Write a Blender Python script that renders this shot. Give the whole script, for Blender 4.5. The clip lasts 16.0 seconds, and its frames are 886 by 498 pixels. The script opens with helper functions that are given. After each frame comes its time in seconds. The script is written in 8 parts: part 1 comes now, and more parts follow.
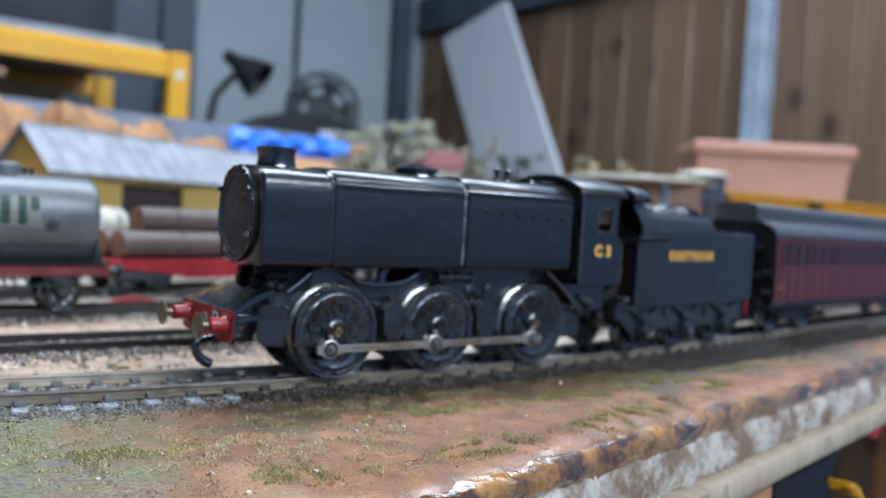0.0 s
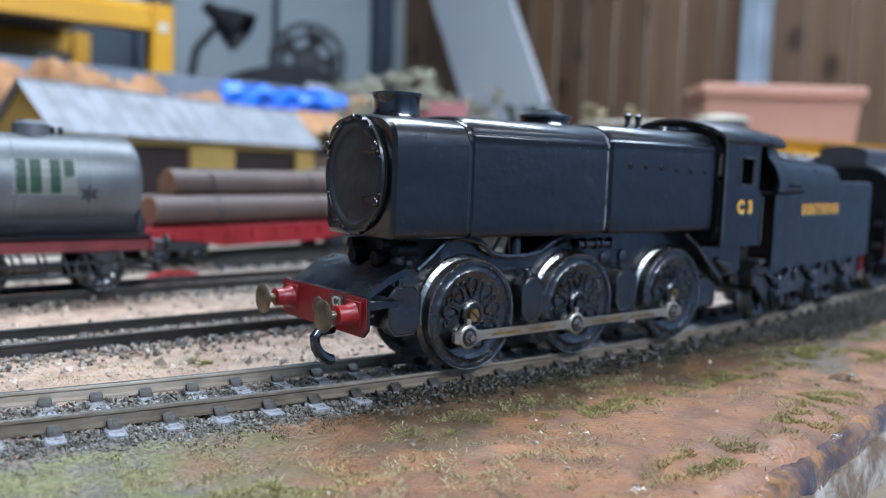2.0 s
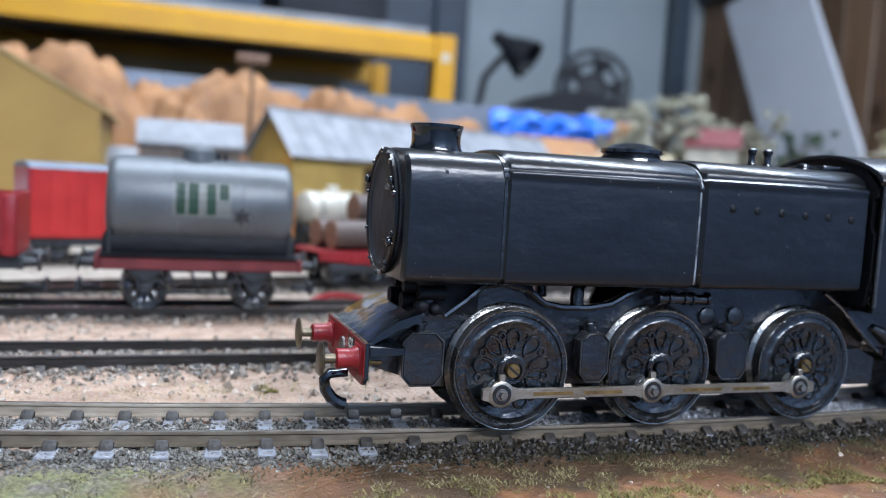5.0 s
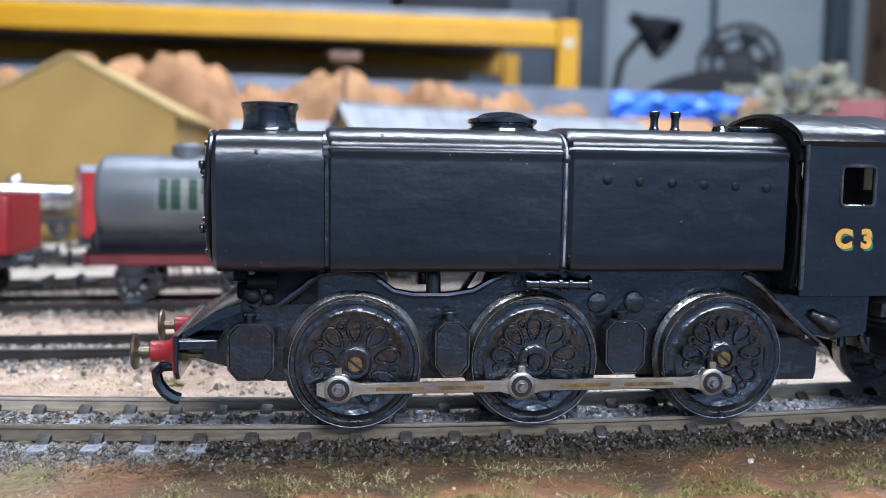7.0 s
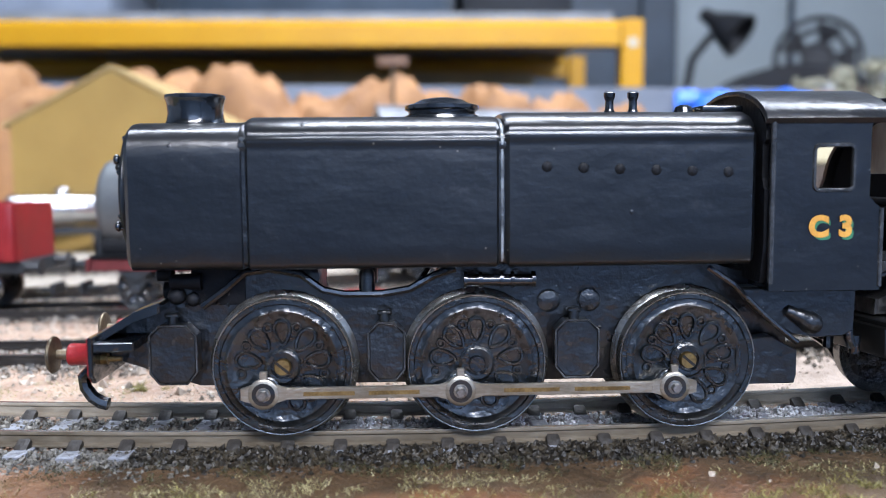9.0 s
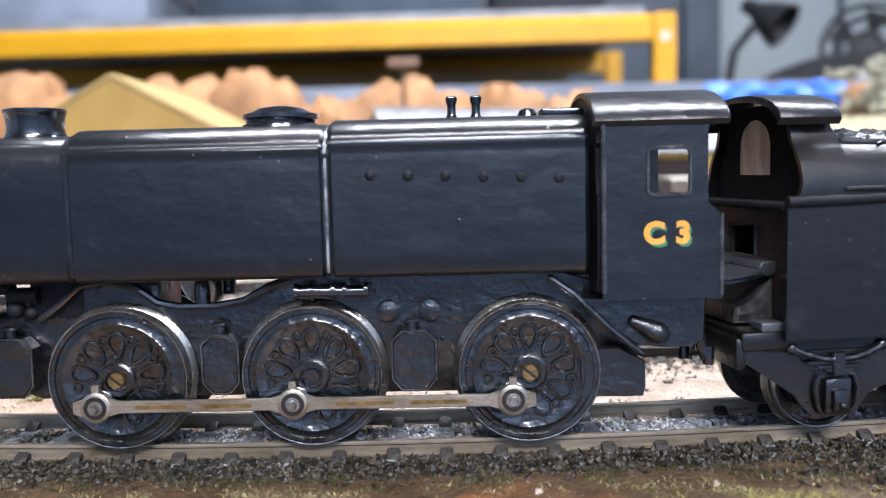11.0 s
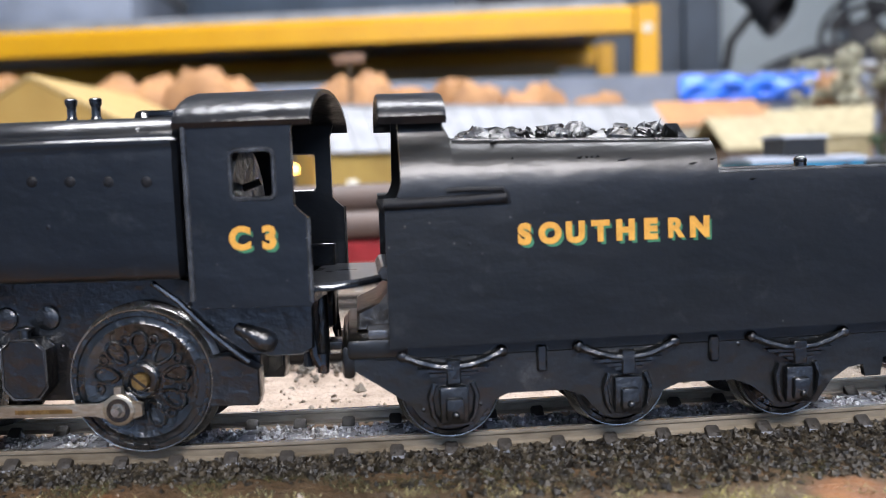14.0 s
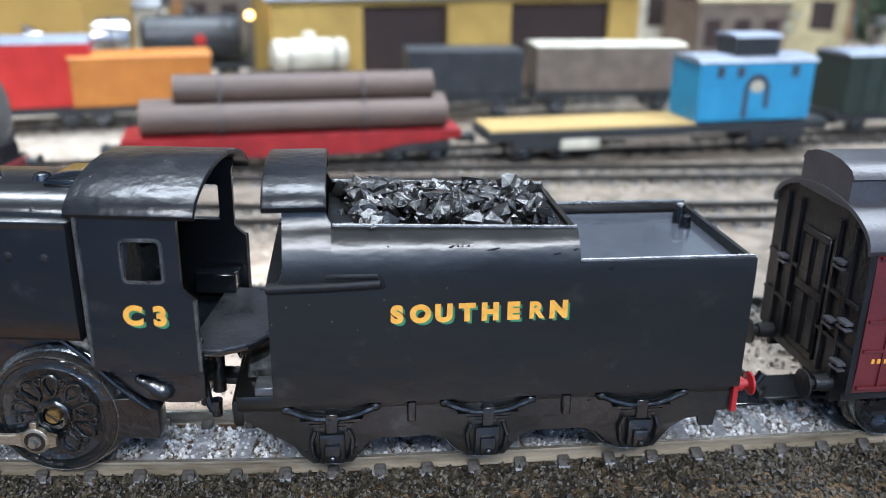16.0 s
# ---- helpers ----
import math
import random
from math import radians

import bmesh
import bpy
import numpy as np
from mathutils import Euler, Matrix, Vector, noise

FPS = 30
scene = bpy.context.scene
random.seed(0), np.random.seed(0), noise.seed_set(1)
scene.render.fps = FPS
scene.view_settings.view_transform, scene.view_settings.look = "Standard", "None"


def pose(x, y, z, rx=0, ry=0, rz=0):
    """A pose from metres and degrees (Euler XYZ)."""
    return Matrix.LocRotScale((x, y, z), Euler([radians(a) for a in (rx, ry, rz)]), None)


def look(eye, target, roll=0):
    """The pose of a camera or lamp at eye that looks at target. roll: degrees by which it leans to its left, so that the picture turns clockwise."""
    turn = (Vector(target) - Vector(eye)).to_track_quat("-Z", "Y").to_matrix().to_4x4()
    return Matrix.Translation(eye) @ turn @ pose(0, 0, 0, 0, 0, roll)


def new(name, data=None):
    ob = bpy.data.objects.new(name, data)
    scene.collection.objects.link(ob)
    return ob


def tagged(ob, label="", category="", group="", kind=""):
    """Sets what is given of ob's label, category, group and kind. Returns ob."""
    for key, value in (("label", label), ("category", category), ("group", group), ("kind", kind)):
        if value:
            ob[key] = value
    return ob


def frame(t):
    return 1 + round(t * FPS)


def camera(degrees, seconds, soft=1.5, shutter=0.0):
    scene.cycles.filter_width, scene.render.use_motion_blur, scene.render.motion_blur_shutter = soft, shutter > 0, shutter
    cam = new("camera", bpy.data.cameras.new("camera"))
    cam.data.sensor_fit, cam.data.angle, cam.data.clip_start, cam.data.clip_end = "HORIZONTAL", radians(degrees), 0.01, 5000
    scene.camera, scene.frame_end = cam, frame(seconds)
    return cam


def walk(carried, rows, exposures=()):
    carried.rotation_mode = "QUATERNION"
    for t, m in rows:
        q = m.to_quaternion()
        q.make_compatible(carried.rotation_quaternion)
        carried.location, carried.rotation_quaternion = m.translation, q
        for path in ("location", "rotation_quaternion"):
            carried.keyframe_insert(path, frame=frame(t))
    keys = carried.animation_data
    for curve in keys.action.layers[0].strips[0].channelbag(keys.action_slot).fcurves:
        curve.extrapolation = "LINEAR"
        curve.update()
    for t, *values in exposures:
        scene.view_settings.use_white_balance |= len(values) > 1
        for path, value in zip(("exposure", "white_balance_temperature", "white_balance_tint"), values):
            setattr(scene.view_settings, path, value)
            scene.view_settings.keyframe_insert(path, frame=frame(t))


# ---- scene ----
cam = camera(54.70, 16.0, soft=0.65, shutter=0.12)
PATH = [
    (0, (-0.10584, -0.19238, 0.04069), (0.49511, 0.60585, -0.00030), 3.386),
    (0.5, (-0.11763, -0.17508, 0.05098), (0.49078, 0.61616, -0.01055), 3.152),
    (1, (-0.11585, -0.13982, 0.04018), (0.49616, 0.64683, -0.04122), 2.402),
    (1.5, (-0.11177, -0.13470, 0.03627), (0.50272, 0.64872, -0.05673), 1.788),
    (2, (-0.11258, -0.14150, 0.04008), (0.50797, 0.63686, -0.05513), 1.924),
    (2.5, (-0.11346, -0.14613, 0.04164), (0.51535, 0.62558, -0.05356), 2.360),
    (3, (-0.11361, -0.14527, 0.04325), (0.50854, 0.63240, -0.04701), 3.038),
    (3.5, (-0.10066, -0.15252, 0.04873), (0.47073, 0.66338, -0.03965), 3.717),
    (4, (-0.08565, -0.15095, 0.04684), (0.39959, 0.71887, -0.04238), 4.105),
    (4.2, (-0.08344, -0.15123, 0.04814), (0.36289, 0.73871, -0.04574), 4.056),
    (6.3, (-0.01658, -0.15319, 0.03696), (0.17545, 0.82597, -0.02906), 1.972),
    (6.5, (-0.01203, -0.15076, 0.04071), (0.16283, 0.82945, -0.05207), 1.755),
    (7, (-0.00520, -0.15426, 0.04409), (0.13218, 0.83145, -0.05335), 0.905),
    (7.5, (-0.00088, -0.15598, 0.04460), (0.10740, 0.83326, -0.05378), 0.361),
    (8, (0.00484, -0.15291, 0.04388), (0.09314, 0.83840, -0.05353), -0.135),
    (8.2, (0.00832, -0.15159, 0.04241), (0.08791, 0.84115, -0.04783), -0.157),
    (10.5, (0.04297, -0.14341, 0.04089), (0.03709, 0.85258, -0.04834), -1.354),
    (11, (0.05520, -0.14470, 0.04237), (0.03670, 0.85104, -0.04790), -1.419),
    (11.5, (0.06453, -0.14385, 0.04313), (0.03571, 0.85155, -0.04821), -1.595),
    (12, (0.07177, -0.14329, 0.04234), (0.03933, 0.85188, -0.05038), -1.681),
    (12.5, (0.07798, -0.13974, 0.04104), (0.04245, 0.85539, -0.05082), -1.718),
    (13, (0.08513, -0.13391, 0.03922), (0.04968, 0.86116, -0.05341), -1.821),
    (13.5, (0.10197, -0.13621, 0.04108), (0.06130, 0.85846, -0.05362), -1.965),
    (14, (0.11964, -0.13855, 0.04165), (0.07193, 0.85576, -0.05359), -2.031),
    (14.5, (0.13209, -0.13806, 0.04365), (0.07680, 0.85515, -0.05867), -1.933),
    (15, (0.13888, -0.13600, 0.04335), (0.08454, 0.85171, -0.10315), -1.562),
    (15.5, (0.14237, -0.14547, 0.07116), (0.10924, 0.82166, -0.18092), -0.278),
    (16, (0.13649, -0.13843, 0.08943), (0.11160, 0.80062, -0.25347), 0.885),
]
walk(cam, [(t, look(eye, target, roll)) for t, eye, target, roll in PATH],
     exposures=[(0, -0.32, 6250, 14.5), (1.5, -0.30, 6250, 15), (3, -0.30, 6250, 15.5), (4, -0.36, 6300, 16.5), (6.5, -0.12, 6400, 18.5), (8, -0.08, 6500, 19.5), (10.5, 0.28, 6900, 21.5), (12, 0.34, 7250, 23.5), (13.5, 0.20, 7250, 23), (14, 0.04, 7400, 22), (14.5, -0.17, 7600, 20.5), (15, -0.16, 7350, 20), (15.5, -0.08, 6950, 18.5), (16, 0.14, 6650, 15)])
cam.data.dof.use_dof = True
cam.data.dof.focus_distance = 0.150
cam.data.dof.aperture_fstop = 17.0

# ---- light: a closed workshop with ceiling battens ----
world = bpy.data.worlds.new("room_air")
scene.world = world
world.use_nodes = True
world.node_tree.nodes["Background"].inputs[0].default_value = (0.75, 0.87, 1.0, 1)
world.node_tree.nodes["Background"].inputs[1].default_value = 0.05
scene.view_settings.exposure = 0.0


def area_lamp(name, x, y, z, tx, ty, tz, sx, sy, watts, colour):
    data = bpy.data.lights.new(name, "AREA")
    data.shape, data.size, data.size_y, data.energy, data.color = "RECTANGLE", sx, sy, watts, colour
    ob = new(name, data)
    ob.matrix_world = look((x, y, z), (tx, ty, tz))
    return ob


COOL = (0.84, 0.93, 1.0)
BLUER = (0.74, 0.88, 1.0)
area_lamp("panel_glow", 0.38, 0.46, 1.385, 0.38, 0.46, 0.0, 2.0, 0.40, 70, BLUER)
area_lamp("panel_glow", 0.35, -1.58, 1.385, 0.35, -1.58, 0.0, 1.6, 0.50, 106, COOL)

# ---- small tools ----
MM = 0.001
ZR = -1.0          # rail top in mm
ZT = -0.6          # datum of the train


def mat(name, col, rough=0.5, metal=0.0, col2=None, big=60.0, fine=900.0, bump=0.15, stretch=(1, 1, 1),
        coat=0.0, mix=0.5, island=0.0, trans=0.0, emit=0.0, lumps=0.0, dust=0.0, crough=0.12, wear=0.0, spec=0.5):
    m = bpy.data.materials.new(name)
    m.use_nodes = True
    nt = m.node_tree
    b = nt.nodes["Principled BSDF"]
    tc = nt.nodes.new("ShaderNodeTexCoord")
    mp = nt.nodes.new("ShaderNodeMapping")
    mp.inputs["Scale"].default_value = stretch
    nt.links.new(tc.outputs["Object"], mp.inputs["Vector"])
    n1 = nt.nodes.new("ShaderNodeTexNoise")
    n1.inputs["Scale"].default_value, n1.inputs["Detail"].default_value = big, 6
    n2 = nt.nodes.new("ShaderNodeTexNoise")
    n2.inputs["Scale"].default_value, n2.inputs["Detail"].default_value = fine, 4
    nt.links.new(mp.outputs[0], n1.inputs["Vector"])
    nt.links.new(mp.outputs[0], n2.inputs["Vector"])
    c2 = col2 or tuple(c * 0.6 for c in col)
    mx = nt.nodes.new("ShaderNodeMix")
    mx.data_type = "RGBA"
    rp = nt.nodes.new("ShaderNodeMapRange")
    rp.inputs["From Min"].default_value, rp.inputs["From Max"].default_value = 0.5 - mix * 0.35, 0.5 + mix * 0.35
    ad = nt.nodes.new("ShaderNodeMath")
    ad.operation = "MULTIPLY_ADD"
    nt.links.new(n2.outputs["Fac"], ad.inputs[0])
    ad.inputs[1].default_value = 0.45
    sb = nt.nodes.new("ShaderNodeMath")
    sb.operation = "MULTIPLY_ADD"
    nt.links.new(n1.outputs["Fac"], sb.inputs[0])
    sb.inputs[1].default_value, sb.inputs[2].default_value = 0.9, -0.18
    nt.links.new(sb.outputs[0], ad.inputs[2])
    nt.links.new(ad.outputs[0], rp.inputs["Value"])
    mx.inputs[6].default_value, mx.inputs[7].default_value = (*c2, 1), (*col, 1)
    nt.links.new(rp.outputs[0], mx.inputs[0])
    out = mx.outputs[2]
    if island:
        ge = nt.nodes.new("ShaderNodeNewGeometry")
        hs = nt.nodes.new("ShaderNodeHueSaturation")
        mr = nt.nodes.new("ShaderNodeMapRange")
        mr.inputs["To Min"].default_value, mr.inputs["To Max"].default_value = 1 - island, 1 + island
        nt.links.new(ge.outputs["Random Per Island"], mr.inputs["Value"])
        nt.links.new(mr.outputs[0], hs.inputs["Value"])
        nt.links.new(out, hs.inputs["Color"])
        out = hs.outputs[0]
    nt.links.new(out, b.inputs["Base Color"])
    rr = nt.nodes.new("ShaderNodeMapRange")
    rr.inputs["To Min"].default_value, rr.inputs["To Max"].default_value = max(0.03, rough - 0.12), min(1, rough + 0.12)
    nt.links.new(n1.outputs["Fac"], rr.inputs["Value"])
    nt.links.new(rr.outputs[0], b.inputs["Roughness"])
    b.inputs["Metallic"].default_value = metal
    b.inputs["Specular IOR Level"].default_value = spec
    b.inputs["Coat Weight"].default_value = coat
    b.inputs["Coat Roughness"].default_value = crough
    b.inputs["Transmission Weight"].default_value = trans
    if emit:
        b.inputs["Emission Color"].default_value = (*col, 1)
        b.inputs["Emission Strength"].default_value = emit
    if bump:
        bp = nt.nodes.new("ShaderNodeBump")
        bp.inputs["Strength"].default_value = bump
        bp.inputs["Distance"].default_value = 0.0006
        nt.links.new(n2.outputs["Fac"], bp.inputs["Height"])
        nrm = bp.outputs[0]
        if lumps:
            vo = nt.nodes.new("ShaderNodeTexVoronoi")
            vo.inputs["Scale"].default_value = 150.0
            nt.links.new(tc.outputs["Object"], vo.inputs["Vector"])
            sp = nt.nodes.new("ShaderNodeMapRange")
            for k, v in zip(("From Min", "From Max", "To Min", "To Max"), (0.01, 0.055, 0.8, 0.0)):
                sp.inputs[k].default_value = v
            nt.links.new(vo.outputs["Distance"], sp.inputs["Value"])
            br = nt.nodes.new("ShaderNodeTexNoise")
            br.inputs["Scale"].default_value, br.inputs["Detail"].default_value = 170.0, 4
            wv = nt.nodes.new("ShaderNodeMapping")
            wv.inputs["Scale"].default_value = (0.7, 1, 1)
            nt.links.new(tc.outputs["Object"], wv.inputs["Vector"])
            nt.links.new(wv.outputs[0], br.inputs["Vector"])
            sm = nt.nodes.new("ShaderNodeMath")
            sm.operation = "MULTIPLY_ADD"
            nt.links.new(br.outputs["Fac"], sm.inputs[0])
            sm.inputs[1].default_value = 2.4
            nt.links.new(sp.outputs[0], sm.inputs[2])
            b2 = nt.nodes.new("ShaderNodeBump")
            b2.inputs["Strength"].default_value, b2.inputs["Distance"].default_value = lumps, 0.00035
            nt.links.new(sm.outputs[0], b2.inputs["Height"])
            nt.links.new(nrm, b2.inputs["Normal"])
            nrm = b2.outputs[0]
        nt.links.new(nrm, b.inputs["Normal"])
        nt.links.new(nrm, b.inputs["Coat Normal"])
    if dust:
        v2 = nt.nodes.new("ShaderNodeTexVoronoi")
        v2.inputs["Scale"].default_value = 420.0
        nt.links.new(tc.outputs["Object"], v2.inputs["Vector"])
        s2 = nt.nodes.new("ShaderNodeMapRange")
        for k, v in zip(("From Min", "From Max", "To Min", "To Max"), (0.03, 0.09, dust, 0.0)):
            s2.inputs[k].default_value = v
        nt.links.new(v2.outputs["Distance"], s2.inputs["Value"])
        gate = nt.nodes.new("ShaderNodeMapRange")
        gate.inputs["From Min"].default_value, gate.inputs["From Max"].default_value = 0.54, 0.62
        nt.links.new(n1.outputs["Fac"], gate.inputs["Value"])
        mu = nt.nodes.new("ShaderNodeMath")
        mu.operation = "MULTIPLY"
        nt.links.new(s2.outputs[0], mu.inputs[0])
        nt.links.new(gate.outputs[0], mu.inputs[1])
        dm = nt.nodes.new("ShaderNodeMix")
        dm.data_type = "RGBA"
        nt.links.new(mu.outputs[0], dm.inputs[0])
        nt.links.new(out, dm.inputs[6])
        dm.inputs[7].default_value = (0.24, 0.22, 0.19, 1)
        nt.links.new(dm.outputs[2], b.inputs["Base Color"])
    if wear:
        nw = nt.nodes.new("ShaderNodeTexNoise")
        nw.inputs["Scale"].default_value, nw.inputs["Detail"].default_value, nw.inputs["Roughness"].default_value = 130.0, 8, 0.72
        nt.links.new(tc.outputs["Object"], nw.inputs["Vector"])
        wm = nt.nodes.new("ShaderNodeMapRange")
        for k, v in zip(("From Min", "From Max", "To Min", "To Max"), (0.58, 0.70, 0.0, wear)):
            wm.inputs[k].default_value = v
        nt.links.new(nw.outputs["Fac"], wm.inputs["Value"])
        wx = nt.nodes.new("ShaderNodeMix")
        wx.data_type = "RGBA"
        was = b.inputs["Base Color"].links[0].from_socket
        nt.links.new(wm.outputs[0], wx.inputs[0])
        nt.links.new(was, wx.inputs[6])
        wx.inputs[7].default_value = (0.115, 0.120, 0.125, 1)
        nt.links.new(wx.outputs[2], b.inputs["Base Color"])
    return m


# ---- materials ----
M_BLACK = mat("satin_black_paint", (0.0044, 0.0058, 0.0080), 0.32, col2=(0.0020, 0.0027, 0.0038), big=70, fine=330, bump=0.14, stretch=(0.3, 1, 1), mix=0.9, coat=0.55, lumps=0.36, dust=0.6, crough=0.24, wear=0.10, spec=0.38)
M_GLOSS = mat("gloss_black_paint", (0.0055, 0.0075, 0.0105), 0.2, col2=(0.003, 0.004, 0.0056), big=160, fine=420, bump=0.12, coat=1.0, lumps=0.4, dust=0.2, crough=0.06, wear=0.06)
M_WHEEL = mat("black_wheel_paint", (0.0042, 0.0068, 0.0086), 0.28, col2=(0.0020, 0.0032, 0.0042), big=180, fine=520, bump=0.6, lumps=1.0, dust=0.5, coat=0.9, crough=0.05, wear=0.12)
M_MATTBLACK = mat("matt_black_plate", (0.007, 0.008, 0.0105), 0.6, col2=(0.004, 0.0046, 0.006), big=120, fine=420, bump=0.3, lumps=0.6, dust=0.5)
# greyed base: dust plus a hazy room reflection put into the colour
M_DOOR = mat("dusty_hazed_black_door", (0.028, 0.033, 0.042), 0.6, col2=(0.011, 0.013, 0.018), big=120, fine=420, bump=0.3, lumps=0.5, dust=0.4, coat=0.1, wear=0.2)
# base lifted to bluish grey: pale dust plus a painted-in reflection
M_TANKTOP = mat("dusty_tank_top_painted_sheen", (0.085, 0.094, 0.115), 0.20, col2=(0.030, 0.033, 0.042), big=45, fine=420, bump=0.04, mix=0.8, coat=1.0, crough=0.06)
M_ROOFPAINT = mat("scuffed_black_roof", (0.007, 0.0085, 0.0115), 0.34, col2=(0.0035, 0.0045, 0.0065), big=110, fine=520, bump=0.35, mix=0.9, coat=0.2, lumps=0.30, dust=0.9, crough=0.2, wear=0.10, spec=0.35)
M_FRAME = mat("oily_black_frame", (0.0042, 0.0058, 0.0074), 0.32, col2=(0.0022, 0.0030, 0.0040), big=200, fine=600, bump=0.45, coat=0.7, lumps=0.9, dust=0.6, crough=0.06, wear=0.08)
M_TENDER = mat("tender_black_paint", (0.0060, 0.0062, 0.0058), 0.34, col2=(0.0032, 0.0034, 0.0033), big=60, fine=330, bump=0.14, stretch=(0.35, 1, 1), mix=0.8, coat=0.3, lumps=0.32, dust=0.35, crough=0.22, wear=0.12, spec=0.42)
M_FRAMESIDE = mat("stained_black_frame_side", (0.0070, 0.0080, 0.0080), 0.34, col2=(0.0030, 0.0036, 0.0038), big=120, fine=420, bump=0.35, mix=0.9, coat=0.4, lumps=0.55, dust=0.5, crough=0.15, wear=0.28)
M_SOOT = mat("sooty_black_interior", (0.0065, 0.0070, 0.0085), 0.85, col2=(0.003, 0.0035, 0.0045), big=120, fine=420, bump=0.3, lumps=0.4, spec=0.15)
M_PLATE = mat("rubbed_fall_plate", (0.085, 0.090, 0.098), 0.30, 0.3, col2=(0.010, 0.012, 0.016), big=120, fine=900, bump=0.1, mix=0.8, coat=0.6)
M_BULKHEAD = mat("brown_dusty_bulkhead", (0.055, 0.034, 0.030), 0.6, col2=(0.012, 0.010, 0.010), big=130, fine=700, bump=0.2, mix=0.9, lumps=0.4, spec=0.3)
M_GRIT = mat("coal_dusted_plate", (0.10, 0.096, 0.09), 0.4, col2=(0.010, 0.010, 0.010), big=150, fine=600, bump=0.5, mix=0.5, lumps=0.8, coat=0.6)
M_MILKY = mat("milky_yellowed_glazing", (0.62, 0.56, 0.46), 0.35, col2=(0.22, 0.18, 0.14), big=170, fine=500, bump=0.1, mix=0.6, stretch=(1, 1, 0.3))
M_WORN = mat("edge_worn_black", (0.10, 0.105, 0.11), 0.24, 0.3, col2=(0.006, 0.006, 0.007), big=300, fine=1500, bump=0.1, mix=0.8, coat=0.4)
M_JOINT = mat("half_rubbed_joint", (0.40, 0.43, 0.44), 0.3, 0.3, col2=(0.020, 0.022, 0.024), big=170, fine=900, bump=0.2, mix=0.6)
M_STEEL = mat("worn_steel", (0.42, 0.41, 0.39), 0.33, 0.9, col2=(0.20, 0.19, 0.17), big=300, fine=2500, bump=0.1)
M_TYRE = mat("machined_tyre_steel", (0.40, 0.40, 0.38), 0.26, 0.9, col2=(0.10, 0.105, 0.105), big=140, fine=1500, bump=0.15, mix=0.9)
M_ROD = mat("nickel_silver", (0.46, 0.42, 0.35), 0.34, 0.85, col2=(0.26, 0.22, 0.16), big=260, fine=2600, bump=0.15, stretch=(0.3, 1, 1))
M_BRASS = mat("tarnished_brass", (0.42, 0.28, 0.11), 0.36, 0.9, col2=(0.18, 0.12, 0.05), big=400, fine=2600, bump=0.1)
M_BUFFER = mat("bronze_buffer_head", (0.25, 0.20, 0.13), 0.38, 0.8, col2=(0.12, 0.10, 0.07), big=400, fine=2600, bump=0.1)
M_RED = mat("buffer_beam_red", (0.33, 0.017, 0.019), 0.34, col2=(0.20, 0.010, 0.012), big=260, fine=1600, bump=0.18)
M_YELLOW_LETTER = mat("transfer_yellow", (0.70, 0.345, 0.055), 0.5, col2=(0.54, 0.25, 0.035), big=500, fine=2500, bump=0.05)
M_GREEN_LETTER = mat("transfer_green_shade", (0.03, 0.19, 0.09), 0.5, col2=(0.02, 0.12, 0.06), big=500, fine=2500, bump=0.05)
M_WHITE_LETTER = mat("transfer_white", (0.7, 0.68, 0.6), 0.5, big=500, fine=2500, bump=0.05)
M_COAL = mat("shiny_coal", (0.012, 0.0125, 0.014), 0.34, col2=(0.004, 0.004, 0.004), big=300, fine=900, bump=0.6, island=0.45, coat=0.6, crough=0.2, lumps=0.7)
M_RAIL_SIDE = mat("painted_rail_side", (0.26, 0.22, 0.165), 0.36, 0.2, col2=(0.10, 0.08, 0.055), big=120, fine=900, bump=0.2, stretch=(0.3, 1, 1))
# paler copy of the rail side; its colour makes up for missing light
M_RAIL_PALE = mat("lifted_pale_rail_side", (0.50, 0.44, 0.35), 0.36, 0.2, col2=(0.24, 0.20, 0.15), big=120, fine=900, bump=0.2, stretch=(0.3, 1, 1))
M_RAIL_DARK = mat("dark_rail_side", (0.035, 0.030, 0.027), 0.45, 0.1, col2=(0.02, 0.017, 0.015), big=120, fine=900, bump=0.2)
M_CHAIR = mat("oily_rail_chair", (0.040, 0.034, 0.028), 0.6, col2=(0.012, 0.010, 0.008), big=400, fine=1800, bump=0.3)
M_RAIL_TOP = mat("nickel_rail", (0.78, 0.74, 0.67), 0.24, 0.85, col2=(0.40, 0.36, 0.28), big=150, fine=1800, bump=0.12, stretch=(0.2, 1, 1))
M_SLEEPER_G = mat("weathered_grey_sleeper", (0.33, 0.35, 0.39), 0.30, col2=(0.13, 0.13, 0.135), big=260, fine=1500, bump=0.35, mix=0.8)
M_SLEEPER_D = mat("weathered_brown_sleeper", (0.26, 0.245, 0.225), 0.42, col2=(0.11, 0.10, 0.09), big=300, fine=1800, bump=0.3)
M_BALLAST_G = mat("pale_grey_ballast", (0.66, 0.68, 0.71), 0.45, col2=(0.15, 0.14, 0.13), big=400, fine=1800, bump=0.4, island=0.5)
M_BALLAST_L = mat("olive_grey_verge_gravel", (0.22, 0.21, 0.185), 0.75, col2=(0.055, 0.048, 0.037), big=400, fine=1800, bump=0.4, island=0.5)
M_BALLAST_Y = mat("warm_grey_yard_gravel", (0.33, 0.295, 0.25), 0.75, col2=(0.11, 0.09, 0.07), big=400, fine=1800, bump=0.4, island=0.45)
M_BALLAST_D = mat("dark_brown_ballast", (0.046, 0.036, 0.022), 0.5, col2=(0.011, 0.009, 0.0065), big=400, fine=1800, bump=0.4, island=0.8)
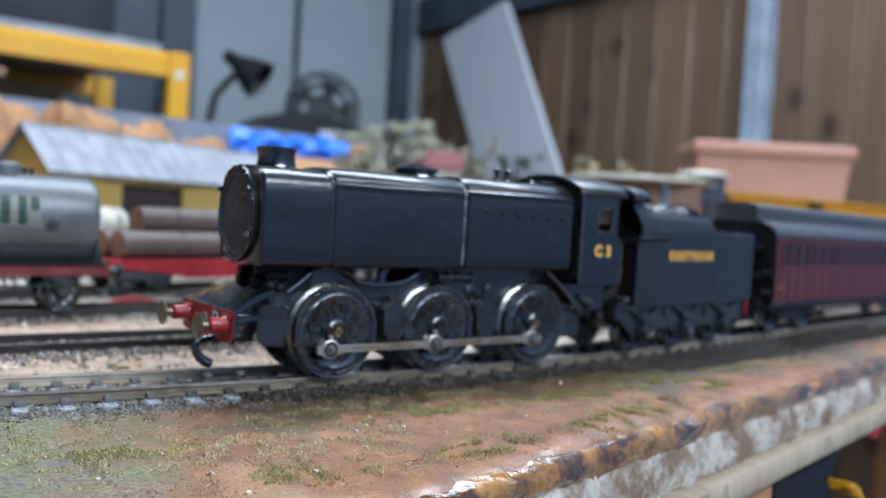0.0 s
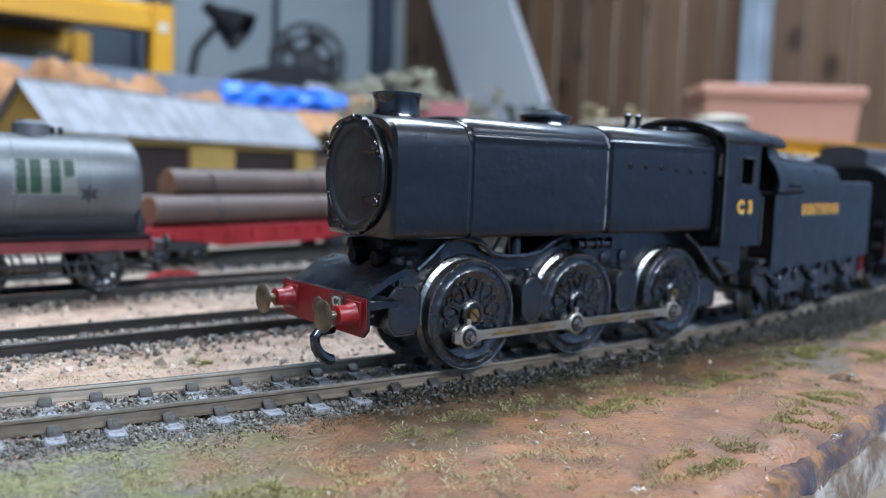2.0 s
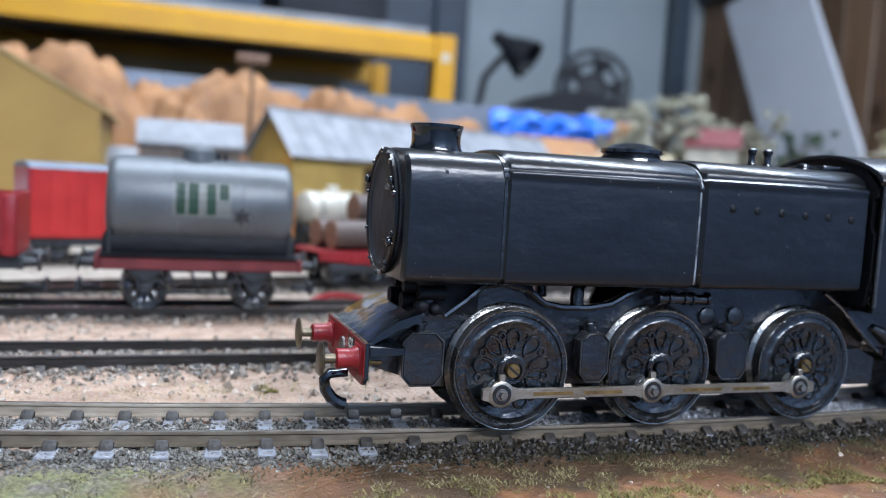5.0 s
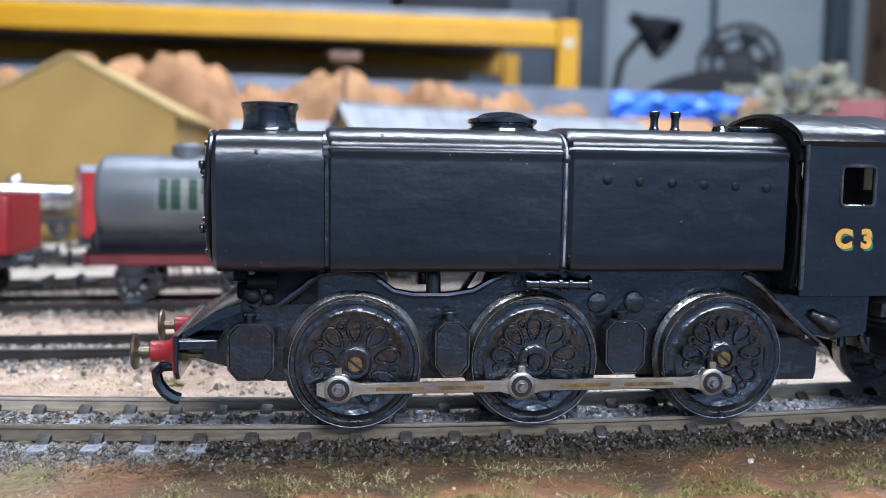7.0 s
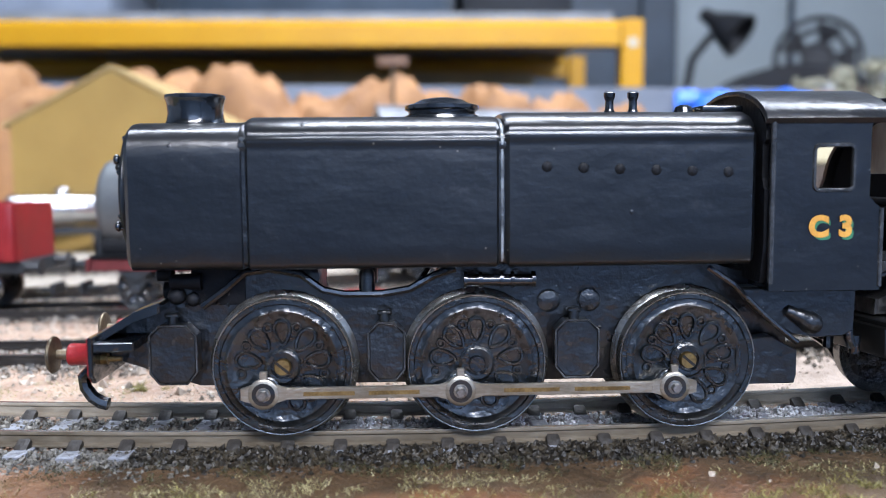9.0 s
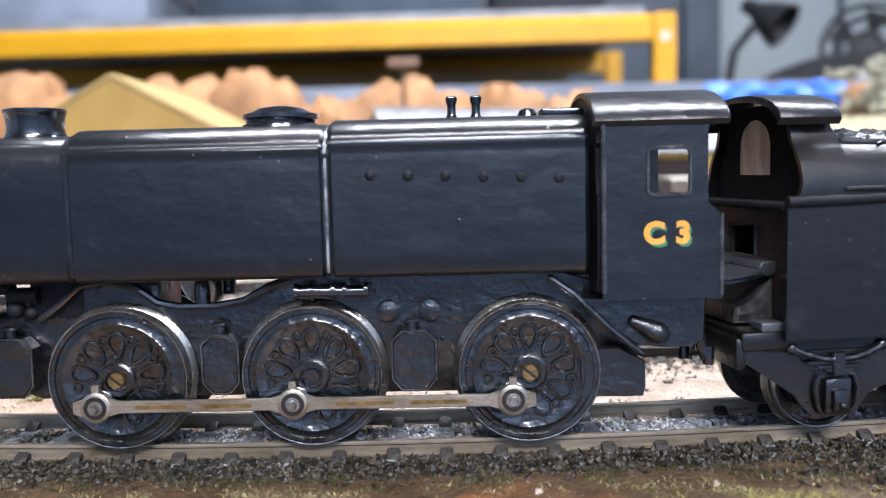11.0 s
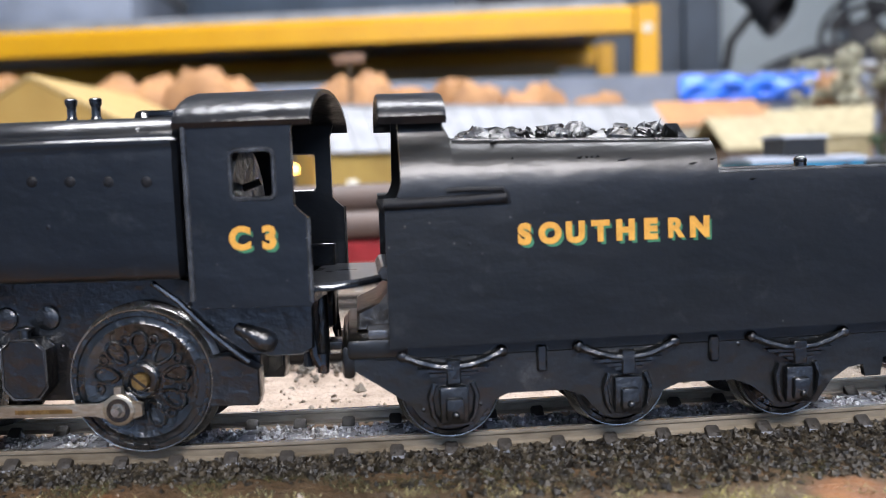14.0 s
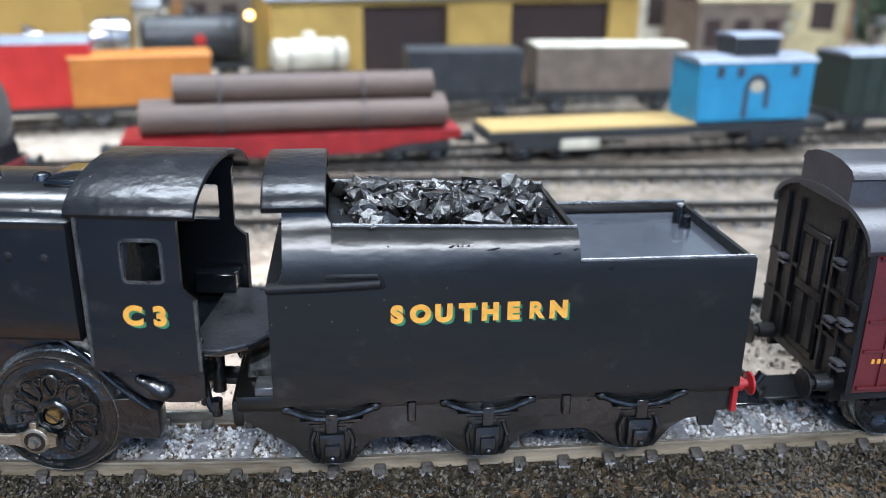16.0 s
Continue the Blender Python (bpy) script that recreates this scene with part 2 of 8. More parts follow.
M_MAROON = mat("maroon_coach_paint", (0.10, 0.015, 0.018), 0.36, col2=(0.065, 0.009, 0.011), big=80, fine=1500, bump=0.1)
M_COACH_BLACK = mat("coach_end_black", (0.008, 0.0085, 0.010), 0.55, big=100, fine=1300, bump=0.15, coat=0.3, lumps=0.5)
M_COACH_ROOF = mat("grey_black_roof", (0.055, 0.057, 0.065), 0.38, col2=(0.03, 0.03, 0.035), big=80, fine=1400, bump=0.12)
M_WINDOW = mat("dark_coach_glass", (0.012, 0.010, 0.010), 0.12, big=100, fine=900, bump=0.02)
M_SILVER = mat("silver_tank_paint", (0.135, 0.148, 0.155), 0.42, 0.3, col2=(0.09, 0.10, 0.105), big=70, fine=1300, bump=0.1)
M_BPGREEN = mat("dark_green_transfer", (0.006, 0.045, 0.022), 0.6, big=200, fine=1500, bump=0.05)
M_CREAM_PATCH = mat("aged_transfer_film", (0.19, 0.195, 0.165), 0.45, col2=(0.155, 0.165, 0.155), big=120, fine=1300, bump=0.05)
M_WAGRED = mat("wagon_red", (0.33, 0.018, 0.022), 0.4, col2=(0.21, 0.012, 0.015), big=120, fine=1300, bump=0.15)
M_DULLRED = mat("dull_maroon_frame", (0.17, 0.024, 0.026), 0.5, big=120, fine=1300, bump=0.15)
M_BRIGHTRED = mat("bright_red_van", (0.55, 0.030, 0.025), 0.4, col2=(0.42, 0.022, 0.02), big=80, fine=1000, bump=0.1)
M_PINK = mat("pinkish_red_end", (0.50, 0.05, 0.09), 0.4, big=80, fine=1000, bump=0.1)
M_ORANGE = mat("orange_van", (0.52, 0.19, 0.035), 0.45, col2=(0.40, 0.14, 0.025), big=80, fine=1000, bump=0.12)
M_BLUE = mat("sky_blue_caboose", (0.020, 0.26, 0.46), 0.4, col2=(0.015, 0.20, 0.37), big=80, fine=1000, bump=0.1)
M_LOG = mat("brown_log", (0.105, 0.068, 0.055), 0.55, col2=(0.06, 0.04, 0.032), big=120, fine=1300, bump=0.4, stretch=(0.25, 1, 1))
M_LOGEND = mat("sawn_log_end", (0.28, 0.15, 0.09), 0.6, big=300, fine=1300, bump=0.3)
M_DECK = mat("yellow_plank_deck", (0.46, 0.32, 0.13), 0.55, col2=(0.36, 0.24, 0.09), big=120, fine=1000, bump=0.2, stretch=(0.2, 1, 1))
M_DARKVAN = mat("dark_slate_wagon", (0.03, 0.035, 0.04), 0.45, big=100, fine=1000, bump=0.15)
M_BROWNVAN = mat("grey_brown_van", (0.19, 0.15, 0.12), 0.55, big=100, fine=1000, bump=0.15)
M_GREENVAN = mat("dark_green_wagon", (0.02, 0.035, 0.028), 0.45, big=100, fine=1000, bump=0.1)
M_CREAM = mat("cream_tank_paint", (0.62, 0.58, 0.47), 0.45, big=100, fine=1000, bump=0.1)
M_CHROME = mat("bright_silver_tank", (0.6, 0.6, 0.6), 0.2, 0.9, big=100, fine=900, bump=0.05)
M_ROCK = mat("orange_rock_plaster", (0.42, 0.205, 0.080), 0.75, col2=(0.21, 0.10, 0.045), big=42, fine=230, bump=1.0, mix=0.7)
M_TANWALL = mat("mustard_card_wall", (0.43, 0.27, 0.07), 0.6, col2=(0.37, 0.225, 0.055), big=40, fine=500, bump=0.12)
M_SHEDWALL = mat("ochre_shed_wall", (0.46, 0.31, 0.08), 0.6, col2=(0.36, 0.23, 0.06), big=60, fine=600, bump=0.15)
M_ROOF = mat("worn_grey_roof_sheet", (0.25, 0.26, 0.275), 0.5, col2=(0.15, 0.157, 0.168), big=70, fine=420, bump=0.25)
M_DOORWAY = mat("dark_opening_paint", (0.035, 0.020, 0.018), 0.7, big=60, fine=500, bump=0.1)
M_YELLOW = mat("safety_yellow_beam", (0.60, 0.295, 0.004), 0.38, col2=(0.53, 0.25, 0.004), big=14, fine=200, bump=0.06)
M_WHITEBOARD = mat("white_shelf_board", (0.27, 0.285, 0.30), 0.5, big=20, fine=300, bump=0.05)
M_BACKSTRIP = mat("pale_blue_grey_board", (0.235, 0.27, 0.33), 0.55, big=12, fine=200, bump=0.05)
M_TARP = mat("blue_plastic_sheet", (0.012, 0.12, 0.62), 0.35, col2=(0.02, 0.18, 0.75), big=30, fine=200, bump=0.1)
M_GREYWALL = mat("grey_green_wall_panel", (0.29, 0.33, 0.34), 0.5, col2=(0.25, 0.29, 0.30), big=5, fine=90, bump=0.05)
M_NAVY = mat("dark_blue_grey_frame", (0.045, 0.065, 0.09), 0.45, big=12, fine=200, bump=0.08)
M_POST = mat("blue_grey_post", (0.30, 0.36, 0.42), 0.45, big=12, fine=200, bump=0.05)
M_BOARD = mat("leaning_white_board", (0.50, 0.52, 0.55), 0.5, col2=(0.45, 0.47, 0.50), big=6, fine=150, bump=0.05)
M_TERRA = mat("terracotta_plastic", (0.46, 0.235, 0.16), 0.5, col2=(0.40, 0.20, 0.135), big=10, fine=200, bump=0.06)
M_DARKPLASTIC = mat("matt_dark_plastic", (0.012, 0.013, 0.016), 0.5, big=20, fine=300, bump=0.08)
M_FOLIAGE = mat("dark_green_foliage", (0.035, 0.075, 0.03), 0.7, col2=(0.018, 0.04, 0.016), big=120, fine=700, bump=0.2, island=0.5)
M_DRYLEAF = mat("dry_sage_foliage", (0.46, 0.445, 0.34), 0.75, col2=(0.27, 0.26, 0.18), big=120, fine=700, bump=0.2, island=0.45)
M_STRAW = mat("straw_foliage", (0.42, 0.36, 0.22), 0.75, col2=(0.28, 0.23, 0.13), big=120, fine=700, bump=0.2, island=0.4)
M_BARK = mat("model_tree_bark", (0.10, 0.07, 0.045), 0.8, big=150, fine=900, bump=0.3)
M_GRASS = mat("static_grass", (0.29, 0.255, 0.085), 0.7, col2=(0.16, 0.14, 0.04), big=150, fine=900, bump=0, island=0.5)
M_MOSS = mat("dark_olive_moss", (0.085, 0.078, 0.028), 0.75, col2=(0.03, 0.03, 0.012), big=150, fine=900, bump=0, island=0.5)
M_DRYGRASS = mat("dry_static_grass", (0.40, 0.35, 0.19), 0.75, col2=(0.25, 0.22, 0.10), big=150, fine=900, bump=0, island=0.4)
M_PLASTER = mat("chipped_white_plaster", (0.44, 0.40, 0.335), 0.6, col2=(0.17, 0.11, 0.065), big=85, fine=520, bump=1.0, mix=0.3, lumps=0.9)
M_LEDGE = mat("pale_timber_ledge", (0.41, 0.335, 0.24), 0.6, col2=(0.24, 0.18, 0.115), big=160, fine=500, bump=0.5, stretch=(1, 1, 0.15), mix=0.9)
M_VARNISH = mat("amber_varnish_rim", (0.33, 0.15, 0.028), 0.2, col2=(0.06, 0.024, 0.008), big=90, fine=420, bump=0.9, coat=1.0, mix=0.35, lumps=1.0, crough=0.05)
M_PLY = mat("orange_plywood", (0.42, 0.20, 0.085), 0.5, col2=(0.34, 0.155, 0.06), big=14, fine=160, bump=0.1, stretch=(0.2, 1, 1))
M_CONCRETE = mat("workshop_floor_grey", (0.22, 0.22, 0.21), 0.7, big=4, fine=80, bump=0.2)
M_SOUTHWALL = mat("slate_blue_painted_wall", (0.24, 0.36, 0.55), 0.6, big=3, fine=60, bump=0.1)
M_PLAINWALL = mat("mid_blue_painted_wall", (0.17, 0.25, 0.38), 0.6, big=3, fine=60, bump=0.1)
M_WESTWALL = mat("pale_blue_painted_wall", (0.44, 0.54, 0.66), 0.6, big=3, fine=60, bump=0.1)
M_UPPERWALL = mat("pale_upper_wall_paint", (0.58, 0.68, 0.80), 0.6, big=3, fine=60, bump=0.1)
M_CEIL = mat("ceiling_board", (0.72, 0.72, 0.70), 0.7, big=3, fine=60, bump=0.1)
M_LAMPTUBE = mat("lit_tube", (0.9, 0.96, 1.0), 0.5, bump=0, emit=0.8)
M_LAMPBODY = mat("white_enamel", (0.75, 0.76, 0.77), 0.4, big=20, fine=200, bump=0.03)
M_BULB = mat("warm_lit_bulb", (1.0, 0.62, 0.18), 0.4, bump=0, emit=9.0)
M_ROCKPIN = mat("grey_stone_chip", (0.46, 0.40, 0.33), 0.8, col2=(0.36, 0.29, 0.23), big=300, fine=1500, bump=0.4, island=0.4)

for m_, lv in ((M_COACH_BLACK, 0.2), (M_MATTBLACK, 0.25), (M_TENDER, 0.4)):
    m_.node_tree.nodes["Principled BSDF"].inputs["Specular IOR Level"].default_value = lv


def wood_wall_material():
    m = mat("brown_knotty_panelling", (0.20, 0.122, 0.070), 0.5, col2=(0.085, 0.048, 0.028), big=26, fine=160, bump=0.12, stretch=(1, 1, 0.05), mix=0.8)
    nt = m.node_tree
    b = nt.nodes["Principled BSDF"]
    src = b.inputs["Base Color"].links[0].from_socket
    tc = nt.nodes.new("ShaderNodeTexCoord")
    vo = nt.nodes.new("ShaderNodeTexVoronoi")
    vo.voronoi_dimensions = "2D"
    vo.inputs["Scale"].default_value = 6.0
    sx = nt.nodes.new("ShaderNodeSeparateXYZ")
    nt.links.new(tc.outputs["Object"], sx.inputs[0])
    oi = nt.nodes.new("ShaderNodeObjectInfo")
    sh = nt.nodes.new("ShaderNodeMath")
    sh.operation = "MULTIPLY_ADD"
    nt.links.new(oi.outputs["Random"], sh.inputs[0])
    sh.inputs[1].default_value = 31.0
    hz = nt.nodes.new("ShaderNodeMath")
    hz.operation = "MULTIPLY"
    nt.links.new(sx.outputs[2], hz.inputs[0])
    hz.inputs[1].default_value = 0.7
    nt.links.new(hz.outputs[0], sh.inputs[2])
    cb = nt.nodes.new("ShaderNodeCombineXYZ")
    nt.links.new(sx.outputs[1], cb.inputs[0])
    nt.links.new(sh.outputs[0], cb.inputs[1])
    nt.links.new(cb.outputs[0], vo.inputs["Vector"])
    hv = nt.nodes.new("ShaderNodeHueSaturation")
    tone = nt.nodes.new("ShaderNodeMapRange")
    tone.inputs["To Min"].default_value, tone.inputs["To Max"].default_value = 0.72, 1.2
    nt.links.new(oi.outputs["Random"], tone.inputs["Value"])
    nt.links.new(tone.outputs[0], hv.inputs["Value"])
    nt.links.new(src, hv.inputs["Color"])
    src = hv.outputs[0]
    mr = nt.nodes.new("ShaderNodeMapRange")
    mr.inputs["From Min"].default_value, mr.inputs["From Max"].default_value = 0.06, 0.15
    mr.inputs["To Min"].default_value, mr.inputs["To Max"].default_value = 0.85, 0.0
    nt.links.new(vo.outputs["Distance"], mr.inputs["Value"])
    mx = nt.nodes.new("ShaderNodeMix")
    mx.data_type = "RGBA"
    nt.links.new(mr.outputs[0], mx.inputs[0])
    nt.links.new(src, mx.inputs[6])
    mx.inputs[7].default_value = (0.035, 0.017, 0.011, 1)
    nt.links.new(mx.outputs[2], b.inputs["Base Color"])
    return m


M_PANEL = wood_wall_material()


def ground_material():
    m = bpy.data.materials.new("scenic_earth")
    m.use_nodes = True
    nt = m.node_tree
    b = nt.nodes["Principled BSDF"]
    tc = nt.nodes.new("ShaderNodeTexCoord")

    def tex(scale, detail=6):
        n = nt.nodes.new("ShaderNodeTexNoise")
        n.inputs["Scale"].default_value, n.inputs["Detail"].default_value = scale, detail
        nt.links.new(tc.outputs["Object"], n.inputs["Vector"])
        return n.outputs["Fac"]

    def rng(src, a, c, lo=0.0, hi=1.0):
        r = nt.nodes.new("ShaderNodeMapRange")
        for k, v in zip(("From Min", "From Max", "To Min", "To Max"), (a, c, lo, hi)):
            r.inputs[k].default_value = v
        nt.links.new(src, r.inputs["Value"])
        return r.outputs[0]

    def mixc(f, a, c):
        x = nt.nodes.new("ShaderNodeMix")
        x.data_type = "RGBA"
        nt.links.new(f, x.inputs[0])
        for i, v in ((6, a), (7, c)):
            if isinstance(v, tuple):
                x.inputs[i].default_value = (*v, 1)
            else:
                nt.links.new(v, x.inputs[i])
        return x.outputs[2]

    def math2(op, a, c):
        x = nt.nodes.new("ShaderNodeMath")
        x.operation = op
        for i, v in ((0, a), (1, c)):
            if isinstance(v, (int, float)):
                x.inputs[i].default_value = v
            else:
                nt.links.new(v, x.inputs[i])
        return x.outputs[0]

    sep = nt.nodes.new("ShaderNodeSeparateXYZ")
    nt.links.new(tc.outputs["Object"], sep.inputs[0])
    big, mid, fine = tex(28), tex(140), tex(1100, 3)
    orange = mixc(rng(mid, 0.35, 0.65), (0.29, 0.122, 0.045), (0.15, 0.062, 0.025))
    orange = mixc(rng(big, 0.56, 0.68), orange, (0.37, 0.225, 0.125))
    sand = mixc(rng(mid, 0.38, 0.62), (0.47, 0.32, 0.225), (0.29, 0.18, 0.12))
    sand = mixc(rng(fine, 0.52, 0.70), sand, (0.52, 0.44, 0.37))
    chalk = mixc(rng(mid, 0.38, 0.62), (0.56, 0.43, 0.34), (0.39, 0.29, 0.22))
    sand = mixc(rng(sep.outputs[0], 0.015, 0.05), sand, chalk)
    grey = mixc(rng(mid, 0.35, 0.65), (0.46, 0.41, 0.34), (0.29, 0.25, 0.20))
    dx = math2("MAXIMUM", math2("SUBTRACT", sep.outputs[0], 0.03), 0.0)
    along = math2("SUBTRACT", sep.outputs[1], math2("MULTIPLY", math2("MULTIPLY", dx, dx), 0.66))
    wob = math2("ADD", along, rng(big, 0.3, 0.7, -0.02, 0.02))
    base = mixc(rng(wob, -0.012, 0.012), orange, sand)
    base = mixc(rng(wob, 0.14, 0.20), base, grey)
    yard = mixc(rng(mid, 0.36, 0.64), (0.25, 0.20, 0.155), (0.12, 0.096, 0.072))
    base = mixc(math2("MULTIPLY", rng(sep.outputs[0], -0.02, 0.03), rng(wob, 0.085, 0.115)), base, yard)
    base = mixc(math2("MULTIPLY", rng(sep.outputs[0], 0.15, 0.19), rng(along, 0.013, 0.02)), base, yard)
    left = math2("ADD", sep.outputs[0], rng(big, 0.3, 0.7, -0.03, 0.03))
    base = mixc(math2("MULTIPLY", rng(left, -0.045, -0.075), rng(wob, 0.01, -0.01)), base, mixc(rng(mid, 0.40, 0.60), mixc(rng(fine, 0.4, 0.6), (0.17, 0.15, 0.115), (0.085, 0.07, 0.052)), mixc(rng(fine, 0.4, 0.6), (0.19, 0.185, 0.07), (0.10, 0.105, 0.04))))
    # dark strip before the track: brown earth with the train's shadow painted in
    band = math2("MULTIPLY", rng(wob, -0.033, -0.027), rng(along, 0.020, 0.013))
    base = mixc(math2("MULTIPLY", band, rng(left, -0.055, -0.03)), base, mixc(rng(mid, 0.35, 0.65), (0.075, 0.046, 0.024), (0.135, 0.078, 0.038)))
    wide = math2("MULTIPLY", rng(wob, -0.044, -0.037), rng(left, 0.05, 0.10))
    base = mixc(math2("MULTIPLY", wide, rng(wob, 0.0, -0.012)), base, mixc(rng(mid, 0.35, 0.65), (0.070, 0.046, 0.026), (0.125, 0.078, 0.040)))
    base = mixc(math2("MULTIPLY", rng(fine, 0.60, 0.70), 0.7), base, (0.12, 0.07, 0.045))
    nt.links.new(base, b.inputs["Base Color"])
    nt.links.new(rng(mid, 0.3, 0.7, 0.36, 0.62), b.inputs["Roughness"])
    bp = nt.nodes.new("ShaderNodeBump")
    # glazed paint on the front strip
    nt.links.new(rng(wob, -0.02, -0.04, 0.0, 0.55), b.inputs["Coat Weight"])
    b.inputs["Coat Roughness"].default_value = 0.22
    bp.inputs["Strength"].default_value, bp.inputs["Distance"].default_value = 0.8, 0.0012
    nt.links.new(math2("ADD", fine, mid), bp.inputs["Height"])
    nt.links.new(bp.outputs[0], b.inputs["Normal"])
    return m


M_GROUND = ground_material()


# ---- mesh tools (all in millimetres) ----
def part(name, bm, material, parent=None, label="", smooth=True, angle=40):
    bmesh.ops.remove_doubles(bm, verts=bm.verts, dist=0.002)
    bmesh.ops.recalc_face_normals(bm, faces=bm.faces)
    bmesh.ops.scale(bm, vec=(MM, MM, MM), verts=bm.verts)
    me = bpy.data.meshes.new(name)
    for e in bm.edges:
        e.smooth = len(e.link_faces) == 2 and e.calc_face_angle(0) <= radians(angle)
    for f in bm.faces:
        f.smooth = smooth
    bm.to_mesh(me)
    bm.free()
    me.materials.append(material)
    ob = new(name, me)
    ob.parent = parent
    if label:
        tagged(ob, label)
    return ob


def thing(name, x, y, z, turn, label, category, group="", kind=""):
    ob = new(name)
    ob.empty_display_size = 0.01
    ob.matrix_world = pose(x * MM, y * MM, z * MM, 0, 0, turn)
    return tagged(ob, label, category, group, kind)


def B():
    return bmesh.new()


def box(bm, x0, x1, y0, y1, z0, z1, bev=0.0, seg=2):
    g = bmesh.ops.create_cube(bm, size=1)
    vs = g["verts"]
    for v in vs:
        v.co = Vector(((x0 + x1) / 2 + v.co.x * (x1 - x0), (y0 + y1) / 2 + v.co.y * (y1 - y0), (z0 + z1) / 2 + v.co.z * (z1 - z0)))
    if bev:
        es = {e for v in vs for e in v.link_edges}
        bmesh.ops.bevel(bm, geom=list(es), offset=bev, segments=seg, affect="EDGES", profile=0.5)
    return bm


def loft(bm, rings, caps=True, closed=True):
    rows = [[bm.verts.new(p) for p in r] for r in rings]
    n = len(rows[0])
    for a, b in zip(rows, rows[1:]):
        for i in range(n if closed else n - 1):
            j = (i + 1) % n
            try:
                bm.faces.new((a[i], a[j], b[j], b[i]))
            except ValueError:
                pass
    if caps and closed:
        for r in (rows[0], rows[-1]):
            try:
                bm.faces.new(r)
            except ValueError:
                pass
    return bm


def prism(bm, prof, a0, a1, axis="x", bev=0.0):
    """A closed outline (u, v) drawn out along an axis: x -> (a, u, v), y -> (u, a, v), z -> (u, v, a)."""
    def at(u, v, a):
        return (a, u, v) if axis == "x" else (u, a, v) if axis == "y" else (u, v, a)
    if not bev:
        return loft(bm, [[at(u, v, a) for u, v in prof] for a in (a0, a1)])
    cu = sum(u for u, v in prof) / len(prof)
    cv = sum(v for u, v in prof) / len(prof)
    ru = max(abs(u - cu) for u, v in prof)
    rv = max(abs(v - cv) for u, v in prof)
    small = [(cu + (u - cu) * (1 - bev / ru), cv + (v - cv) * (1 - bev / rv)) for u, v in prof]
    d = bev if a1 > a0 else -bev
    return loft(bm, [[at(u, v, a) for u, v in p] for p, a in ((small, a0), (prof, a0 + d), (prof, a1 - d), (small, a1))])


def shell(bm, up, pull, thick, x0, x1, r):
    """An arched sheet along x: the outline up (y, z), its inside pulled in, its ends rolled over by r."""
    low = [(y * pull, z - thick) for y, z in up]
    rings = []
    for x, k in ((x0, r), (x0 + 0.3 * r, 0.3 * r), (x0 + r, 0.0), (x1 - r, 0.0), (x1 - 0.3 * r, 0.3 * r), (x1, r)):
        f = k / thick * 0.7
        rings.append([(x, y + (a - y) * f, z + (b - z) * f) for (y, z), (a, b) in zip(up, low)] + [(x, a, b) for a, b in low[::-1]])
    return loft(bm, rings)


def lathe(bm, prof, origin, axis=(0, 0, 1), n=24, caps=True):
    """Rings (radius, height) about an axis."""
    q = Vector((0, 0, 1)).rotation_difference(Vector(axis))
    o = Vector(origin)
    rings = []
    for r, h in prof:
        rings.append([o + q @ Vector((r * math.cos(2 * math.pi * i / n), r * math.sin(2 * math.pi * i / n), h)) for i in range(n)])
    return loft(bm, rings, caps)


def rod(bm, p0, p1, r0, r1=None, n=10):
    p0, p1 = Vector(p0), Vector(p1)
    return lathe(bm, [(r0, 0), (r1 or r0, (p1 - p0).length)], p0, p1 - p0, n)


def tube(bm, pts, r, n=8, closed=False):
    pts = [Vector(p) for p in pts]
    rings = []
    k = len(pts)
    for i, p in enumerate(pts):
        a = pts[(i - 1) % k] if closed or i else p
        b = pts[(i + 1) % k] if closed or i < k - 1 else p
        d = (b - a).normalized()
        s = d.cross(Vector((0.013, 0.9, 0.1))).normalized() if abs(d.y) < 0.9 else d.cross(Vector((1, 0, 0))).normalized()
        t = d.cross(s)
        rr = r[i] if isinstance(r, (list, tuple)) else r
        rings.append([p + rr * (math.cos(2 * math.pi * j / n) * s + math.sin(2 * math.pi * j / n) * t) for j in range(n)])
    if closed:
        rings.append(rings[0])
        return loft(bm, rings, caps=False)
    return loft(bm, rings)


def ball(bm, c, r, sx=1, sy=1, sz=1, sub=2):
    g = bmesh.ops.create_icosphere(bm, subdivisions=sub, radius=r)
    for v in g["verts"]:
        v.co = Vector((c[0] + v.co.x * sx, c[1] + v.co.y * sy, c[2] + v.co.z * sz))
    return g["verts"]


def arc(cx, cy, rx, ry, a0, a1, n):
    return [(cx + rx * math.cos(radians(a0 + (a1 - a0) * i / n)), cy + ry * math.sin(radians(a0 + (a1 - a0) * i / n))) for i in range(n + 1)]


def lettering(name, body, size, parent, m, material, bold=0.0, spacing=1.0, depth=0.06):
    cu = bpy.data.curves.new(name, "FONT")
    cu.body, cu.size, cu.offset, cu.extrude = body, size * MM, bold * MM, depth * MM
    cu.align_x, cu.align_y, cu.space_character = "CENTER", "CENTER", spacing
    tmp = new(name, cu)
    bpy.context.view_layer.update()
    me = bpy.data.meshes.new_from_object(tmp.evaluated_get(bpy.context.evaluated_depsgraph_get()))
    bpy.data.objects.remove(tmp)
    bpy.data.curves.remove(cu)
    me.materials.clear()
    me.materials.append(material)
    ob = new(name, me)
    ob.parent = parent
    ob.matrix_local = m
    return ob


# ---- the line of the main track: an arc with straights ----
R_MAIN, X0 = 720.0, 30.0
A_R, A_L = 8.4, -12.0


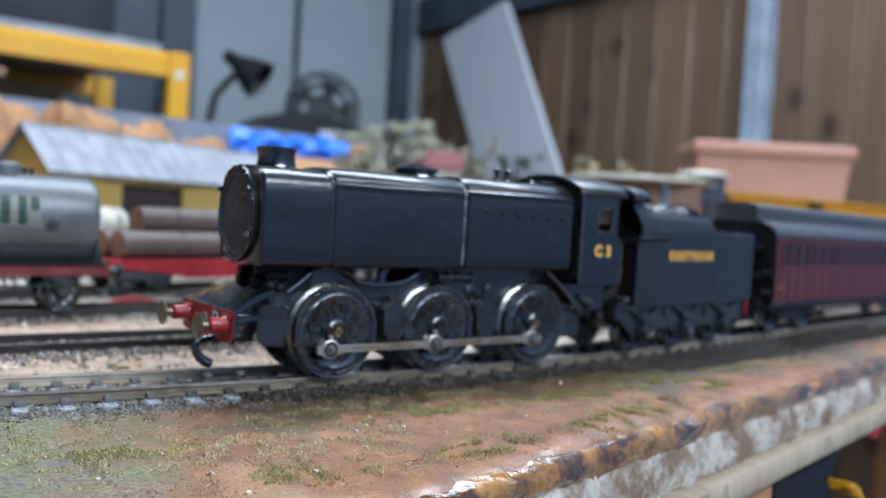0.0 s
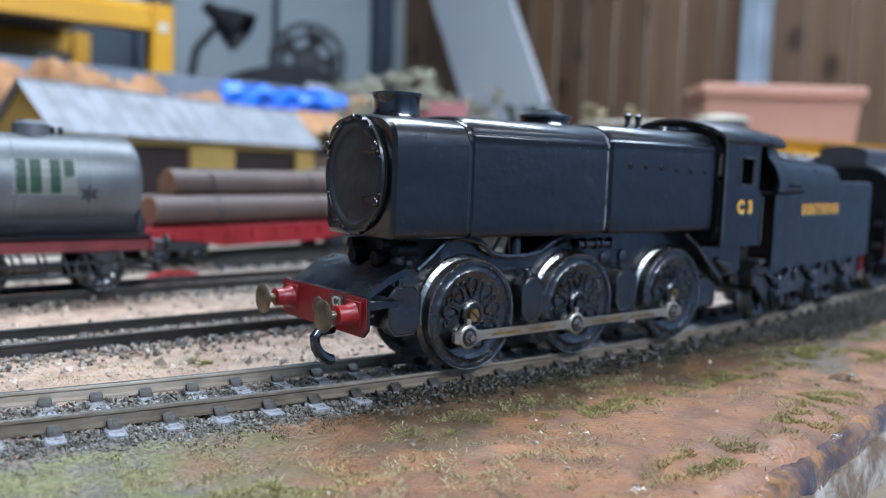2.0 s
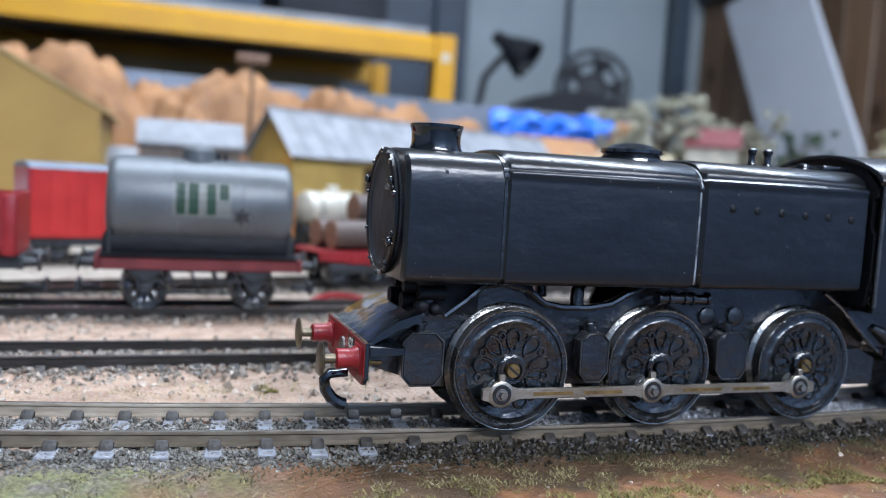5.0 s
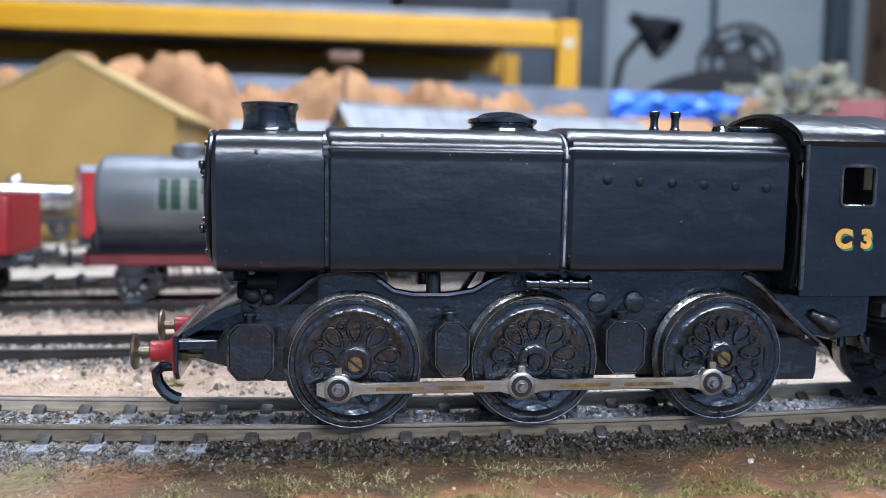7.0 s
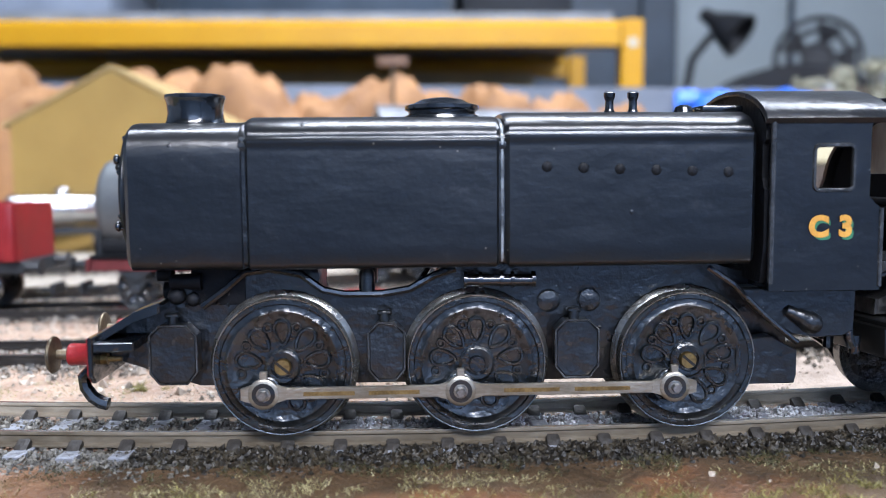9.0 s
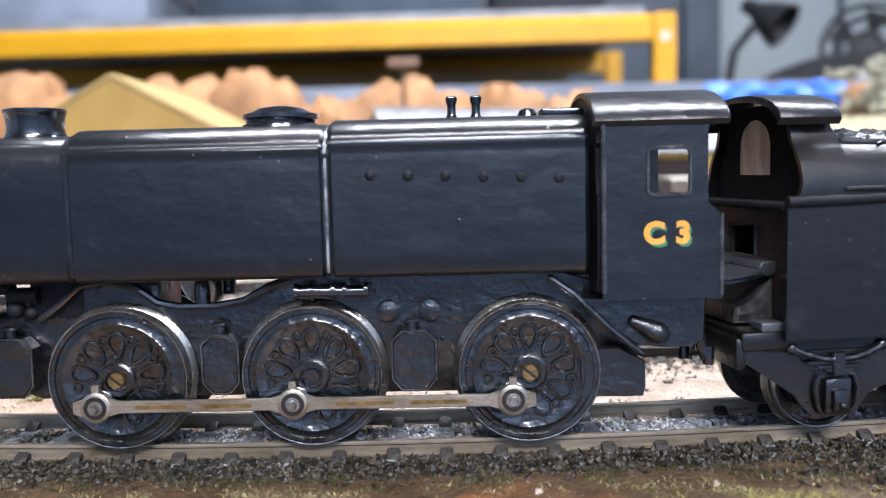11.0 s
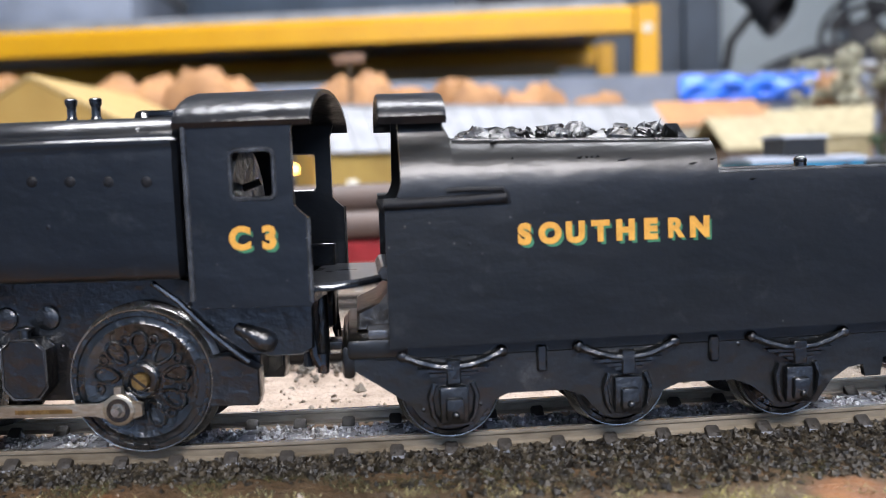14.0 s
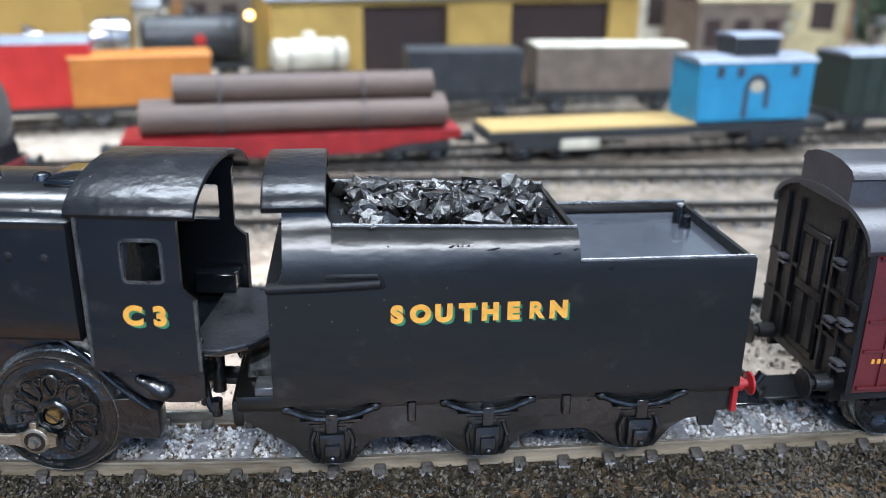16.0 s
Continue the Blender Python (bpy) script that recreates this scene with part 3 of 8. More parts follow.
def on_track(s, off=0.0):
    """Place and heading (degrees) s mm along the main line from the arc's foot; off: to the far side."""
    a = math.degrees(s / R_MAIN)
    c = min(max(a, A_L), A_R)
    x, y = X0 + R_MAIN * math.sin(radians(c)), R_MAIN * (1 - math.cos(radians(c)))
    rest = s - radians(c) * R_MAIN
    x, y = x + rest * math.cos(radians(c)), y + rest * math.sin(radians(c))
    return x - off * math.sin(radians(c)), y + off * math.cos(radians(c)), c
# ---- the room ----
def room_wall(name, x0, x1, y0, y1, z0, z1, material, label):
    ob = part(name, box(B(), x0, x1, y0, y1, z0, z1), material)
    return tagged(ob, label, "wall", kind="structure")


tagged(part("floor", box(B(), -2300, 1560, -2100, 2160, -1010, -960), M_CONCRETE), "grey concrete workshop floor, hardly lit", "floor", kind="structure")
tagged(part("ceiling", box(B(), -2300, 1560, -2100, 2160, 1420, 1470), M_CEIL), "plain white workshop ceiling", "ceiling", kind="structure")
room_wall("wall_north", -2240, 1500, 2100, 2160, -960, 1420, M_GREYWALL, "pale grey-green panelled workshop wall")
# the next three walls are unseen; their blues tint the train's reflections
room_wall("wall_south", -2240, 1500, -2100, -2040, -960, 1420, M_SOUTHWALL, "plain painted workshop wall")
room_wall("wall_west", -2300, -2240, -2100, 2160, -960, 1420, M_WESTWALL, "pale blue painted workshop wall")
room_wall("wall_east_bay", 1500, 1560, -2100, 290, -960, 1420, M_PLAINWALL, "mid blue painted workshop wall")
wall_e = room_wall("wall_east", 1500, 1560, 290, 2160, -960, 1420, M_DARKPLASTIC, "workshop wall behind knotty brown boards")


def panel_light(x, y, w, d):
    t = thing("ceiling_light", x, y, 1420, 0, "white panel light fixed to the ceiling", "ceiling light", "ceiling panels")
    part("housing", box(B(), -w / 2 - 40, w / 2 + 40, -d / 2 - 30, d / 2 + 30, -30, 0, 6), M_LAMPBODY, t)
    part("diffuser", box(B(), -w / 2, w / 2, -d / 2, d / 2, -33, -30.2), M_LAMPTUBE, t, "lit white diffuser")


panel_light(380, 460, 2000, 400)
panel_light(350, -1580, 1600, 500)

# unseen wall, added so the train's top reflects a bluish white
room_wall("wall_east_upper", 1484, 1499, 290, 2096, 722, 1418, M_UPPERWALL, "unseen pale blue wall added above the brown boards")

# boards of the brown wall
board_mesh = []
for i in range(3):
    bm = B()
    box(bm, -14, 0, -46.5, 46.5, -960, 700, 3, 1)
    o = part("board", bm, M_PANEL, wall_e)
    board_mesh.append(o.data)
    o.location = (1.5, (2.05 - i * 0.096), 0)
for i in range(3, 18):
    o = new("board", board_mesh[i % 3])
    o.parent = wall_e
    o.location = (1.5, 2.05 - i * 0.096, 0.0)

# dark top band, uprights and door frames
def upright(name, x0, x1, y0, y1, z0, z1, material, label):
    return tagged(part(name, box(B(), x0, x1, y0, y1, z0, z1, 3, 1), material), label, "post", kind="structure")


upright("trim", 1440, 1484, 825, 871, -960, 1418, M_POST, "blue-grey steel upright against the brown boards")
upright("trim", 1455, 1484, 330, 2090, 610, 720, M_NAVY, "dark rail along the top of the brown boards")
upright("trim", 1358, 1410, 2040, 2097, -960, 1418, M_NAVY, "dark blue-grey corner post")
upright("trim", 630, 720, 2040, 2097, -960, 1418, M_NAVY, "dark blue-grey door post")
upright("trim", 1030, 1044, 2080, 2097, -960, 1418, M_NAVY, "dark joint between two wall panels")
upright("trim", -2200, 630, 2060, 2097, -960, 1418, M_NAVY, "dark navy storage wall behind the rack")

# ---- the layout's baseboard: scenic ground as one sheet ----
EDGE_A = 11.5
ca, sa = math.cos(radians(EDGE_A)), math.sin(radians(EDGE_A))
EO = (-7.0, -77.0)          # a point of the board's front edge


def board_xy(s, n):
    return EO[0] + s * ca - n * sa, EO[1] + s * sa + n * ca


def ground_z(x, y):
    """Height of the scenic surface in mm."""
    ex = (x - EO[0]) * ca + (y - EO[1]) * sa
    en = -(x - EO[0]) * sa + (y - EO[1]) * ca
    z = -4.6
    wav = noise.noise(Vector((x * 0.022, y * 0.03, 3.1)))
    sm = noise.noise(Vector((x * 0.11, y * 0.13, 7.7)))
    tn = noise.noise(Vector((x * 0.55, y * 0.6, 1.2)))
    tr = track_dist(x, y)
    k = min(1.0, max(0.0, (tr - 17.0) / 14.0))
    if y < 20:
        z += k * (1.6 * wav - 0.6) + k * 0.5 * sm + (0.15 + 0.12 * k) * tn
        z -= max(0.0, 6.0 - en) ** 2 * 0.06
    else:
        z += (0.7 * wav + 0.55 * sm + 0.38 * tn) * min(1, k + 0.25)
    return z


def track_dist(x, y):
    best = 1e9
    for f in (0.0,):
        s = x - X0
        px, py, c = on_track(s * 1.01)
        best = abs((y - py) * math.cos(radians(c)) - (x - px) * math.sin(radians(c)))
    return best


def steps(rows):
    out, v = [], rows[0][0]
    for end, step in rows[1:]:
        while v < end - 1e-6:
            out.append(v)
            v += step
    out.append(v)
    return out


ss = steps([(-900, 0), (-180, 30), (-120, 4), (330, 1.5), (480, 4), (1450, 30)])
nn = steps([(0, 0), (125, 1.4), (200, 2.5), (330, 5), (1000, 22)])
gv, gf = [], []
for n_ in nn:
    for s_ in ss:
        x, y = board_xy(s_, n_)
        gv.append((x * MM, y * MM, ground_z(x, y) * MM))
w_ = len(ss)
for j in range(len(nn) - 1):
    for i in range(w_ - 1):
        a = j * w_ + i
        gf.append((a, a + 1, a + w_ + 1, a + w_))
me = bpy.data.meshes.new("ground")
me.from_pydata(gv, [], gf)
me.polygons.foreach_set("use_smooth", [True] * len(gf))
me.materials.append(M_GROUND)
ground = tagged(new("ground", me), "orange-brown scenic earth of the model landscape", "ground", kind="structure")


def edge_strip(name, material, prof, amp, label, seed, s0=-500, s1=1200, step=3.0):
    """A strip along the board's front edge: outline (outward, z), worn unevenly."""
    bm = B()
    rings = []
    for s in np.arange(s0, s1 + 0.1, step):
        ring = []
        for k, (o, z) in enumerate(prof):
            d = amp * noise.noise(Vector((s * 0.09, k * 3.3, seed))) + amp * 0.6 * noise.noise(Vector((s * 0.4, k * 5.1, seed + 4)))
            x, y = board_xy(s, -o - d)
            ring.append((x, y, z + 0.7 * amp * noise.noise(Vector((s * 0.13, k * 2.2, seed + 9)))))
        rings.append(ring)
    loft(bm, rings)
    return tagged(part(name, bm, material, angle=60), label, "board edge", kind="structure")


edge_strip("trim", M_VARNISH, [(-14, -5.8), (0.3, -6.9), (1.6, -8.2), (1.6, -11.0), (0.4, -13.5), (-14, -13.5)], 1.3, "amber varnished rim of the model board", 11)
edge_strip("trim", M_PLASTER, [(-14, -12.8), (0.6, -12.8), (1.5, -15.0), (2.2, -19.5), (1.8, -23.0), (-14, -23.0)], 1.5, "chipped white plaster edge of the board", 23)
edge_strip("trim", M_LEDGE, [(-14, -23.4), (4.5, -23.4), (6.0, -24.4), (6.0, -30.5), (5.2, -31.5), (-14, -31.5)], 0.35, "pale timber ledge under the plaster edge", 37)

# plywood fascia below, in two lengths with an open bay between
def fascia(s0, s1, label):
    bm = B()
    pts = [board_xy(s0, 2), board_xy(s1, 2), board_xy(s1, 14), board_xy(s0, 14)]
    loft(bm, [[(x, y, z) for x, y in pts] for z in (-150, -31.6)])
    return tagged(part("trim", bm, M_PLY, smooth=False), label, "board edge", kind="structure")


fascia(-500, 149, "orange plywood front below the ledge")
bm = B()
top = [board_xy(s, n) for s, n in ((196, 12), (420, 12), (420, 22), (196, 22))]
loft(bm, [[(x, y, z) for (x, y), z in zip(top, lo)] for lo in ((-44, -33, -33, -44), (-31.7,) * 4)])
tagged(part("trim", bm, M_PLY, smooth=False), "orange plywood strip beside the open bay", "board edge", kind="structure")
bm = B()
pts = [board_xy(-880, 30), board_xy(1400, 30), board_xy(1400, 980), board_xy(-880, 980)]
loft(bm, [[(x, y, z) for x, y in pts] for z in (-40, -22)])
tagged(part("baseboard", bm, M_PLY, smooth=False), "plywood deck carrying the model landscape", "baseboard", kind="structure")
for s_, n_ in ((-300, 60), (150, 60), (700, 80), (-300, 900), (700, 900)):
    x, y = board_xy(s_, n_)
    tagged(part("trim", box(B(), x - 22, x + 22, y - 22, y + 22, -960, -40, 2, 1), M_PLY), "square timber leg under the model board", "leg", kind="structure")


# ---- tracks ----
def rail_run(bm, pts, prof):
    rings = []
    for x, y, c in pts:
        rings.append([(x - o * math.sin(radians(c)), y + o * math.cos(radians(c)), z) for o, z in prof])
    loft(bm, rings)


def rail_profile(off):
    return [(off + o, ZR + z) for o, z in ((-0.45, 0), (0.45, 0), (0.5, -0.15), (0.5, -0.55), (0.16, -0.8), (0.16, -1.9), (0.95, -2.2), (0.95, -2.5),
                                           (-0.95, -2.5), (-0.95, -2.2), (-0.16, -1.9), (-0.16, -0.8), (-0.5, -0.55), (-0.5, -0.15))]


def sleeper_mesh(name, material, near):
    bm = B()
    box(bm, -1.55, 1.55, -near, 13.2, -4.6, -2.55, 0.25, 1)
    for sgn in (-1, 1):
        for d in (-1, 1):
            y = sgn * 8.75 + d * 1.6
            prism(bm, [(y - d * 1.1, -3.2), (y - d * 1.1, -1.4), (y - d * 0.5, -1.05), (y + d * 0.5, -1.7), (y + d * 1.3, -2.4), (y + d * 1.4, -3.2)][::d], -1.1, 1.1, "x", 0.3)
    o = part(name, bm, material)
    me = o.data
    me.materials.append(M_CHAIR)
    for pl in me.polygons:
        if pl.center.z > -2.45 * MM:
            pl.material_index = 1
    bpy.data.objects.remove(o)
    return me


SLEEPER_G = sleeper_mesh("sleeper", M_SLEEPER_G, 14.2)
SLEEPER_D = sleeper_mesh("sleeper", M_SLEEPER_G, 10.9)
SLEEPER_Y = sleeper_mesh("sleeper", M_SLEEPER_D, 13.2)


def track(line, s0, s1, label, pitch=8.6, dark_from=None, side=None):
    """line(s) -> x, y, heading."""
    t = thing("railway_track", 0, 0, 0, 0, label, "railway track", "model tracks")
    pts = [line(s) for s in np.arange(s0, s1 + 1, 6.0)]
    for off in (-8.75, 8.75):
        bm = B()
        rail_run(bm, pts, rail_profile(off))
        # the far rail's shaded side is brightened by the paler copy
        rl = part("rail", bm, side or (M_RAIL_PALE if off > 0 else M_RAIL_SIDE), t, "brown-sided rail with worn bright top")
        rl.data.materials.append(M_RAIL_TOP)
        for pl in rl.data.polygons:
            if pl.center.z > (ZR - 0.05) * MM:
                pl.material_index = 1
    rnd = random.Random(5)
    s = s0 + 4
    while s < s1 - 2:
        x, y, c = line(s)
        dark = dark_from is not None and s > dark_from
        o = new("sleeper", SLEEPER_Y if side else SLEEPER_D if dark else SLEEPER_G)
        o.parent = t
        o.matrix_local = pose(x * MM, y * MM, (ZR - (1.0 if side else 0.0) + rnd.uniform(-0.15, 0.1)) * MM, 0, 0, c + rnd.uniform(-0.8, 0.8))
        s += pitch
    return t


def straight(x, y, heading):
    return lambda s: (x + s * math.cos(radians(heading)), y + s * math.sin(radians(heading)), heading)


def bend(x, y, heading, radius):
    """An arc that starts at x, y and turns to its left by s / radius."""
    def at(s):
        a = radians(heading) + s / radius
        return (x + radius * (math.sin(a) - math.sin(radians(heading))), y - radius * (math.cos(a) - math.cos(radians(heading))), math.degrees(a))
    return at


track(on_track, -300, 560, "main line of bullhead-style rail on sleepers", dark_from=-52)
LINE_A = straight(-400, 63.5, 0.5)
LINE_B = bend(-400, 135.5, -2.2, 4200)
LINE_C = straight(-380, 103.7, 15.0)
LINE_D = straight(-300, 202.0, 20.0)
LINE_E = bend(30, 196, 4.0, 4000)
track(LINE_A, 0, 760, "siding of dark rail beside the main line", side=M_RAIL_DARK)
track(LINE_B, 0, 800, "siding under the tank wagon", side=M_RAIL_DARK)
track(LINE_C, 120, 900, "yard siding under the log wagon", pitch=9.0, side=M_RAIL_DARK)
track(LINE_D, 40, 560, "yard siding behind the log wagon", pitch=9.0, side=M_RAIL_DARK)
track(LINE_E, 0, 420, "yard siding between the wagons", pitch=9.0, side=M_RAIL_DARK)


# ---- ballast, stones and grass ----
def chips(name, material, places, label, category, big=0.9):
    rnd = random.Random(len(places))
    vs, fs = [], []
    for x, y, z, r in places:
        k = len(vs)
        a = rnd.uniform(0, 6.3)
        q = Euler((rnd.uniform(0, 3), rnd.uniform(0, 3), a)).to_matrix()
        for dx, dy, dz in ((1, 0, 0), (-1, 0, 0), (0, 1, 0), (0, -1, 0), (0, 0, 1), (0, 0, -1)):
            v = q @ Vector((dx * rnd.uniform(0.6, 1.2), dy * rnd.uniform(0.6, 1.2), dz * rnd.uniform(0.5, 1.0))) * r
            vs.append(((x + v.x) * MM, (y + v.y) * MM, (z + v.z) * MM))
        for f in ((0, 2, 4), (2, 1, 4), (1, 3, 4), (3, 0, 4), (2, 0, 5), (1, 2, 5), (3, 1, 5), (0, 3, 5)):
            fs.append(tuple(k + i for i in f))
    me = bpy.data.meshes.new(name)
    me.from_pydata(vs, [], fs)
    me.materials.append(material)
    return tagged(new(name, me), label, category, kind="stuff")


rnd = random.Random(11)
pale, dark, verge = [], [], []
for i in range(15000):
    s = rnd.uniform(-190, 330)
    o = rnd.choice((-1, 1)) * abs(rnd.gauss(0, 9.5)) if rnd.random() < 0.55 else rnd.uniform(-17.5, 15)
    if abs(o) > 19:
        continue
    if 7.4 < abs(o) < 10.2:
        continue
    x, y, c = on_track(s, o)
    z = ZR - 3.9 - max(0, abs(o) - 15) * 0.25 + rnd.uniform(-0.3, 0.55)
    r = rnd.uniform(0.25, 0.75)
    near = o < -9
    lim = -55 + rnd.gauss(0, 6)
    if near and s > lim and rnd.random() < 0.93:
        dark.append((x, y, z, r))
    else:
        (verge if near or s < -30 else pale).append((x, y, z, r))
for i in range(17000):
    s = rnd.uniform(-62, 300)
    if s < -52 + rnd.gauss(0, 5):
        continue
    o = -rnd.uniform(9.6, 20 + 10 * min(1, max(0, (s - 40) / 60))) if rnd.random() < 0.6 else -rnd.uniform(9.6, 16)
    x, y, c = on_track(s, o)
    dark.append((x, y, ZR - 2.75 - max(0, -o - 12.0) * 0.22 + rnd.uniform(-0.7, 0.4), rnd.uniform(0.3, 0.85)))
for i in range(9000):
    s, o = rnd.uniform(70, 330), -rnd.uniform(15, 31)
    if rnd.random() < max(0, (100 - s) / 30) or rnd.random() < max(0, (-o - 22) / 8):
        continue
    x, y, c = on_track(s, o)
    dark.append((x, y, max(ground_z(x, y) + 0.1, ZR - 3.0 - max(0, -o - 12.0) * 0.22) + rnd.uniform(-0.3, 0.3), rnd.uniform(0.3, 0.95)))
for i in range(20000):
    s, o = rnd.uniform(-190, 330), rnd.uniform(-7.6, 7.6)
    x, y, c = on_track(s, o)
    (verge if s < -34 + rnd.gauss(0, 6) else pale).append((x, y, ZR - 3.05 + rnd.uniform(-0.7, 0.5), rnd.uniform(0.25, 0.75)))
for i in range(14000):
    s, o = rnd.uniform(-190, -20), -rnd.uniform(9.8, 25)
    if rnd.random() < max(0, (-o - 17) / 8):
        continue
    if s > -52 + rnd.gauss(0, 5):
        continue
    x, y, c = on_track(s, o)
    verge.append((x, y, ZR - 3.2 - max(0, -o - 13) * 0.16 + rnd.uniform(-0.4, 0.4), rnd.uniform(0.25, 0.65)))
chips("ballast", M_BALLAST_G, pale, "pale grey loose ballast between the sleepers", "ballast")
chips("ballast", M_BALLAST_L, verge, "olive grey gravel spilling from the track's near edge", "ballast")
chips("ballast", M_BALLAST_D, dark, "dark brown oily ballast beside the near rail", "ballast")
yard = []
for line, rng_ in ((LINE_A, 14000), (LINE_B, 10000), (LINE_C, 9000), (LINE_D, 7000), (LINE_E, 6000)):
    for i in range(rng_):
        s, o = rnd.uniform(100, 620), rnd.gauss(0, 9)
        if 7.8 < abs(o) < 9.7:
            continue
        x, y, c = line(s)
        yard.append((x - o * math.sin(radians(c)), y + o * math.cos(radians(c)), ZR - 2.9 + rnd.uniform(-0.5, 0.5), rnd.uniform(0.3, 1.0)))
chips("ballast", M_BALLAST_Y, yard, "grey loose ballast on the sidings", "ballast")
loose = []
for i in range(9000):
    x, y = rnd.uniform(-190, 260), rnd.uniform(18, 125)
    if rnd.random() < noise.noise(Vector((x * 0.03, y * 0.05, 2))) + 0.45:
        loose.append((x, y, ground_z(x, y) + 0.1, min(2.4, 0.22 + rnd.expovariate(3.2))))
for i in range(200):
    s, n_ = rnd.uniform(-120, 300), rnd.uniform(5, 60)
    x, y = board_xy(s, n_)
    if track_dist(x, y) > 19:
        loose.append((x, y, ground_z(x, y) + 0.05, min(1.7, 0.15 + rnd.expovariate(4.5))))
chips("stones", M_ROCKPIN, loose, "small pale stone chips scattered on the earth", "stones")


def blades(name, material, patches, label, height):
    rnd = random.Random(77)
    vs, fs = [], []
    for cx, cy, rx, ry, count in patches:
        for i in range(count * 4):
            x, y = cx + rnd.gauss(0, rx * 0.85), cy + rnd.gauss(0, ry * 0.85)
            if track_dist(x, y) < 10.6:
                continue
            if noise.noise(Vector((x * 0.16, y * 0.2, 5))) < -0.05:
                continue
            z = ground_z(x, y) - 0.2
            a, h = rnd.uniform(0, 6.3), height * rnd.uniform(0.4, 1.2)
            lx, ly = rnd.gauss(0, 0.9) * h, rnd.gauss(0, 0.9) * h
            w = rnd.uniform(0.09, 0.17)
            k = len(vs)
            vs += [((x + w * math.cos(a)) * MM, (y + w * math.sin(a)) * MM, z * MM), ((x - w * math.cos(a)) * MM, (y - w * math.sin(a)) * MM, z * MM),
                   ((x + lx) * MM, (y + ly) * MM, (z + h) * MM)]
            fs.append((k, k + 1, k + 2))
    me = bpy.data.meshes.new(name)
    me.from_pydata(vs, [], fs)
    me.materials.append(material)
    return tagged(new(name, me), label, "grass", kind="stuff")


blades("grass", M_GRASS, [(62, -33, 22, 3.0, 1600), (98, -30, 9, 3.5, 1000), (10, -36, 12, 3.5, 900), (112, -39, 5, 3, 700), (58, -56, 8, 2.6, 700), (40, -62, 7, 2.6, 500),
                          (-36, 37, 2.0, 1.8, 420), (-62, -40, 9, 4, 500), (-35, -64, 12, 3.5, 700), (5, -64, 9, 3, 700), (-20, -28, 9, 2.6, 350), (150, -26, 18, 2.6, 500)],
       "matted tufts of yellow-green static grass", 0.95)
blades("grass", M_DRYGRASS, [(-60, -40, 22, 9, 1800), (-25, -50, 20, 7, 1100), (70, -44, 24, 7, 600), (10, -24, 26, 2.4, 1000), (120, -21, 40, 2.2, 900), (-80, -24, 16, 5, 900), (-60, 36, 20, 5, 400), (0, 40, 25, 6, 300)],
       "short straw-coloured static grass", 0.75)
blades("moss", M_MOSS, [(40, -16.5, 70, 3.0, 2600), (130, -12, 60, 3.0, 1600) ], "dark olive moss among the oily ballast", 0.9)
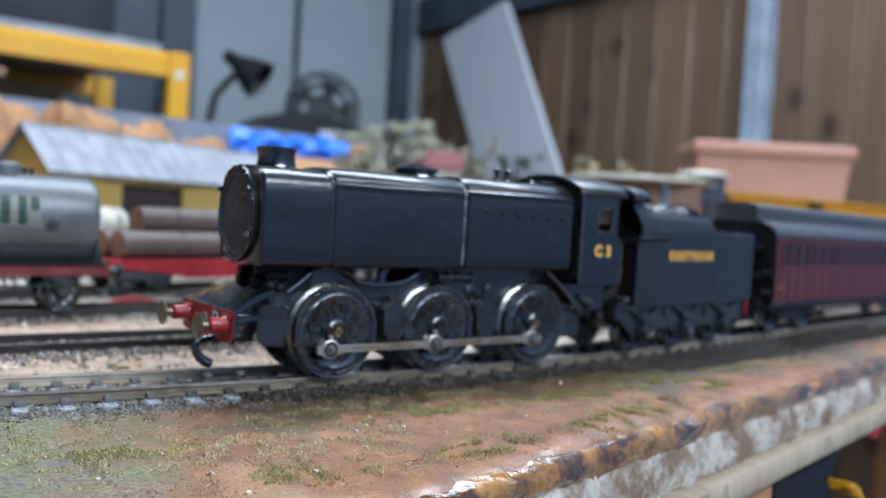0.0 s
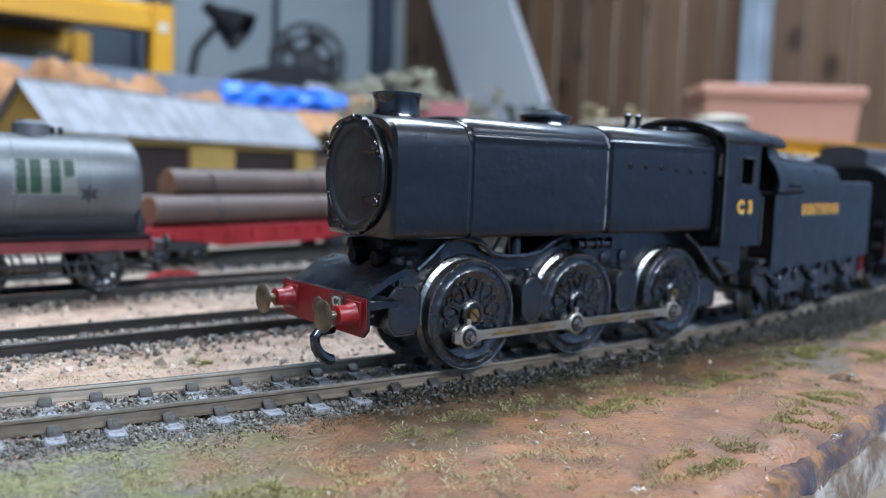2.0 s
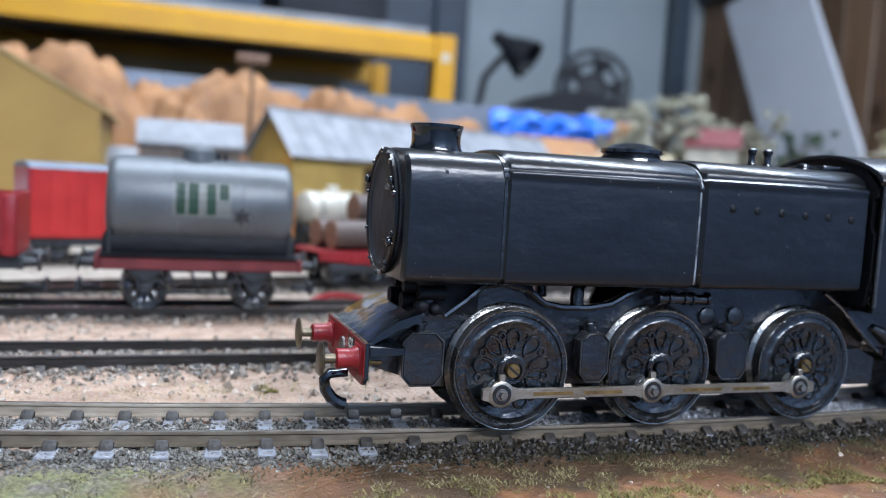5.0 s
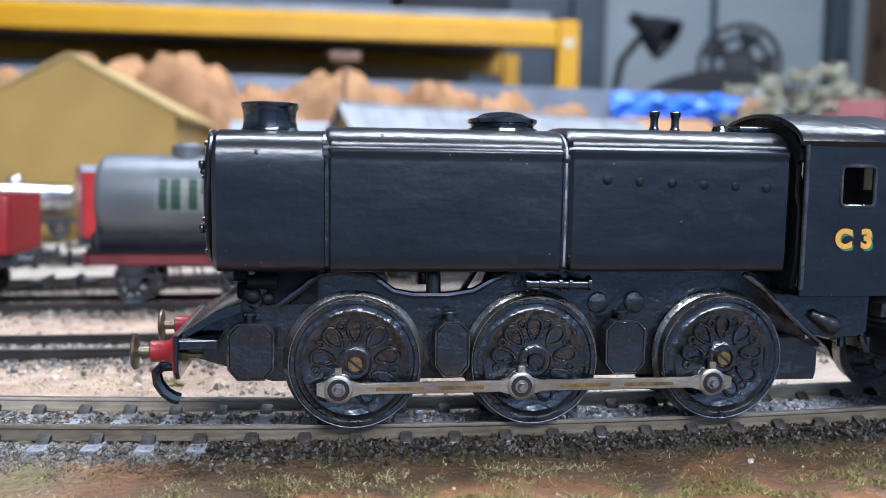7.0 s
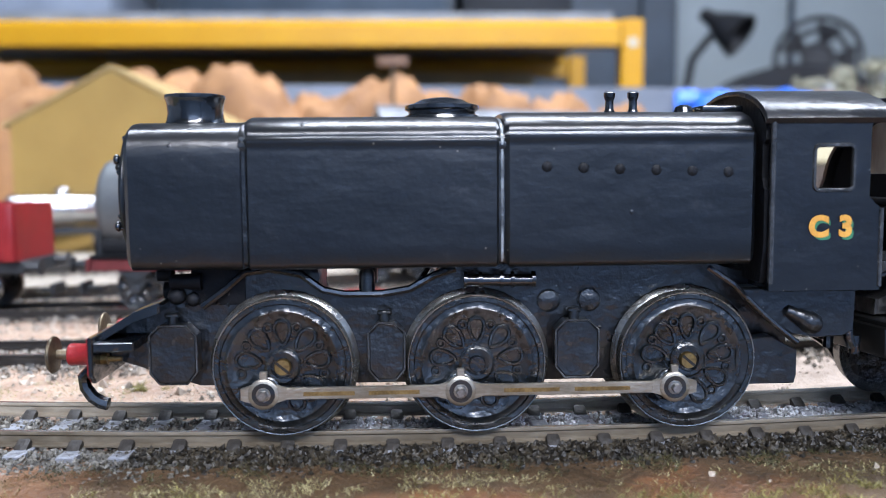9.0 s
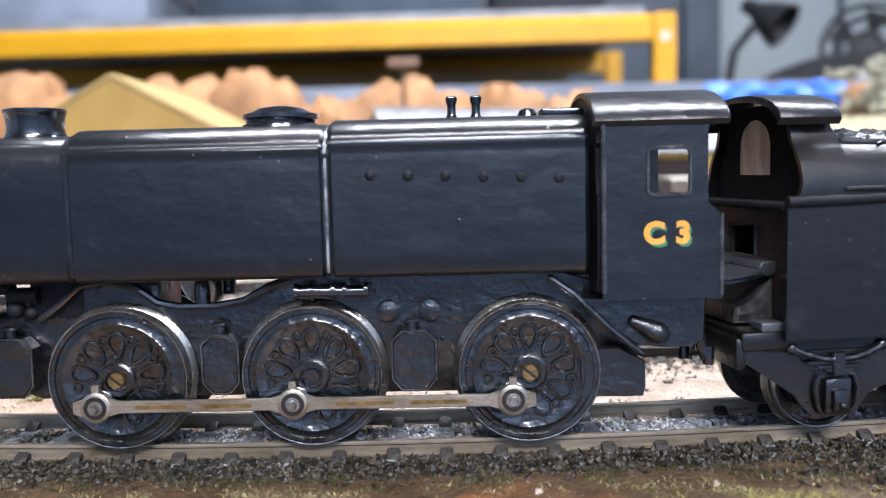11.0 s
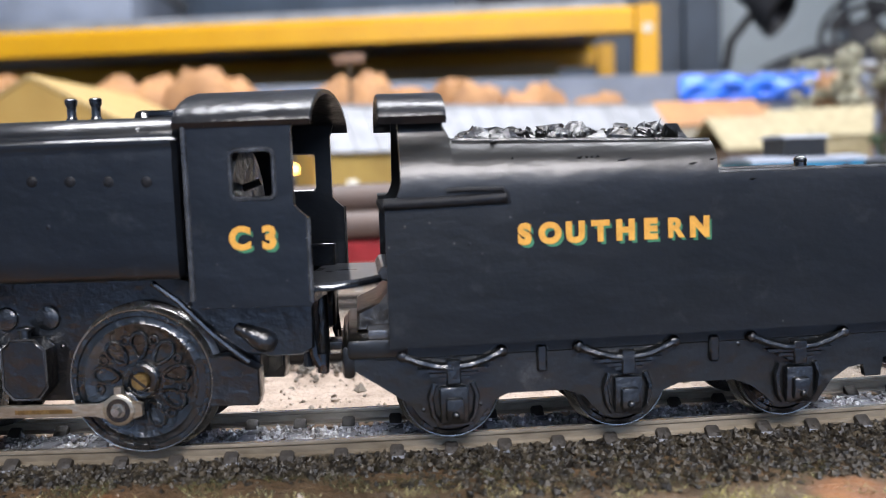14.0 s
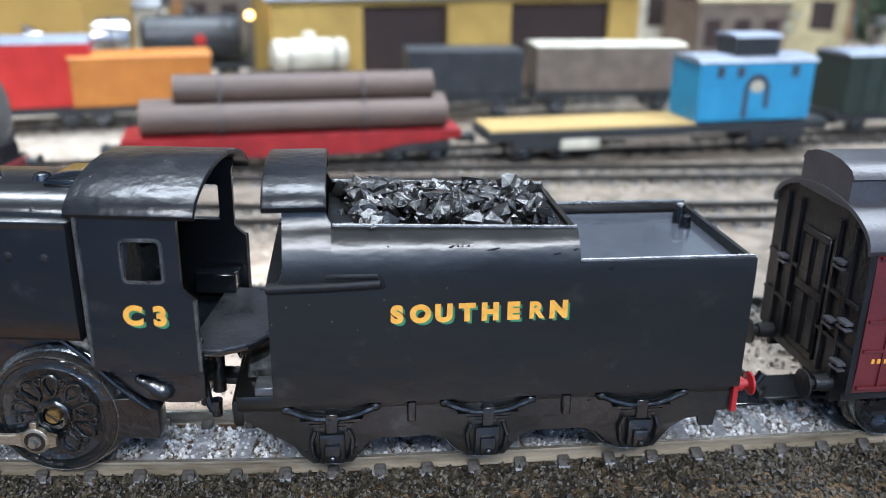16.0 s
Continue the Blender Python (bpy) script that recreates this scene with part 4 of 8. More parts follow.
# ---- locomotive ----
def wheel(parent, x, z, side, r=11.3, spokes=9, crank=None, driver=True, screw=None):
    """A wheel whose outer face looks to -y when side is -1."""
    f = side
    w = new("wheel")
    w.parent = parent
    w.location = (x * MM, 0, z * MM)
    tagged(w, "black wheel with a bright worn steel tyre")
    ax = (0, f, 0)
    bm = B()
    lathe(bm, [(r - 0.26, 10.4), (r - 0.24, 10.66), (r - 0.10, 10.70), (r, 10.55), (r, 8.3), (r + 0.35, 8.1), (r + 0.85, 7.7), (r + 0.8, 7.4), (r - 0.95, 7.4), (r - 0.95, 8.0)], (0, 0, 0), ax, 48, False)
    part("tyre", bm, M_TYRE, w, "worn steel tyre with flange", angle=30)
    bm = B()
    lathe(bm, [(0.2, 10.35), (1.4, 10.35), (r - 3.3, 10.35), (r - 2.9, 10.55), (r - 2.3, 10.66), (r - 1.95, 10.42), (r - 1.25, 10.42), (r - 1.05, 10.74), (r - 0.42, 10.76), (r - 0.27, 10.6), (r - 0.3, 7.6), (0.2, 7.6)], (0, 0, 0), ax, 48)
    if driver:
        for k in range(spokes):
            a = 2 * math.pi * (k + 0.25) / spokes
            u, v = math.cos(a), math.sin(a)
            if crank and (u * crank[0] + v * crank[1]) > 4.0:
                continue
            outline = []
            for i in range(14):
                b = 2 * math.pi * i / 14
                wdt = 1.22 + 0.42 * math.cos(b)
                rad, tan = 5.55 + 2.0 * math.cos(b), wdt * math.sin(b)
                outline.append((u * rad - v * tan, f * 10.52, v * rad + u * tan))
            tube(bm, outline, 0.32, 6, True)
            a2 = a + math.pi / spokes
            ring = [(6.7 * math.cos(a2) + 0.62 * math.cos(q), f * 10.45, 6.7 * math.sin(a2) + 0.62 * math.sin(q)) for q in np.linspace(0, 2 * math.pi, 10, endpoint=False)]
            tube(bm, ring, 0.27, 6, True)
        lathe(bm, [(2.9, 10.3), (2.9, 10.9), (2.5, 11.15), (1.9, 11.1), (1.9, 10.3)], (0, 0, 0), ax, 24)
    else:
        for v in bm.verts:
            d = math.hypot(v.co.x, v.co.z)
            if abs(v.co.y) > 10.2 and 0.5 < d < r - 2.0:
                v.co.y -= f * 0.5 * (1 - max(0.0, math.cos(8 * math.atan2(v.co.z, v.co.x))))
    if crank:
        cx, cz = crank
        lathe(bm, [(2.5, 10.3), (2.5, 11.3), (2.2, 11.5), (0.2, 11.5)], (cx, 0, cz), ax, 20)
    part("wheel_centre", bm, M_WHEEL, w, "gloss black disc-spoked wheel centre", angle=35)
    if not driver:
        bm = B()
        lathe(bm, [(1.3, 10.3), (1.3, 11.2), (1.0, 11.5), (0.1, 11.5)], (0, 0, 0), ax, 12)
        part("axle_end", bm, M_BRASS, w, "dull brass axle end")
    if driver:
        bm = B()
        lathe(bm, [(0.2, 11.5), (1.2, 11.5), (1.35, 11.3), (1.35, 10.4), (0.2, 10.4)], (0, 0, 0), ax, 20)
        scr = part("axle_screw", bm, screw or M_GLOSS, w, "slotted brass axle screw" if screw else "slotted black axle screw")
        bm = B()
        box(bm, -1.3, 1.3, min(f * 11.45, f * 11.56), max(f * 11.45, f * 11.56), -0.22, 0.22)
        bmesh.ops.rotate(bm, cent=(0, 0, 0), matrix=Euler((0, 0.7, 0)).to_matrix(), verts=bm.verts)
        part("slot", bm, M_FRAME, scr)
    return w


CY = -2.4           # the casing's middle line


def casing(x0, x1, hw, z0, ztop, ridge=True, front=False, bev=0.5):
    """One length of the boiler casing: outline in (y, z), drawn along x."""
    if ridge:
        half = [(0, ztop), (-5, ztop - 0.10), (-8.6, ztop - 0.36), (-10.6, ztop - 0.80), (-12.1, ztop - 1.45), (-13.2, ztop - 2.25), (-13.75, ztop - 3.0), (-13.8, ztop - 3.4), (-14.15, ztop - 3.65),
                (-hw - 0.08, ztop - 3.95), (-hw - 0.16, ztop - 4.3), (-hw - 0.04, ztop - 4.7), (-hw + 0.16, ztop - 5.1), (-hw + 0.1, ztop - 5.8), (-hw, ztop - 7), (-hw, z0 + 4), (-hw + 0.12, z0 + 0.9), (-hw + 0.45, z0 + 0.25), (-hw + 1.0, z0)]
    else:
        half = [(0, ztop), (-5, ztop - 0.12), (-8.6, ztop - 0.45), (-10.8, ztop - 1.0), (-12.4, ztop - 1.8), (-13.5, ztop - 2.9), (-14.1, ztop - 4.2), (-hw, ztop - 5.8), (-hw, ztop - 9),
                (-hw, z0 + 5), (-hw + 0.12, z0 + 1.4), (-hw + 0.5, z0 + 0.5), (-hw + 1.3, z0)]
    prof = half + [(-y, z) for y, z in half[::-1] if y < 0]
    k = (hw + CY) / hw
    bm = B()
    prism(bm, [(CY + y * k, z) for y, z in prof], x0, x1, "x", bev)
    return bm


def build_locomotive():
    t = thing("steam_locomotive", 0, 0, ZT, 0, "satin black model steam locomotive with boxy boiler casing on rails", "locomotive")
    Z = 27.0
    # casing lengths
    part("smokebox_casing", casing(-23.0, -4.6, 14.3, Z, 50.2, False, bev=0.7), M_BLACK, t)
    part("boiler_casing", casing(-4.9, 35.0, 14.5, Z, 51.0, bev=0.8), M_BLACK, t)
    part("firebox_casing", casing(35.5, 75.2, 14.8, Z, 51.6, bev=0.7), M_BLACK, t)
    for x in (-4.75, 35.25):
        hw = 14.3 if x < 0 else 14.5
        zt = 50.3 if x < 0 else 51.0
        bm = casing(x - 0.8, x + 0.8, 14.1, Z + 0.4, 50.3, bev=0.1)
        part("joint_band", bm, M_FRAME, t, "recessed joint between two casing lengths")
        part("joint_edge", casing(x - 0.36, x + 0.04, hw - 0.33, Z + 0.5, zt - 0.32, bev=0.05), M_JOINT, t, "rubbed pale edge of the casing joint")
    # smokebox door and lamp irons
    bm = B()
    prof = [(12.2, 0), (12.3, 0.5), (11.4, 1.2), (10.3, 1.35), (9.6, 0.9), (7, 1.1), (3, 1.3), (0.2, 1.35)]
    lathe(bm, prof, (0, 0, 0), (-1, 0, 0), 36, False)
    for v in bm.verts:
        v.co = Vector((v.co.x - 23.0, v.co.y * 0.79 + CY, v.co.z * 0.92 + 38.6))
    door = part("smokebox_door", bm, M_DOOR, t, "round smokebox door with raised rim")
    bm = B()
    tube(bm, [(-23.9, CY + 9.6 * math.cos(a), 38.6 + 11.0 * math.sin(a)) for a in np.linspace(0, 2 * math.pi, 40, endpoint=False)], 0.62, 8, True)
    part("door_ring", bm, M_BLACK, door, "raised ring round the smokebox door")
    for a in np.linspace(0.3, 6.58, 10, endpoint=False):
        bm = B()
        ball(bm, (-24.35, CY + 9.6 * math.cos(a), 38.6 + 11.0 * math.sin(a)), 0.55, sub=1)
        part("door_dog", bm, M_GLOSS, door)
    bm = B()
    for dz in (-4.4, 4.4):
        box(bm, -24.7, -24.1, -11, -6.0, 38.6 + dz - 0.45, 38.6 + dz + 0.45, 0.2, 1)
        ball(bm, (-24.6, -10.8, 38.6 + dz), 0.6)
    part("door_hinge", bm, M_TENDER, t)
    for y, z in ((-10.6, 44.2), (-11.2, 33.8), (6.0, 44.2)):
        bm = B()
        ball(bm, (-24.9, y, z), 0.75, 0.8, 1, 1.2)
        rod(bm, (-24.0, y, z - 0.3), (-25.4, y, z - 0.3), 0.3)
        part("lamp_iron", bm, M_GLOSS, t)
    bm = B()
    lathe(bm, [(5.6, 49.4), (5.0, 50.0), (4.65, 50.7), (4.5, 51.8), (4.6, 53.3), (4.8, 54.0), (4.95, 54.3), (4.9, 54.75), (4.5, 54.85), (4.0, 54.4), (3.6, 51.0), (0.2, 50.9)], (-14.5, CY, 0), n=36)
    for v in bm.verts:
        if v.co.z < 50.4:
            v.co.z -= 0.014 * (v.co.y - CY) ** 2
    part("chimney", bm, M_GLOSS, t, "short flared gloss black chimney")
    bm = B()
    lathe(bm, [(6.4, 50.6), (6.2, 51.2), (5.6, 51.5), (5.7, 52.0), (6.2, 52.3), (6.2, 52.9), (5.6, 53.1), (5.0, 53.2), (3.6, 53.9), (1.3, 54.3), (0.2, 54.35)], (26.3, CY, 0), n=36)
    part("dome_cover", bm, M_GLOSS, t, "low round dome cover")
    for x in (54.5, 58.5):
        bm = B()
        lathe(bm, [(1.2, 51.1), (1.0, 51.7), (0.72, 52.2), (0.72, 53.7), (0.95, 54.2), (1.0, 54.9), (0.7, 55.15), (0.1, 55.2)], (x, -2.9, 0), n=16)
        part("safety_valve", bm, M_GLOSS, t)
    bm = B()
    lathe(bm, [(1.7, 51.2), (1.5, 52.0), (1.3, 52.5), (0.6, 52.8), (0.1, 52.85)], (66.8, -4, 0), n=16)
    box(bm, 68.6, 75.5, -8.0, 3.5, 51.3, 52.5, 0.4)
    part("roof_fitting", bm, M_GLOSS, t)
    # washout plugs
    for i in range(6):
        bm = B()
        lathe(bm, [(0.85, -0.05), (0.82, 0.12), (0.6, 0.26), (0.3, 0.34), (0.1, 0.35)], (42.0 + 5.72 * i, -14.75, 42.6 - 0.2 * i), (0, -1, 0), 14)
        part("washout_plug", bm, M_MATTBLACK, t)
    # cab: side sheets with window openings and cut-away rear edge
    def cab_side(sgn):
        bm = B()
        yo, yi = sgn * 16.4, sgn * 15.5
        wx0, wx1, wz0, wz1 = 83.6, 89.8, 38.7, 45.6
        # strips round the window
        prism(bm, [(76.8, 22.9), (94.6, 22.9), (94.6, 35.6), (93.4, 36.6), (92.5, 37.6), (92.5, wz0), (76.8, wz0)], yo, yi, "y")
        prism(bm, [(76.8, wz0), (wx0, wz0), (wx0, wz1), (76.8, wz1)], yo, yi, "y")
        prism(bm, [(wx1, wz0), (92.5, wz0), (92.5, wz1), (wx1, wz1)], yo, yi, "y")
        prism(bm, [(76.8, wz1), (92.5, wz1), (92.5, 48.4), (93.2, 50.4), (76.8, 50.4)], yo, yi, "y")
        ob = part("cab_side", bm, M_BLACK, t, "black cab side sheet with window opening")
        rim = []
        for cx_, cz_, a0 in ((wx1 - 0.8, wz1 - 0.8, 0), (wx0 + 0.8, wz1 - 0.8, 90), (wx0 + 0.8, wz0 + 0.8, 180), (wx1 - 0.8, wz0 + 0.8, 270)):
            rim += [(x, yo + sgn * 0.02, z) for x, z in arc(cx_, cz_, 0.85, 0.85, a0, a0 + 90, 4)]
        bm = B()
        tube(bm, rim, 0.34, 6, True)
        part("window_rim", bm, M_WORN, ob, "window rim with rubbed paint")
        bm = B()
        rod(bm, (77.0, yo, 24), (77.0, yo, 49.9), 0.42, n=8)
        rod(bm, (94.5, yo, 23.5), (94.5, yo, 35.8), 0.36, n=8)
        part("beading", bm, M_WORN, ob, "worn beading along the sheet's edge")
    cab_side(-1)
    cab_side(1)
    bm = B()
    prof = [(-14.2, 24), (14.2, 24), (15.4, 30), (15.4, 48.5), (12, 52), (6, 54.2), (0, 54.8), (-6, 54.2), (-12, 52), (-15.4, 48.5), (-15.4, 46.6), (-14.4, 46.0), (-14.2, 41.0), (-14.8, 39.2), (-15.4, 38.8), (-15.4, 30)]
    prism(bm, prof, 76.2, 77.2, "x")
    part("cab_front", bm, M_MATTBLACK, t)
    bm = B()
    up = [(-17.2, 49.8), (-16.9, 50.6), (-15.6, 51.8), (-13.2, 53.0), (-9.5, 54.2), (-5, 55.0), (0, 55.3)]
    up = up + [(-y, z) for y, z in up[-2::-1]]
    shell(bm, up, 0.965, 0.8, 75.5, 95.6, 0.4)
    part("cab_roof", bm, M_ROOFPAINT, t, "curved black cab roof with worn satin sheen")
    bm = B()
    box(bm, 77.3, 94.2, -15.2, 15.2, 22.6, 24.4, 0.2, 1)
    part("footplate", bm, M_GLOSS, t, "black cab floor")
    bm = B()
    edge = [(91.0, -13.6), (97.0, -13.2)] + arc(95.0, 0, 10.6, 13.0, -76, 76, 16) + [(97.0, 13.2), (91.0, 13.6)]
    prism(bm, edge, 25.0, 25.7, "z", 0.15)
    for v in bm.verts:
        v.co.z += 0.06 * max(0.0, v.co.x - 97.0) + 0.0025 * max(0.0, 13.0 - abs(v.co.y)) ** 1.5
    part("fall_plate", bm, M_PLATE, t, "round-ended worn fall plate reaching to the tender")
    bm = B()
    tube(bm, [(x, y, 24.9 + 0.06 * max(0.0, x - 97.0)) for x, y in edge], 0.42, 6)
    part("fall_plate_lip", bm, M_GLOSS, t)
    bm = B()
    part("cab_seat", box(bm, 85.5, 93.4, -14.9, -10.4, 25.4, 27.0, 0.3, 1), M_GLOSS, t, "low black seat box on the cab floor")
    part("cab_seat", box(B(), 85.5, 93.4, 10.4, 14.9, 25.4, 29.6, 0.3, 1), M_GLOSS, t, "low black seat box on the cab floor")
    bm = B()
    lathe(bm, [(0.2, 77.4), (10.5, 77.4), (11.2, 78.0), (11.2, 81.0), (10.5, 81.6), (0.2, 81.6)], (0, 0, 36.0), (1, 0, 0), 24)
    rod(bm, (81.6, -3, 40), (84.5, -3, 41), 0.6)
    rod(bm, (81.6, 4, 33), (84.0, 4, 33), 0.9)
    box(bm, 81.6, 83.0, -3.5, 3.5, 28, 32, 0.3)
    part("backhead", bm, M_FRAME, t)
    # running plate, front apron and buffer beam
    bm = B()
    prism(bm, [(-28.2, 16.9), (-22.5, 20.6), (-18.5, 22.0), (-18.5, 20.4), (-22.5, 19.0), (-28.2, 15.6)], -13.5, 13.5, "y", 0.3)
    prism(bm, [(-28.2, 16.2), (-22.0, 16.2), (-22.0, 14.9), (-28.2, 14.6)], -15.6, 15.6, "y", 0.2)
    part("front_apron", bm, M_GLOSS, t, "gloss black sloping front platform")
    bm = B()
    prism(bm, [(-15.6, 11.0), (-14.2, 9.6), (14.2, 9.6), (15.6, 11.0), (15.6, 17.0), (-15.6, 17.0)], -29.0, -28.2, "x", 0.15)
    beam = part("buffer_beam", bm, M_GLOSS, t, "black buffer beam with a bright red front face")
    bm = B()
    prism(bm, [(-15.5, 11.1), (-14.1, 9.7), (14.1, 9.7), (15.5, 11.1), (15.5, 16.9), (-15.5, 16.9)], -29.14, -29.0, "x")
    part("beam_face", bm, M_RED, beam, "bright red painted beam face")
    for y in (-11.6, 11.6):
        bm = B()
        box(bm, -29.5, -29.0, y - 2.4, y + 2.4, 11.3, 16.1, 0.15, 1)
        lathe(bm, [(2.2, 29.4), (2.1, 29.9), (1.75, 30.4), (1.75, 33.0), (1.5, 33.2), (0.5, 33.2)], (0, y, 13.7), (-1, 0, 0), 20)
        buf = part("buffer", bm, M_RED, t, "red buffer housing")
        bm = B()
        rod(bm, (-33.0, y, 13.7), (-35.4, y, 13.7), 0.85)
        lathe(bm, [(0.8, 35.0), (2.85, 35.4), (3.0, 35.65), (2.8, 35.9), (1.6, 36.15), (0.1, 36.2)], (0, y, 13.7), (-1, 0, 0), 28)
        part("buffer_head", bm, M_BUFFER, buf, "round bronze-coloured buffer head")
    bm = B()
    lathe(bm, [(1.9, 29.0), (1.9, 29.5), (1.3, 29.7), (0.1, 29.7)], (0, 1.0, 13.2), (-1, 0, 0), 18)
    part("coupling_plate", bm, M_STEEL, beam, "worn metal coupling plate")
    bm = B()
    tube(bm, [(-29.5, -5.2, 9.8), (-32.6, -5.2, 9.6), (-33.6, -5.2, 8.6), (-33.3, -5.2, 6.8), (-32.2, -5.2, 5.2), (-30.8, -5.2, 4.2), (-29.7, -5.2, 3.9)], [0.9, 0.95, 1.0, 1.05, 1.1, 1.15, 1.1], 8)
    part("coupling_hook", bm, M_GLOSS, t, "curved black coupling hook")
    bm = B()
    box(bm, -29.22, -29.12, -7.9, -3.3, 13.4, 16.4)
    part("number_patch", bm, M_GLOSS, beam, "black patch behind the beam number")
    m = Matrix.Translation((-29.27 * MM, -5.6 * MM, 14.9 * MM)) @ Euler((radians(90), 0, radians(-90))).to_matrix().to_4x4()
    lettering("number", "C3", 2.6, beam, m, M_WHITE_LETTER, 0.08)
    # frames
    for sgn in (-1, 1):
        y0, y1 = sgn * 6.2, sgn * 7.2
        bm = B()
        prof = [(-28.2, 12), (-22, 10), (-14, 7.2), (82, 7.2), (84, 9), (84, 22.8), (70, 26.8), (26.4, 26.8), (23.4, 24.6), (20, 23.0), (15, 22.3), (9, 22.3), (5, 23.6), (1.6, 26.8), (-14, 26.8), (-17.5, 22), (-24, 18.5), (-28.2, 16)]
        if sgn > 0:
            prof = [(x, z - 5.5 if 4 < x < 24 and z > 21 else z) for x, z in prof]
        prism(bm, prof, y0, y1, "y", 0.15)
        part("frame_plate", bm, M_FRAME, t, "oily black main frame")
        yo = sgn * 9.8
        # sandboxes and spring hangers between the wheels
        for (bx0, bx1) in ((-21.0, -13.6), (13.8, 19.6), (44.2, 51.2)):
            bm = B()
            cx = (bx0 + bx1) / 2
            hw = (bx1 - bx0) / 2
            prof = [(cx - hw + 1.6, 17.8), (cx + hw - 1.6, 17.8), (cx + hw, 16.2), (cx + hw, 10.2), (cx + hw - 1.5, 8.4), (cx - hw + 1.5, 8.4), (cx - hw, 10.2), (cx - hw, 16.2)]
            prism(bm, prof, sgn * 7.2, sgn * 10.9, "y", 0.3)
            rod(bm, (cx - 0.3, sgn * 9.2, 17.6), (cx - 0.3, sgn * 9.2, 19.2), 0.9, 0.8)
            box(bm, cx - 1.5, cx + 0.9, min(sgn * 8.2, sgn * 9.8), max(sgn * 8.2, sgn * 9.8), 18.8, 19.7, 0.3, 1)
            box_ = part("sandbox", bm, M_FRAME, t, "black eight-sided sandbox")
            bm = B()
            tube(bm, [(x, sgn * 10.86, z) for x, z in prof], 0.17, 6, True)
            part("rubbed_edge", bm, M_WORN, box_, "paint rubbed pale along the edge")
        # upper frame rail dipping between the wheels
        bm = B()
        low = 0 if sgn < 0 else 4.0
        tube(bm, [(-13, sgn * 8.6, 20.5), (-9, sgn * 8.6, 23.4), (-6, sgn * 8.6, 26.0), (-2, sgn * 8.8, 26.6), (3, sgn * 8.8, 25.6), (6.5, sgn * 8.8, 23.0 - low), (10, sgn * 8.8, 22.3 - low), (16, sgn * 8.8, 22.3 - low), (20.5, sgn * 8.8, 23.0 - low), (24.5, sgn * 8.8, 25.2), (28, sgn * 8.8, 26.3)], 0.65, 8)
        part("pipe_run", bm, M_GLOSS, t, "gloss black curved pipe")
        bm = B()
        tube(bm, [(69, sgn * 11.2, 26.2), (73, sgn * 11.8, 23.4), (78.0, sgn * 12.2, 18.4), (81.5, sgn * 12.2, 15.4), (83.6, sgn * 12.2, 13.8)], 0.5, 8)
        part("pipe_run", bm, M_GLOSS, t, "gloss black curved pipe")
        for x in (13.6,):
            bm = B()
            lathe(bm, [(1.3, 22), (1.3, 25.6), (0.9, 26.4), (0.1, 26.6)], (x, sgn * 8.0, 0), n=12)
            part("lubricator", bm, M_FRAME, t)
        # rivets by the smokebox saddle
        bm = B()
        for i in range(5):
            ball(bm, (-16.5 + i * 1.9, sgn * 7.4, 22.4 - 0.3 * (i % 2)), 0.34, sub=1)
            ball(bm, (-15.8 + i * 1.7, sgn * 7.4, 20.6 + 0.3 * (i % 2)), 0.34, sub=1)
        part("rivet_row", bm, M_FRAME, t)
        # round covers above the rear sandbox
        bm = B()
        for x in (43.5, 50.3):
            lathe(bm, [(1.9, 0), (1.9, 0.5), (1.6, 0.7), (0.1, 0.7)], (x, sgn * 7.2, 20.6), (0, sgn, 0), 18)
        part("inspection_cover", bm, M_FRAME, t)
        # firebox side, ashpan and brake gear
        bm = B()
        prism(bm, [(74.0, 14.0), (80.0, 14.6), (84.4, 12.2), (84.4, 8.0), (84.0, 6.6), (74.0, 6.6)], sgn * 7.3, sgn * 10.6, "y", 0.2)
        prism(bm, [(74, 22.9), (93.6, 22.9), (93.4, 15.6), (91.6, 14.6), (87.0, 14.4), (83.0, 15.0), (78, 18.5)], sgn * 7.0, sgn * 11.6, "y", 0.4)
        part("ashpan", bm, M_FRAME, t)
        bm = B()
        lathe(bm, [(0.3, -2.4), (0.9, -2.0), (1.3, 0.0), (1.9, 2.4), (1.8, 3.6), (1.0, 4.4), (0.3, 4.6)], (83.6, sgn * 11.6, 18.2), (0.8, 0, -0.42), 14)
        part("injector", bm, M_FRAME, t, "tapered black injector below the cab")
        bm = B()
        tube(bm, [(92.6, sgn * 10.4, 22.8), (92.8, sgn * 10.4, 18.0), (93.2, sgn * 10.2, 14.2), (94.0, sgn * 10.0, 12.6)], [0.9, 0.8, 0.8, 0.9], 8)
        rod(bm, (94.4, sgn * 9.8, 14.4), (94.4, sgn * 9.8, 11.4), 1.1, 0.9, 10)
        part("feed_hose", bm, M_GLOSS, t, "hanging black feed hose")
    bm = B()
    box(bm, 60, 82, -6, 6, 8, 26, 1.0)
    box(bm, 18, 60, -6, 6, 12, 21.0, 1.0)
    box(bm, -12, 6, -6, 6, 10, 26.6, 1.5)
    part("inner_frame_block", bm, M_FRAME, t)
    bm = B()
    rod(bm, (29.4, -10.9, 24.6), (40.4, -10.9, 24.4), 1.0, n=14)
    for x in (29.2, 31.6, 35.0, 36.8, 40.2):
        rod(bm, (x, -10.9, 24.6), (x + 0.55, -10.9, 24.6), 1.35, n=14)
    part("ejector_pipe", bm, M_GLOSS, t, "flanged gloss black pipe under the casing")
    # cylinder cluster under the smokebox
    bm = B()
    rod(bm, (-18.0, -8.0, 24.6), (-13.0, -8.0, 24.6), 1.2, 1.4, 14)
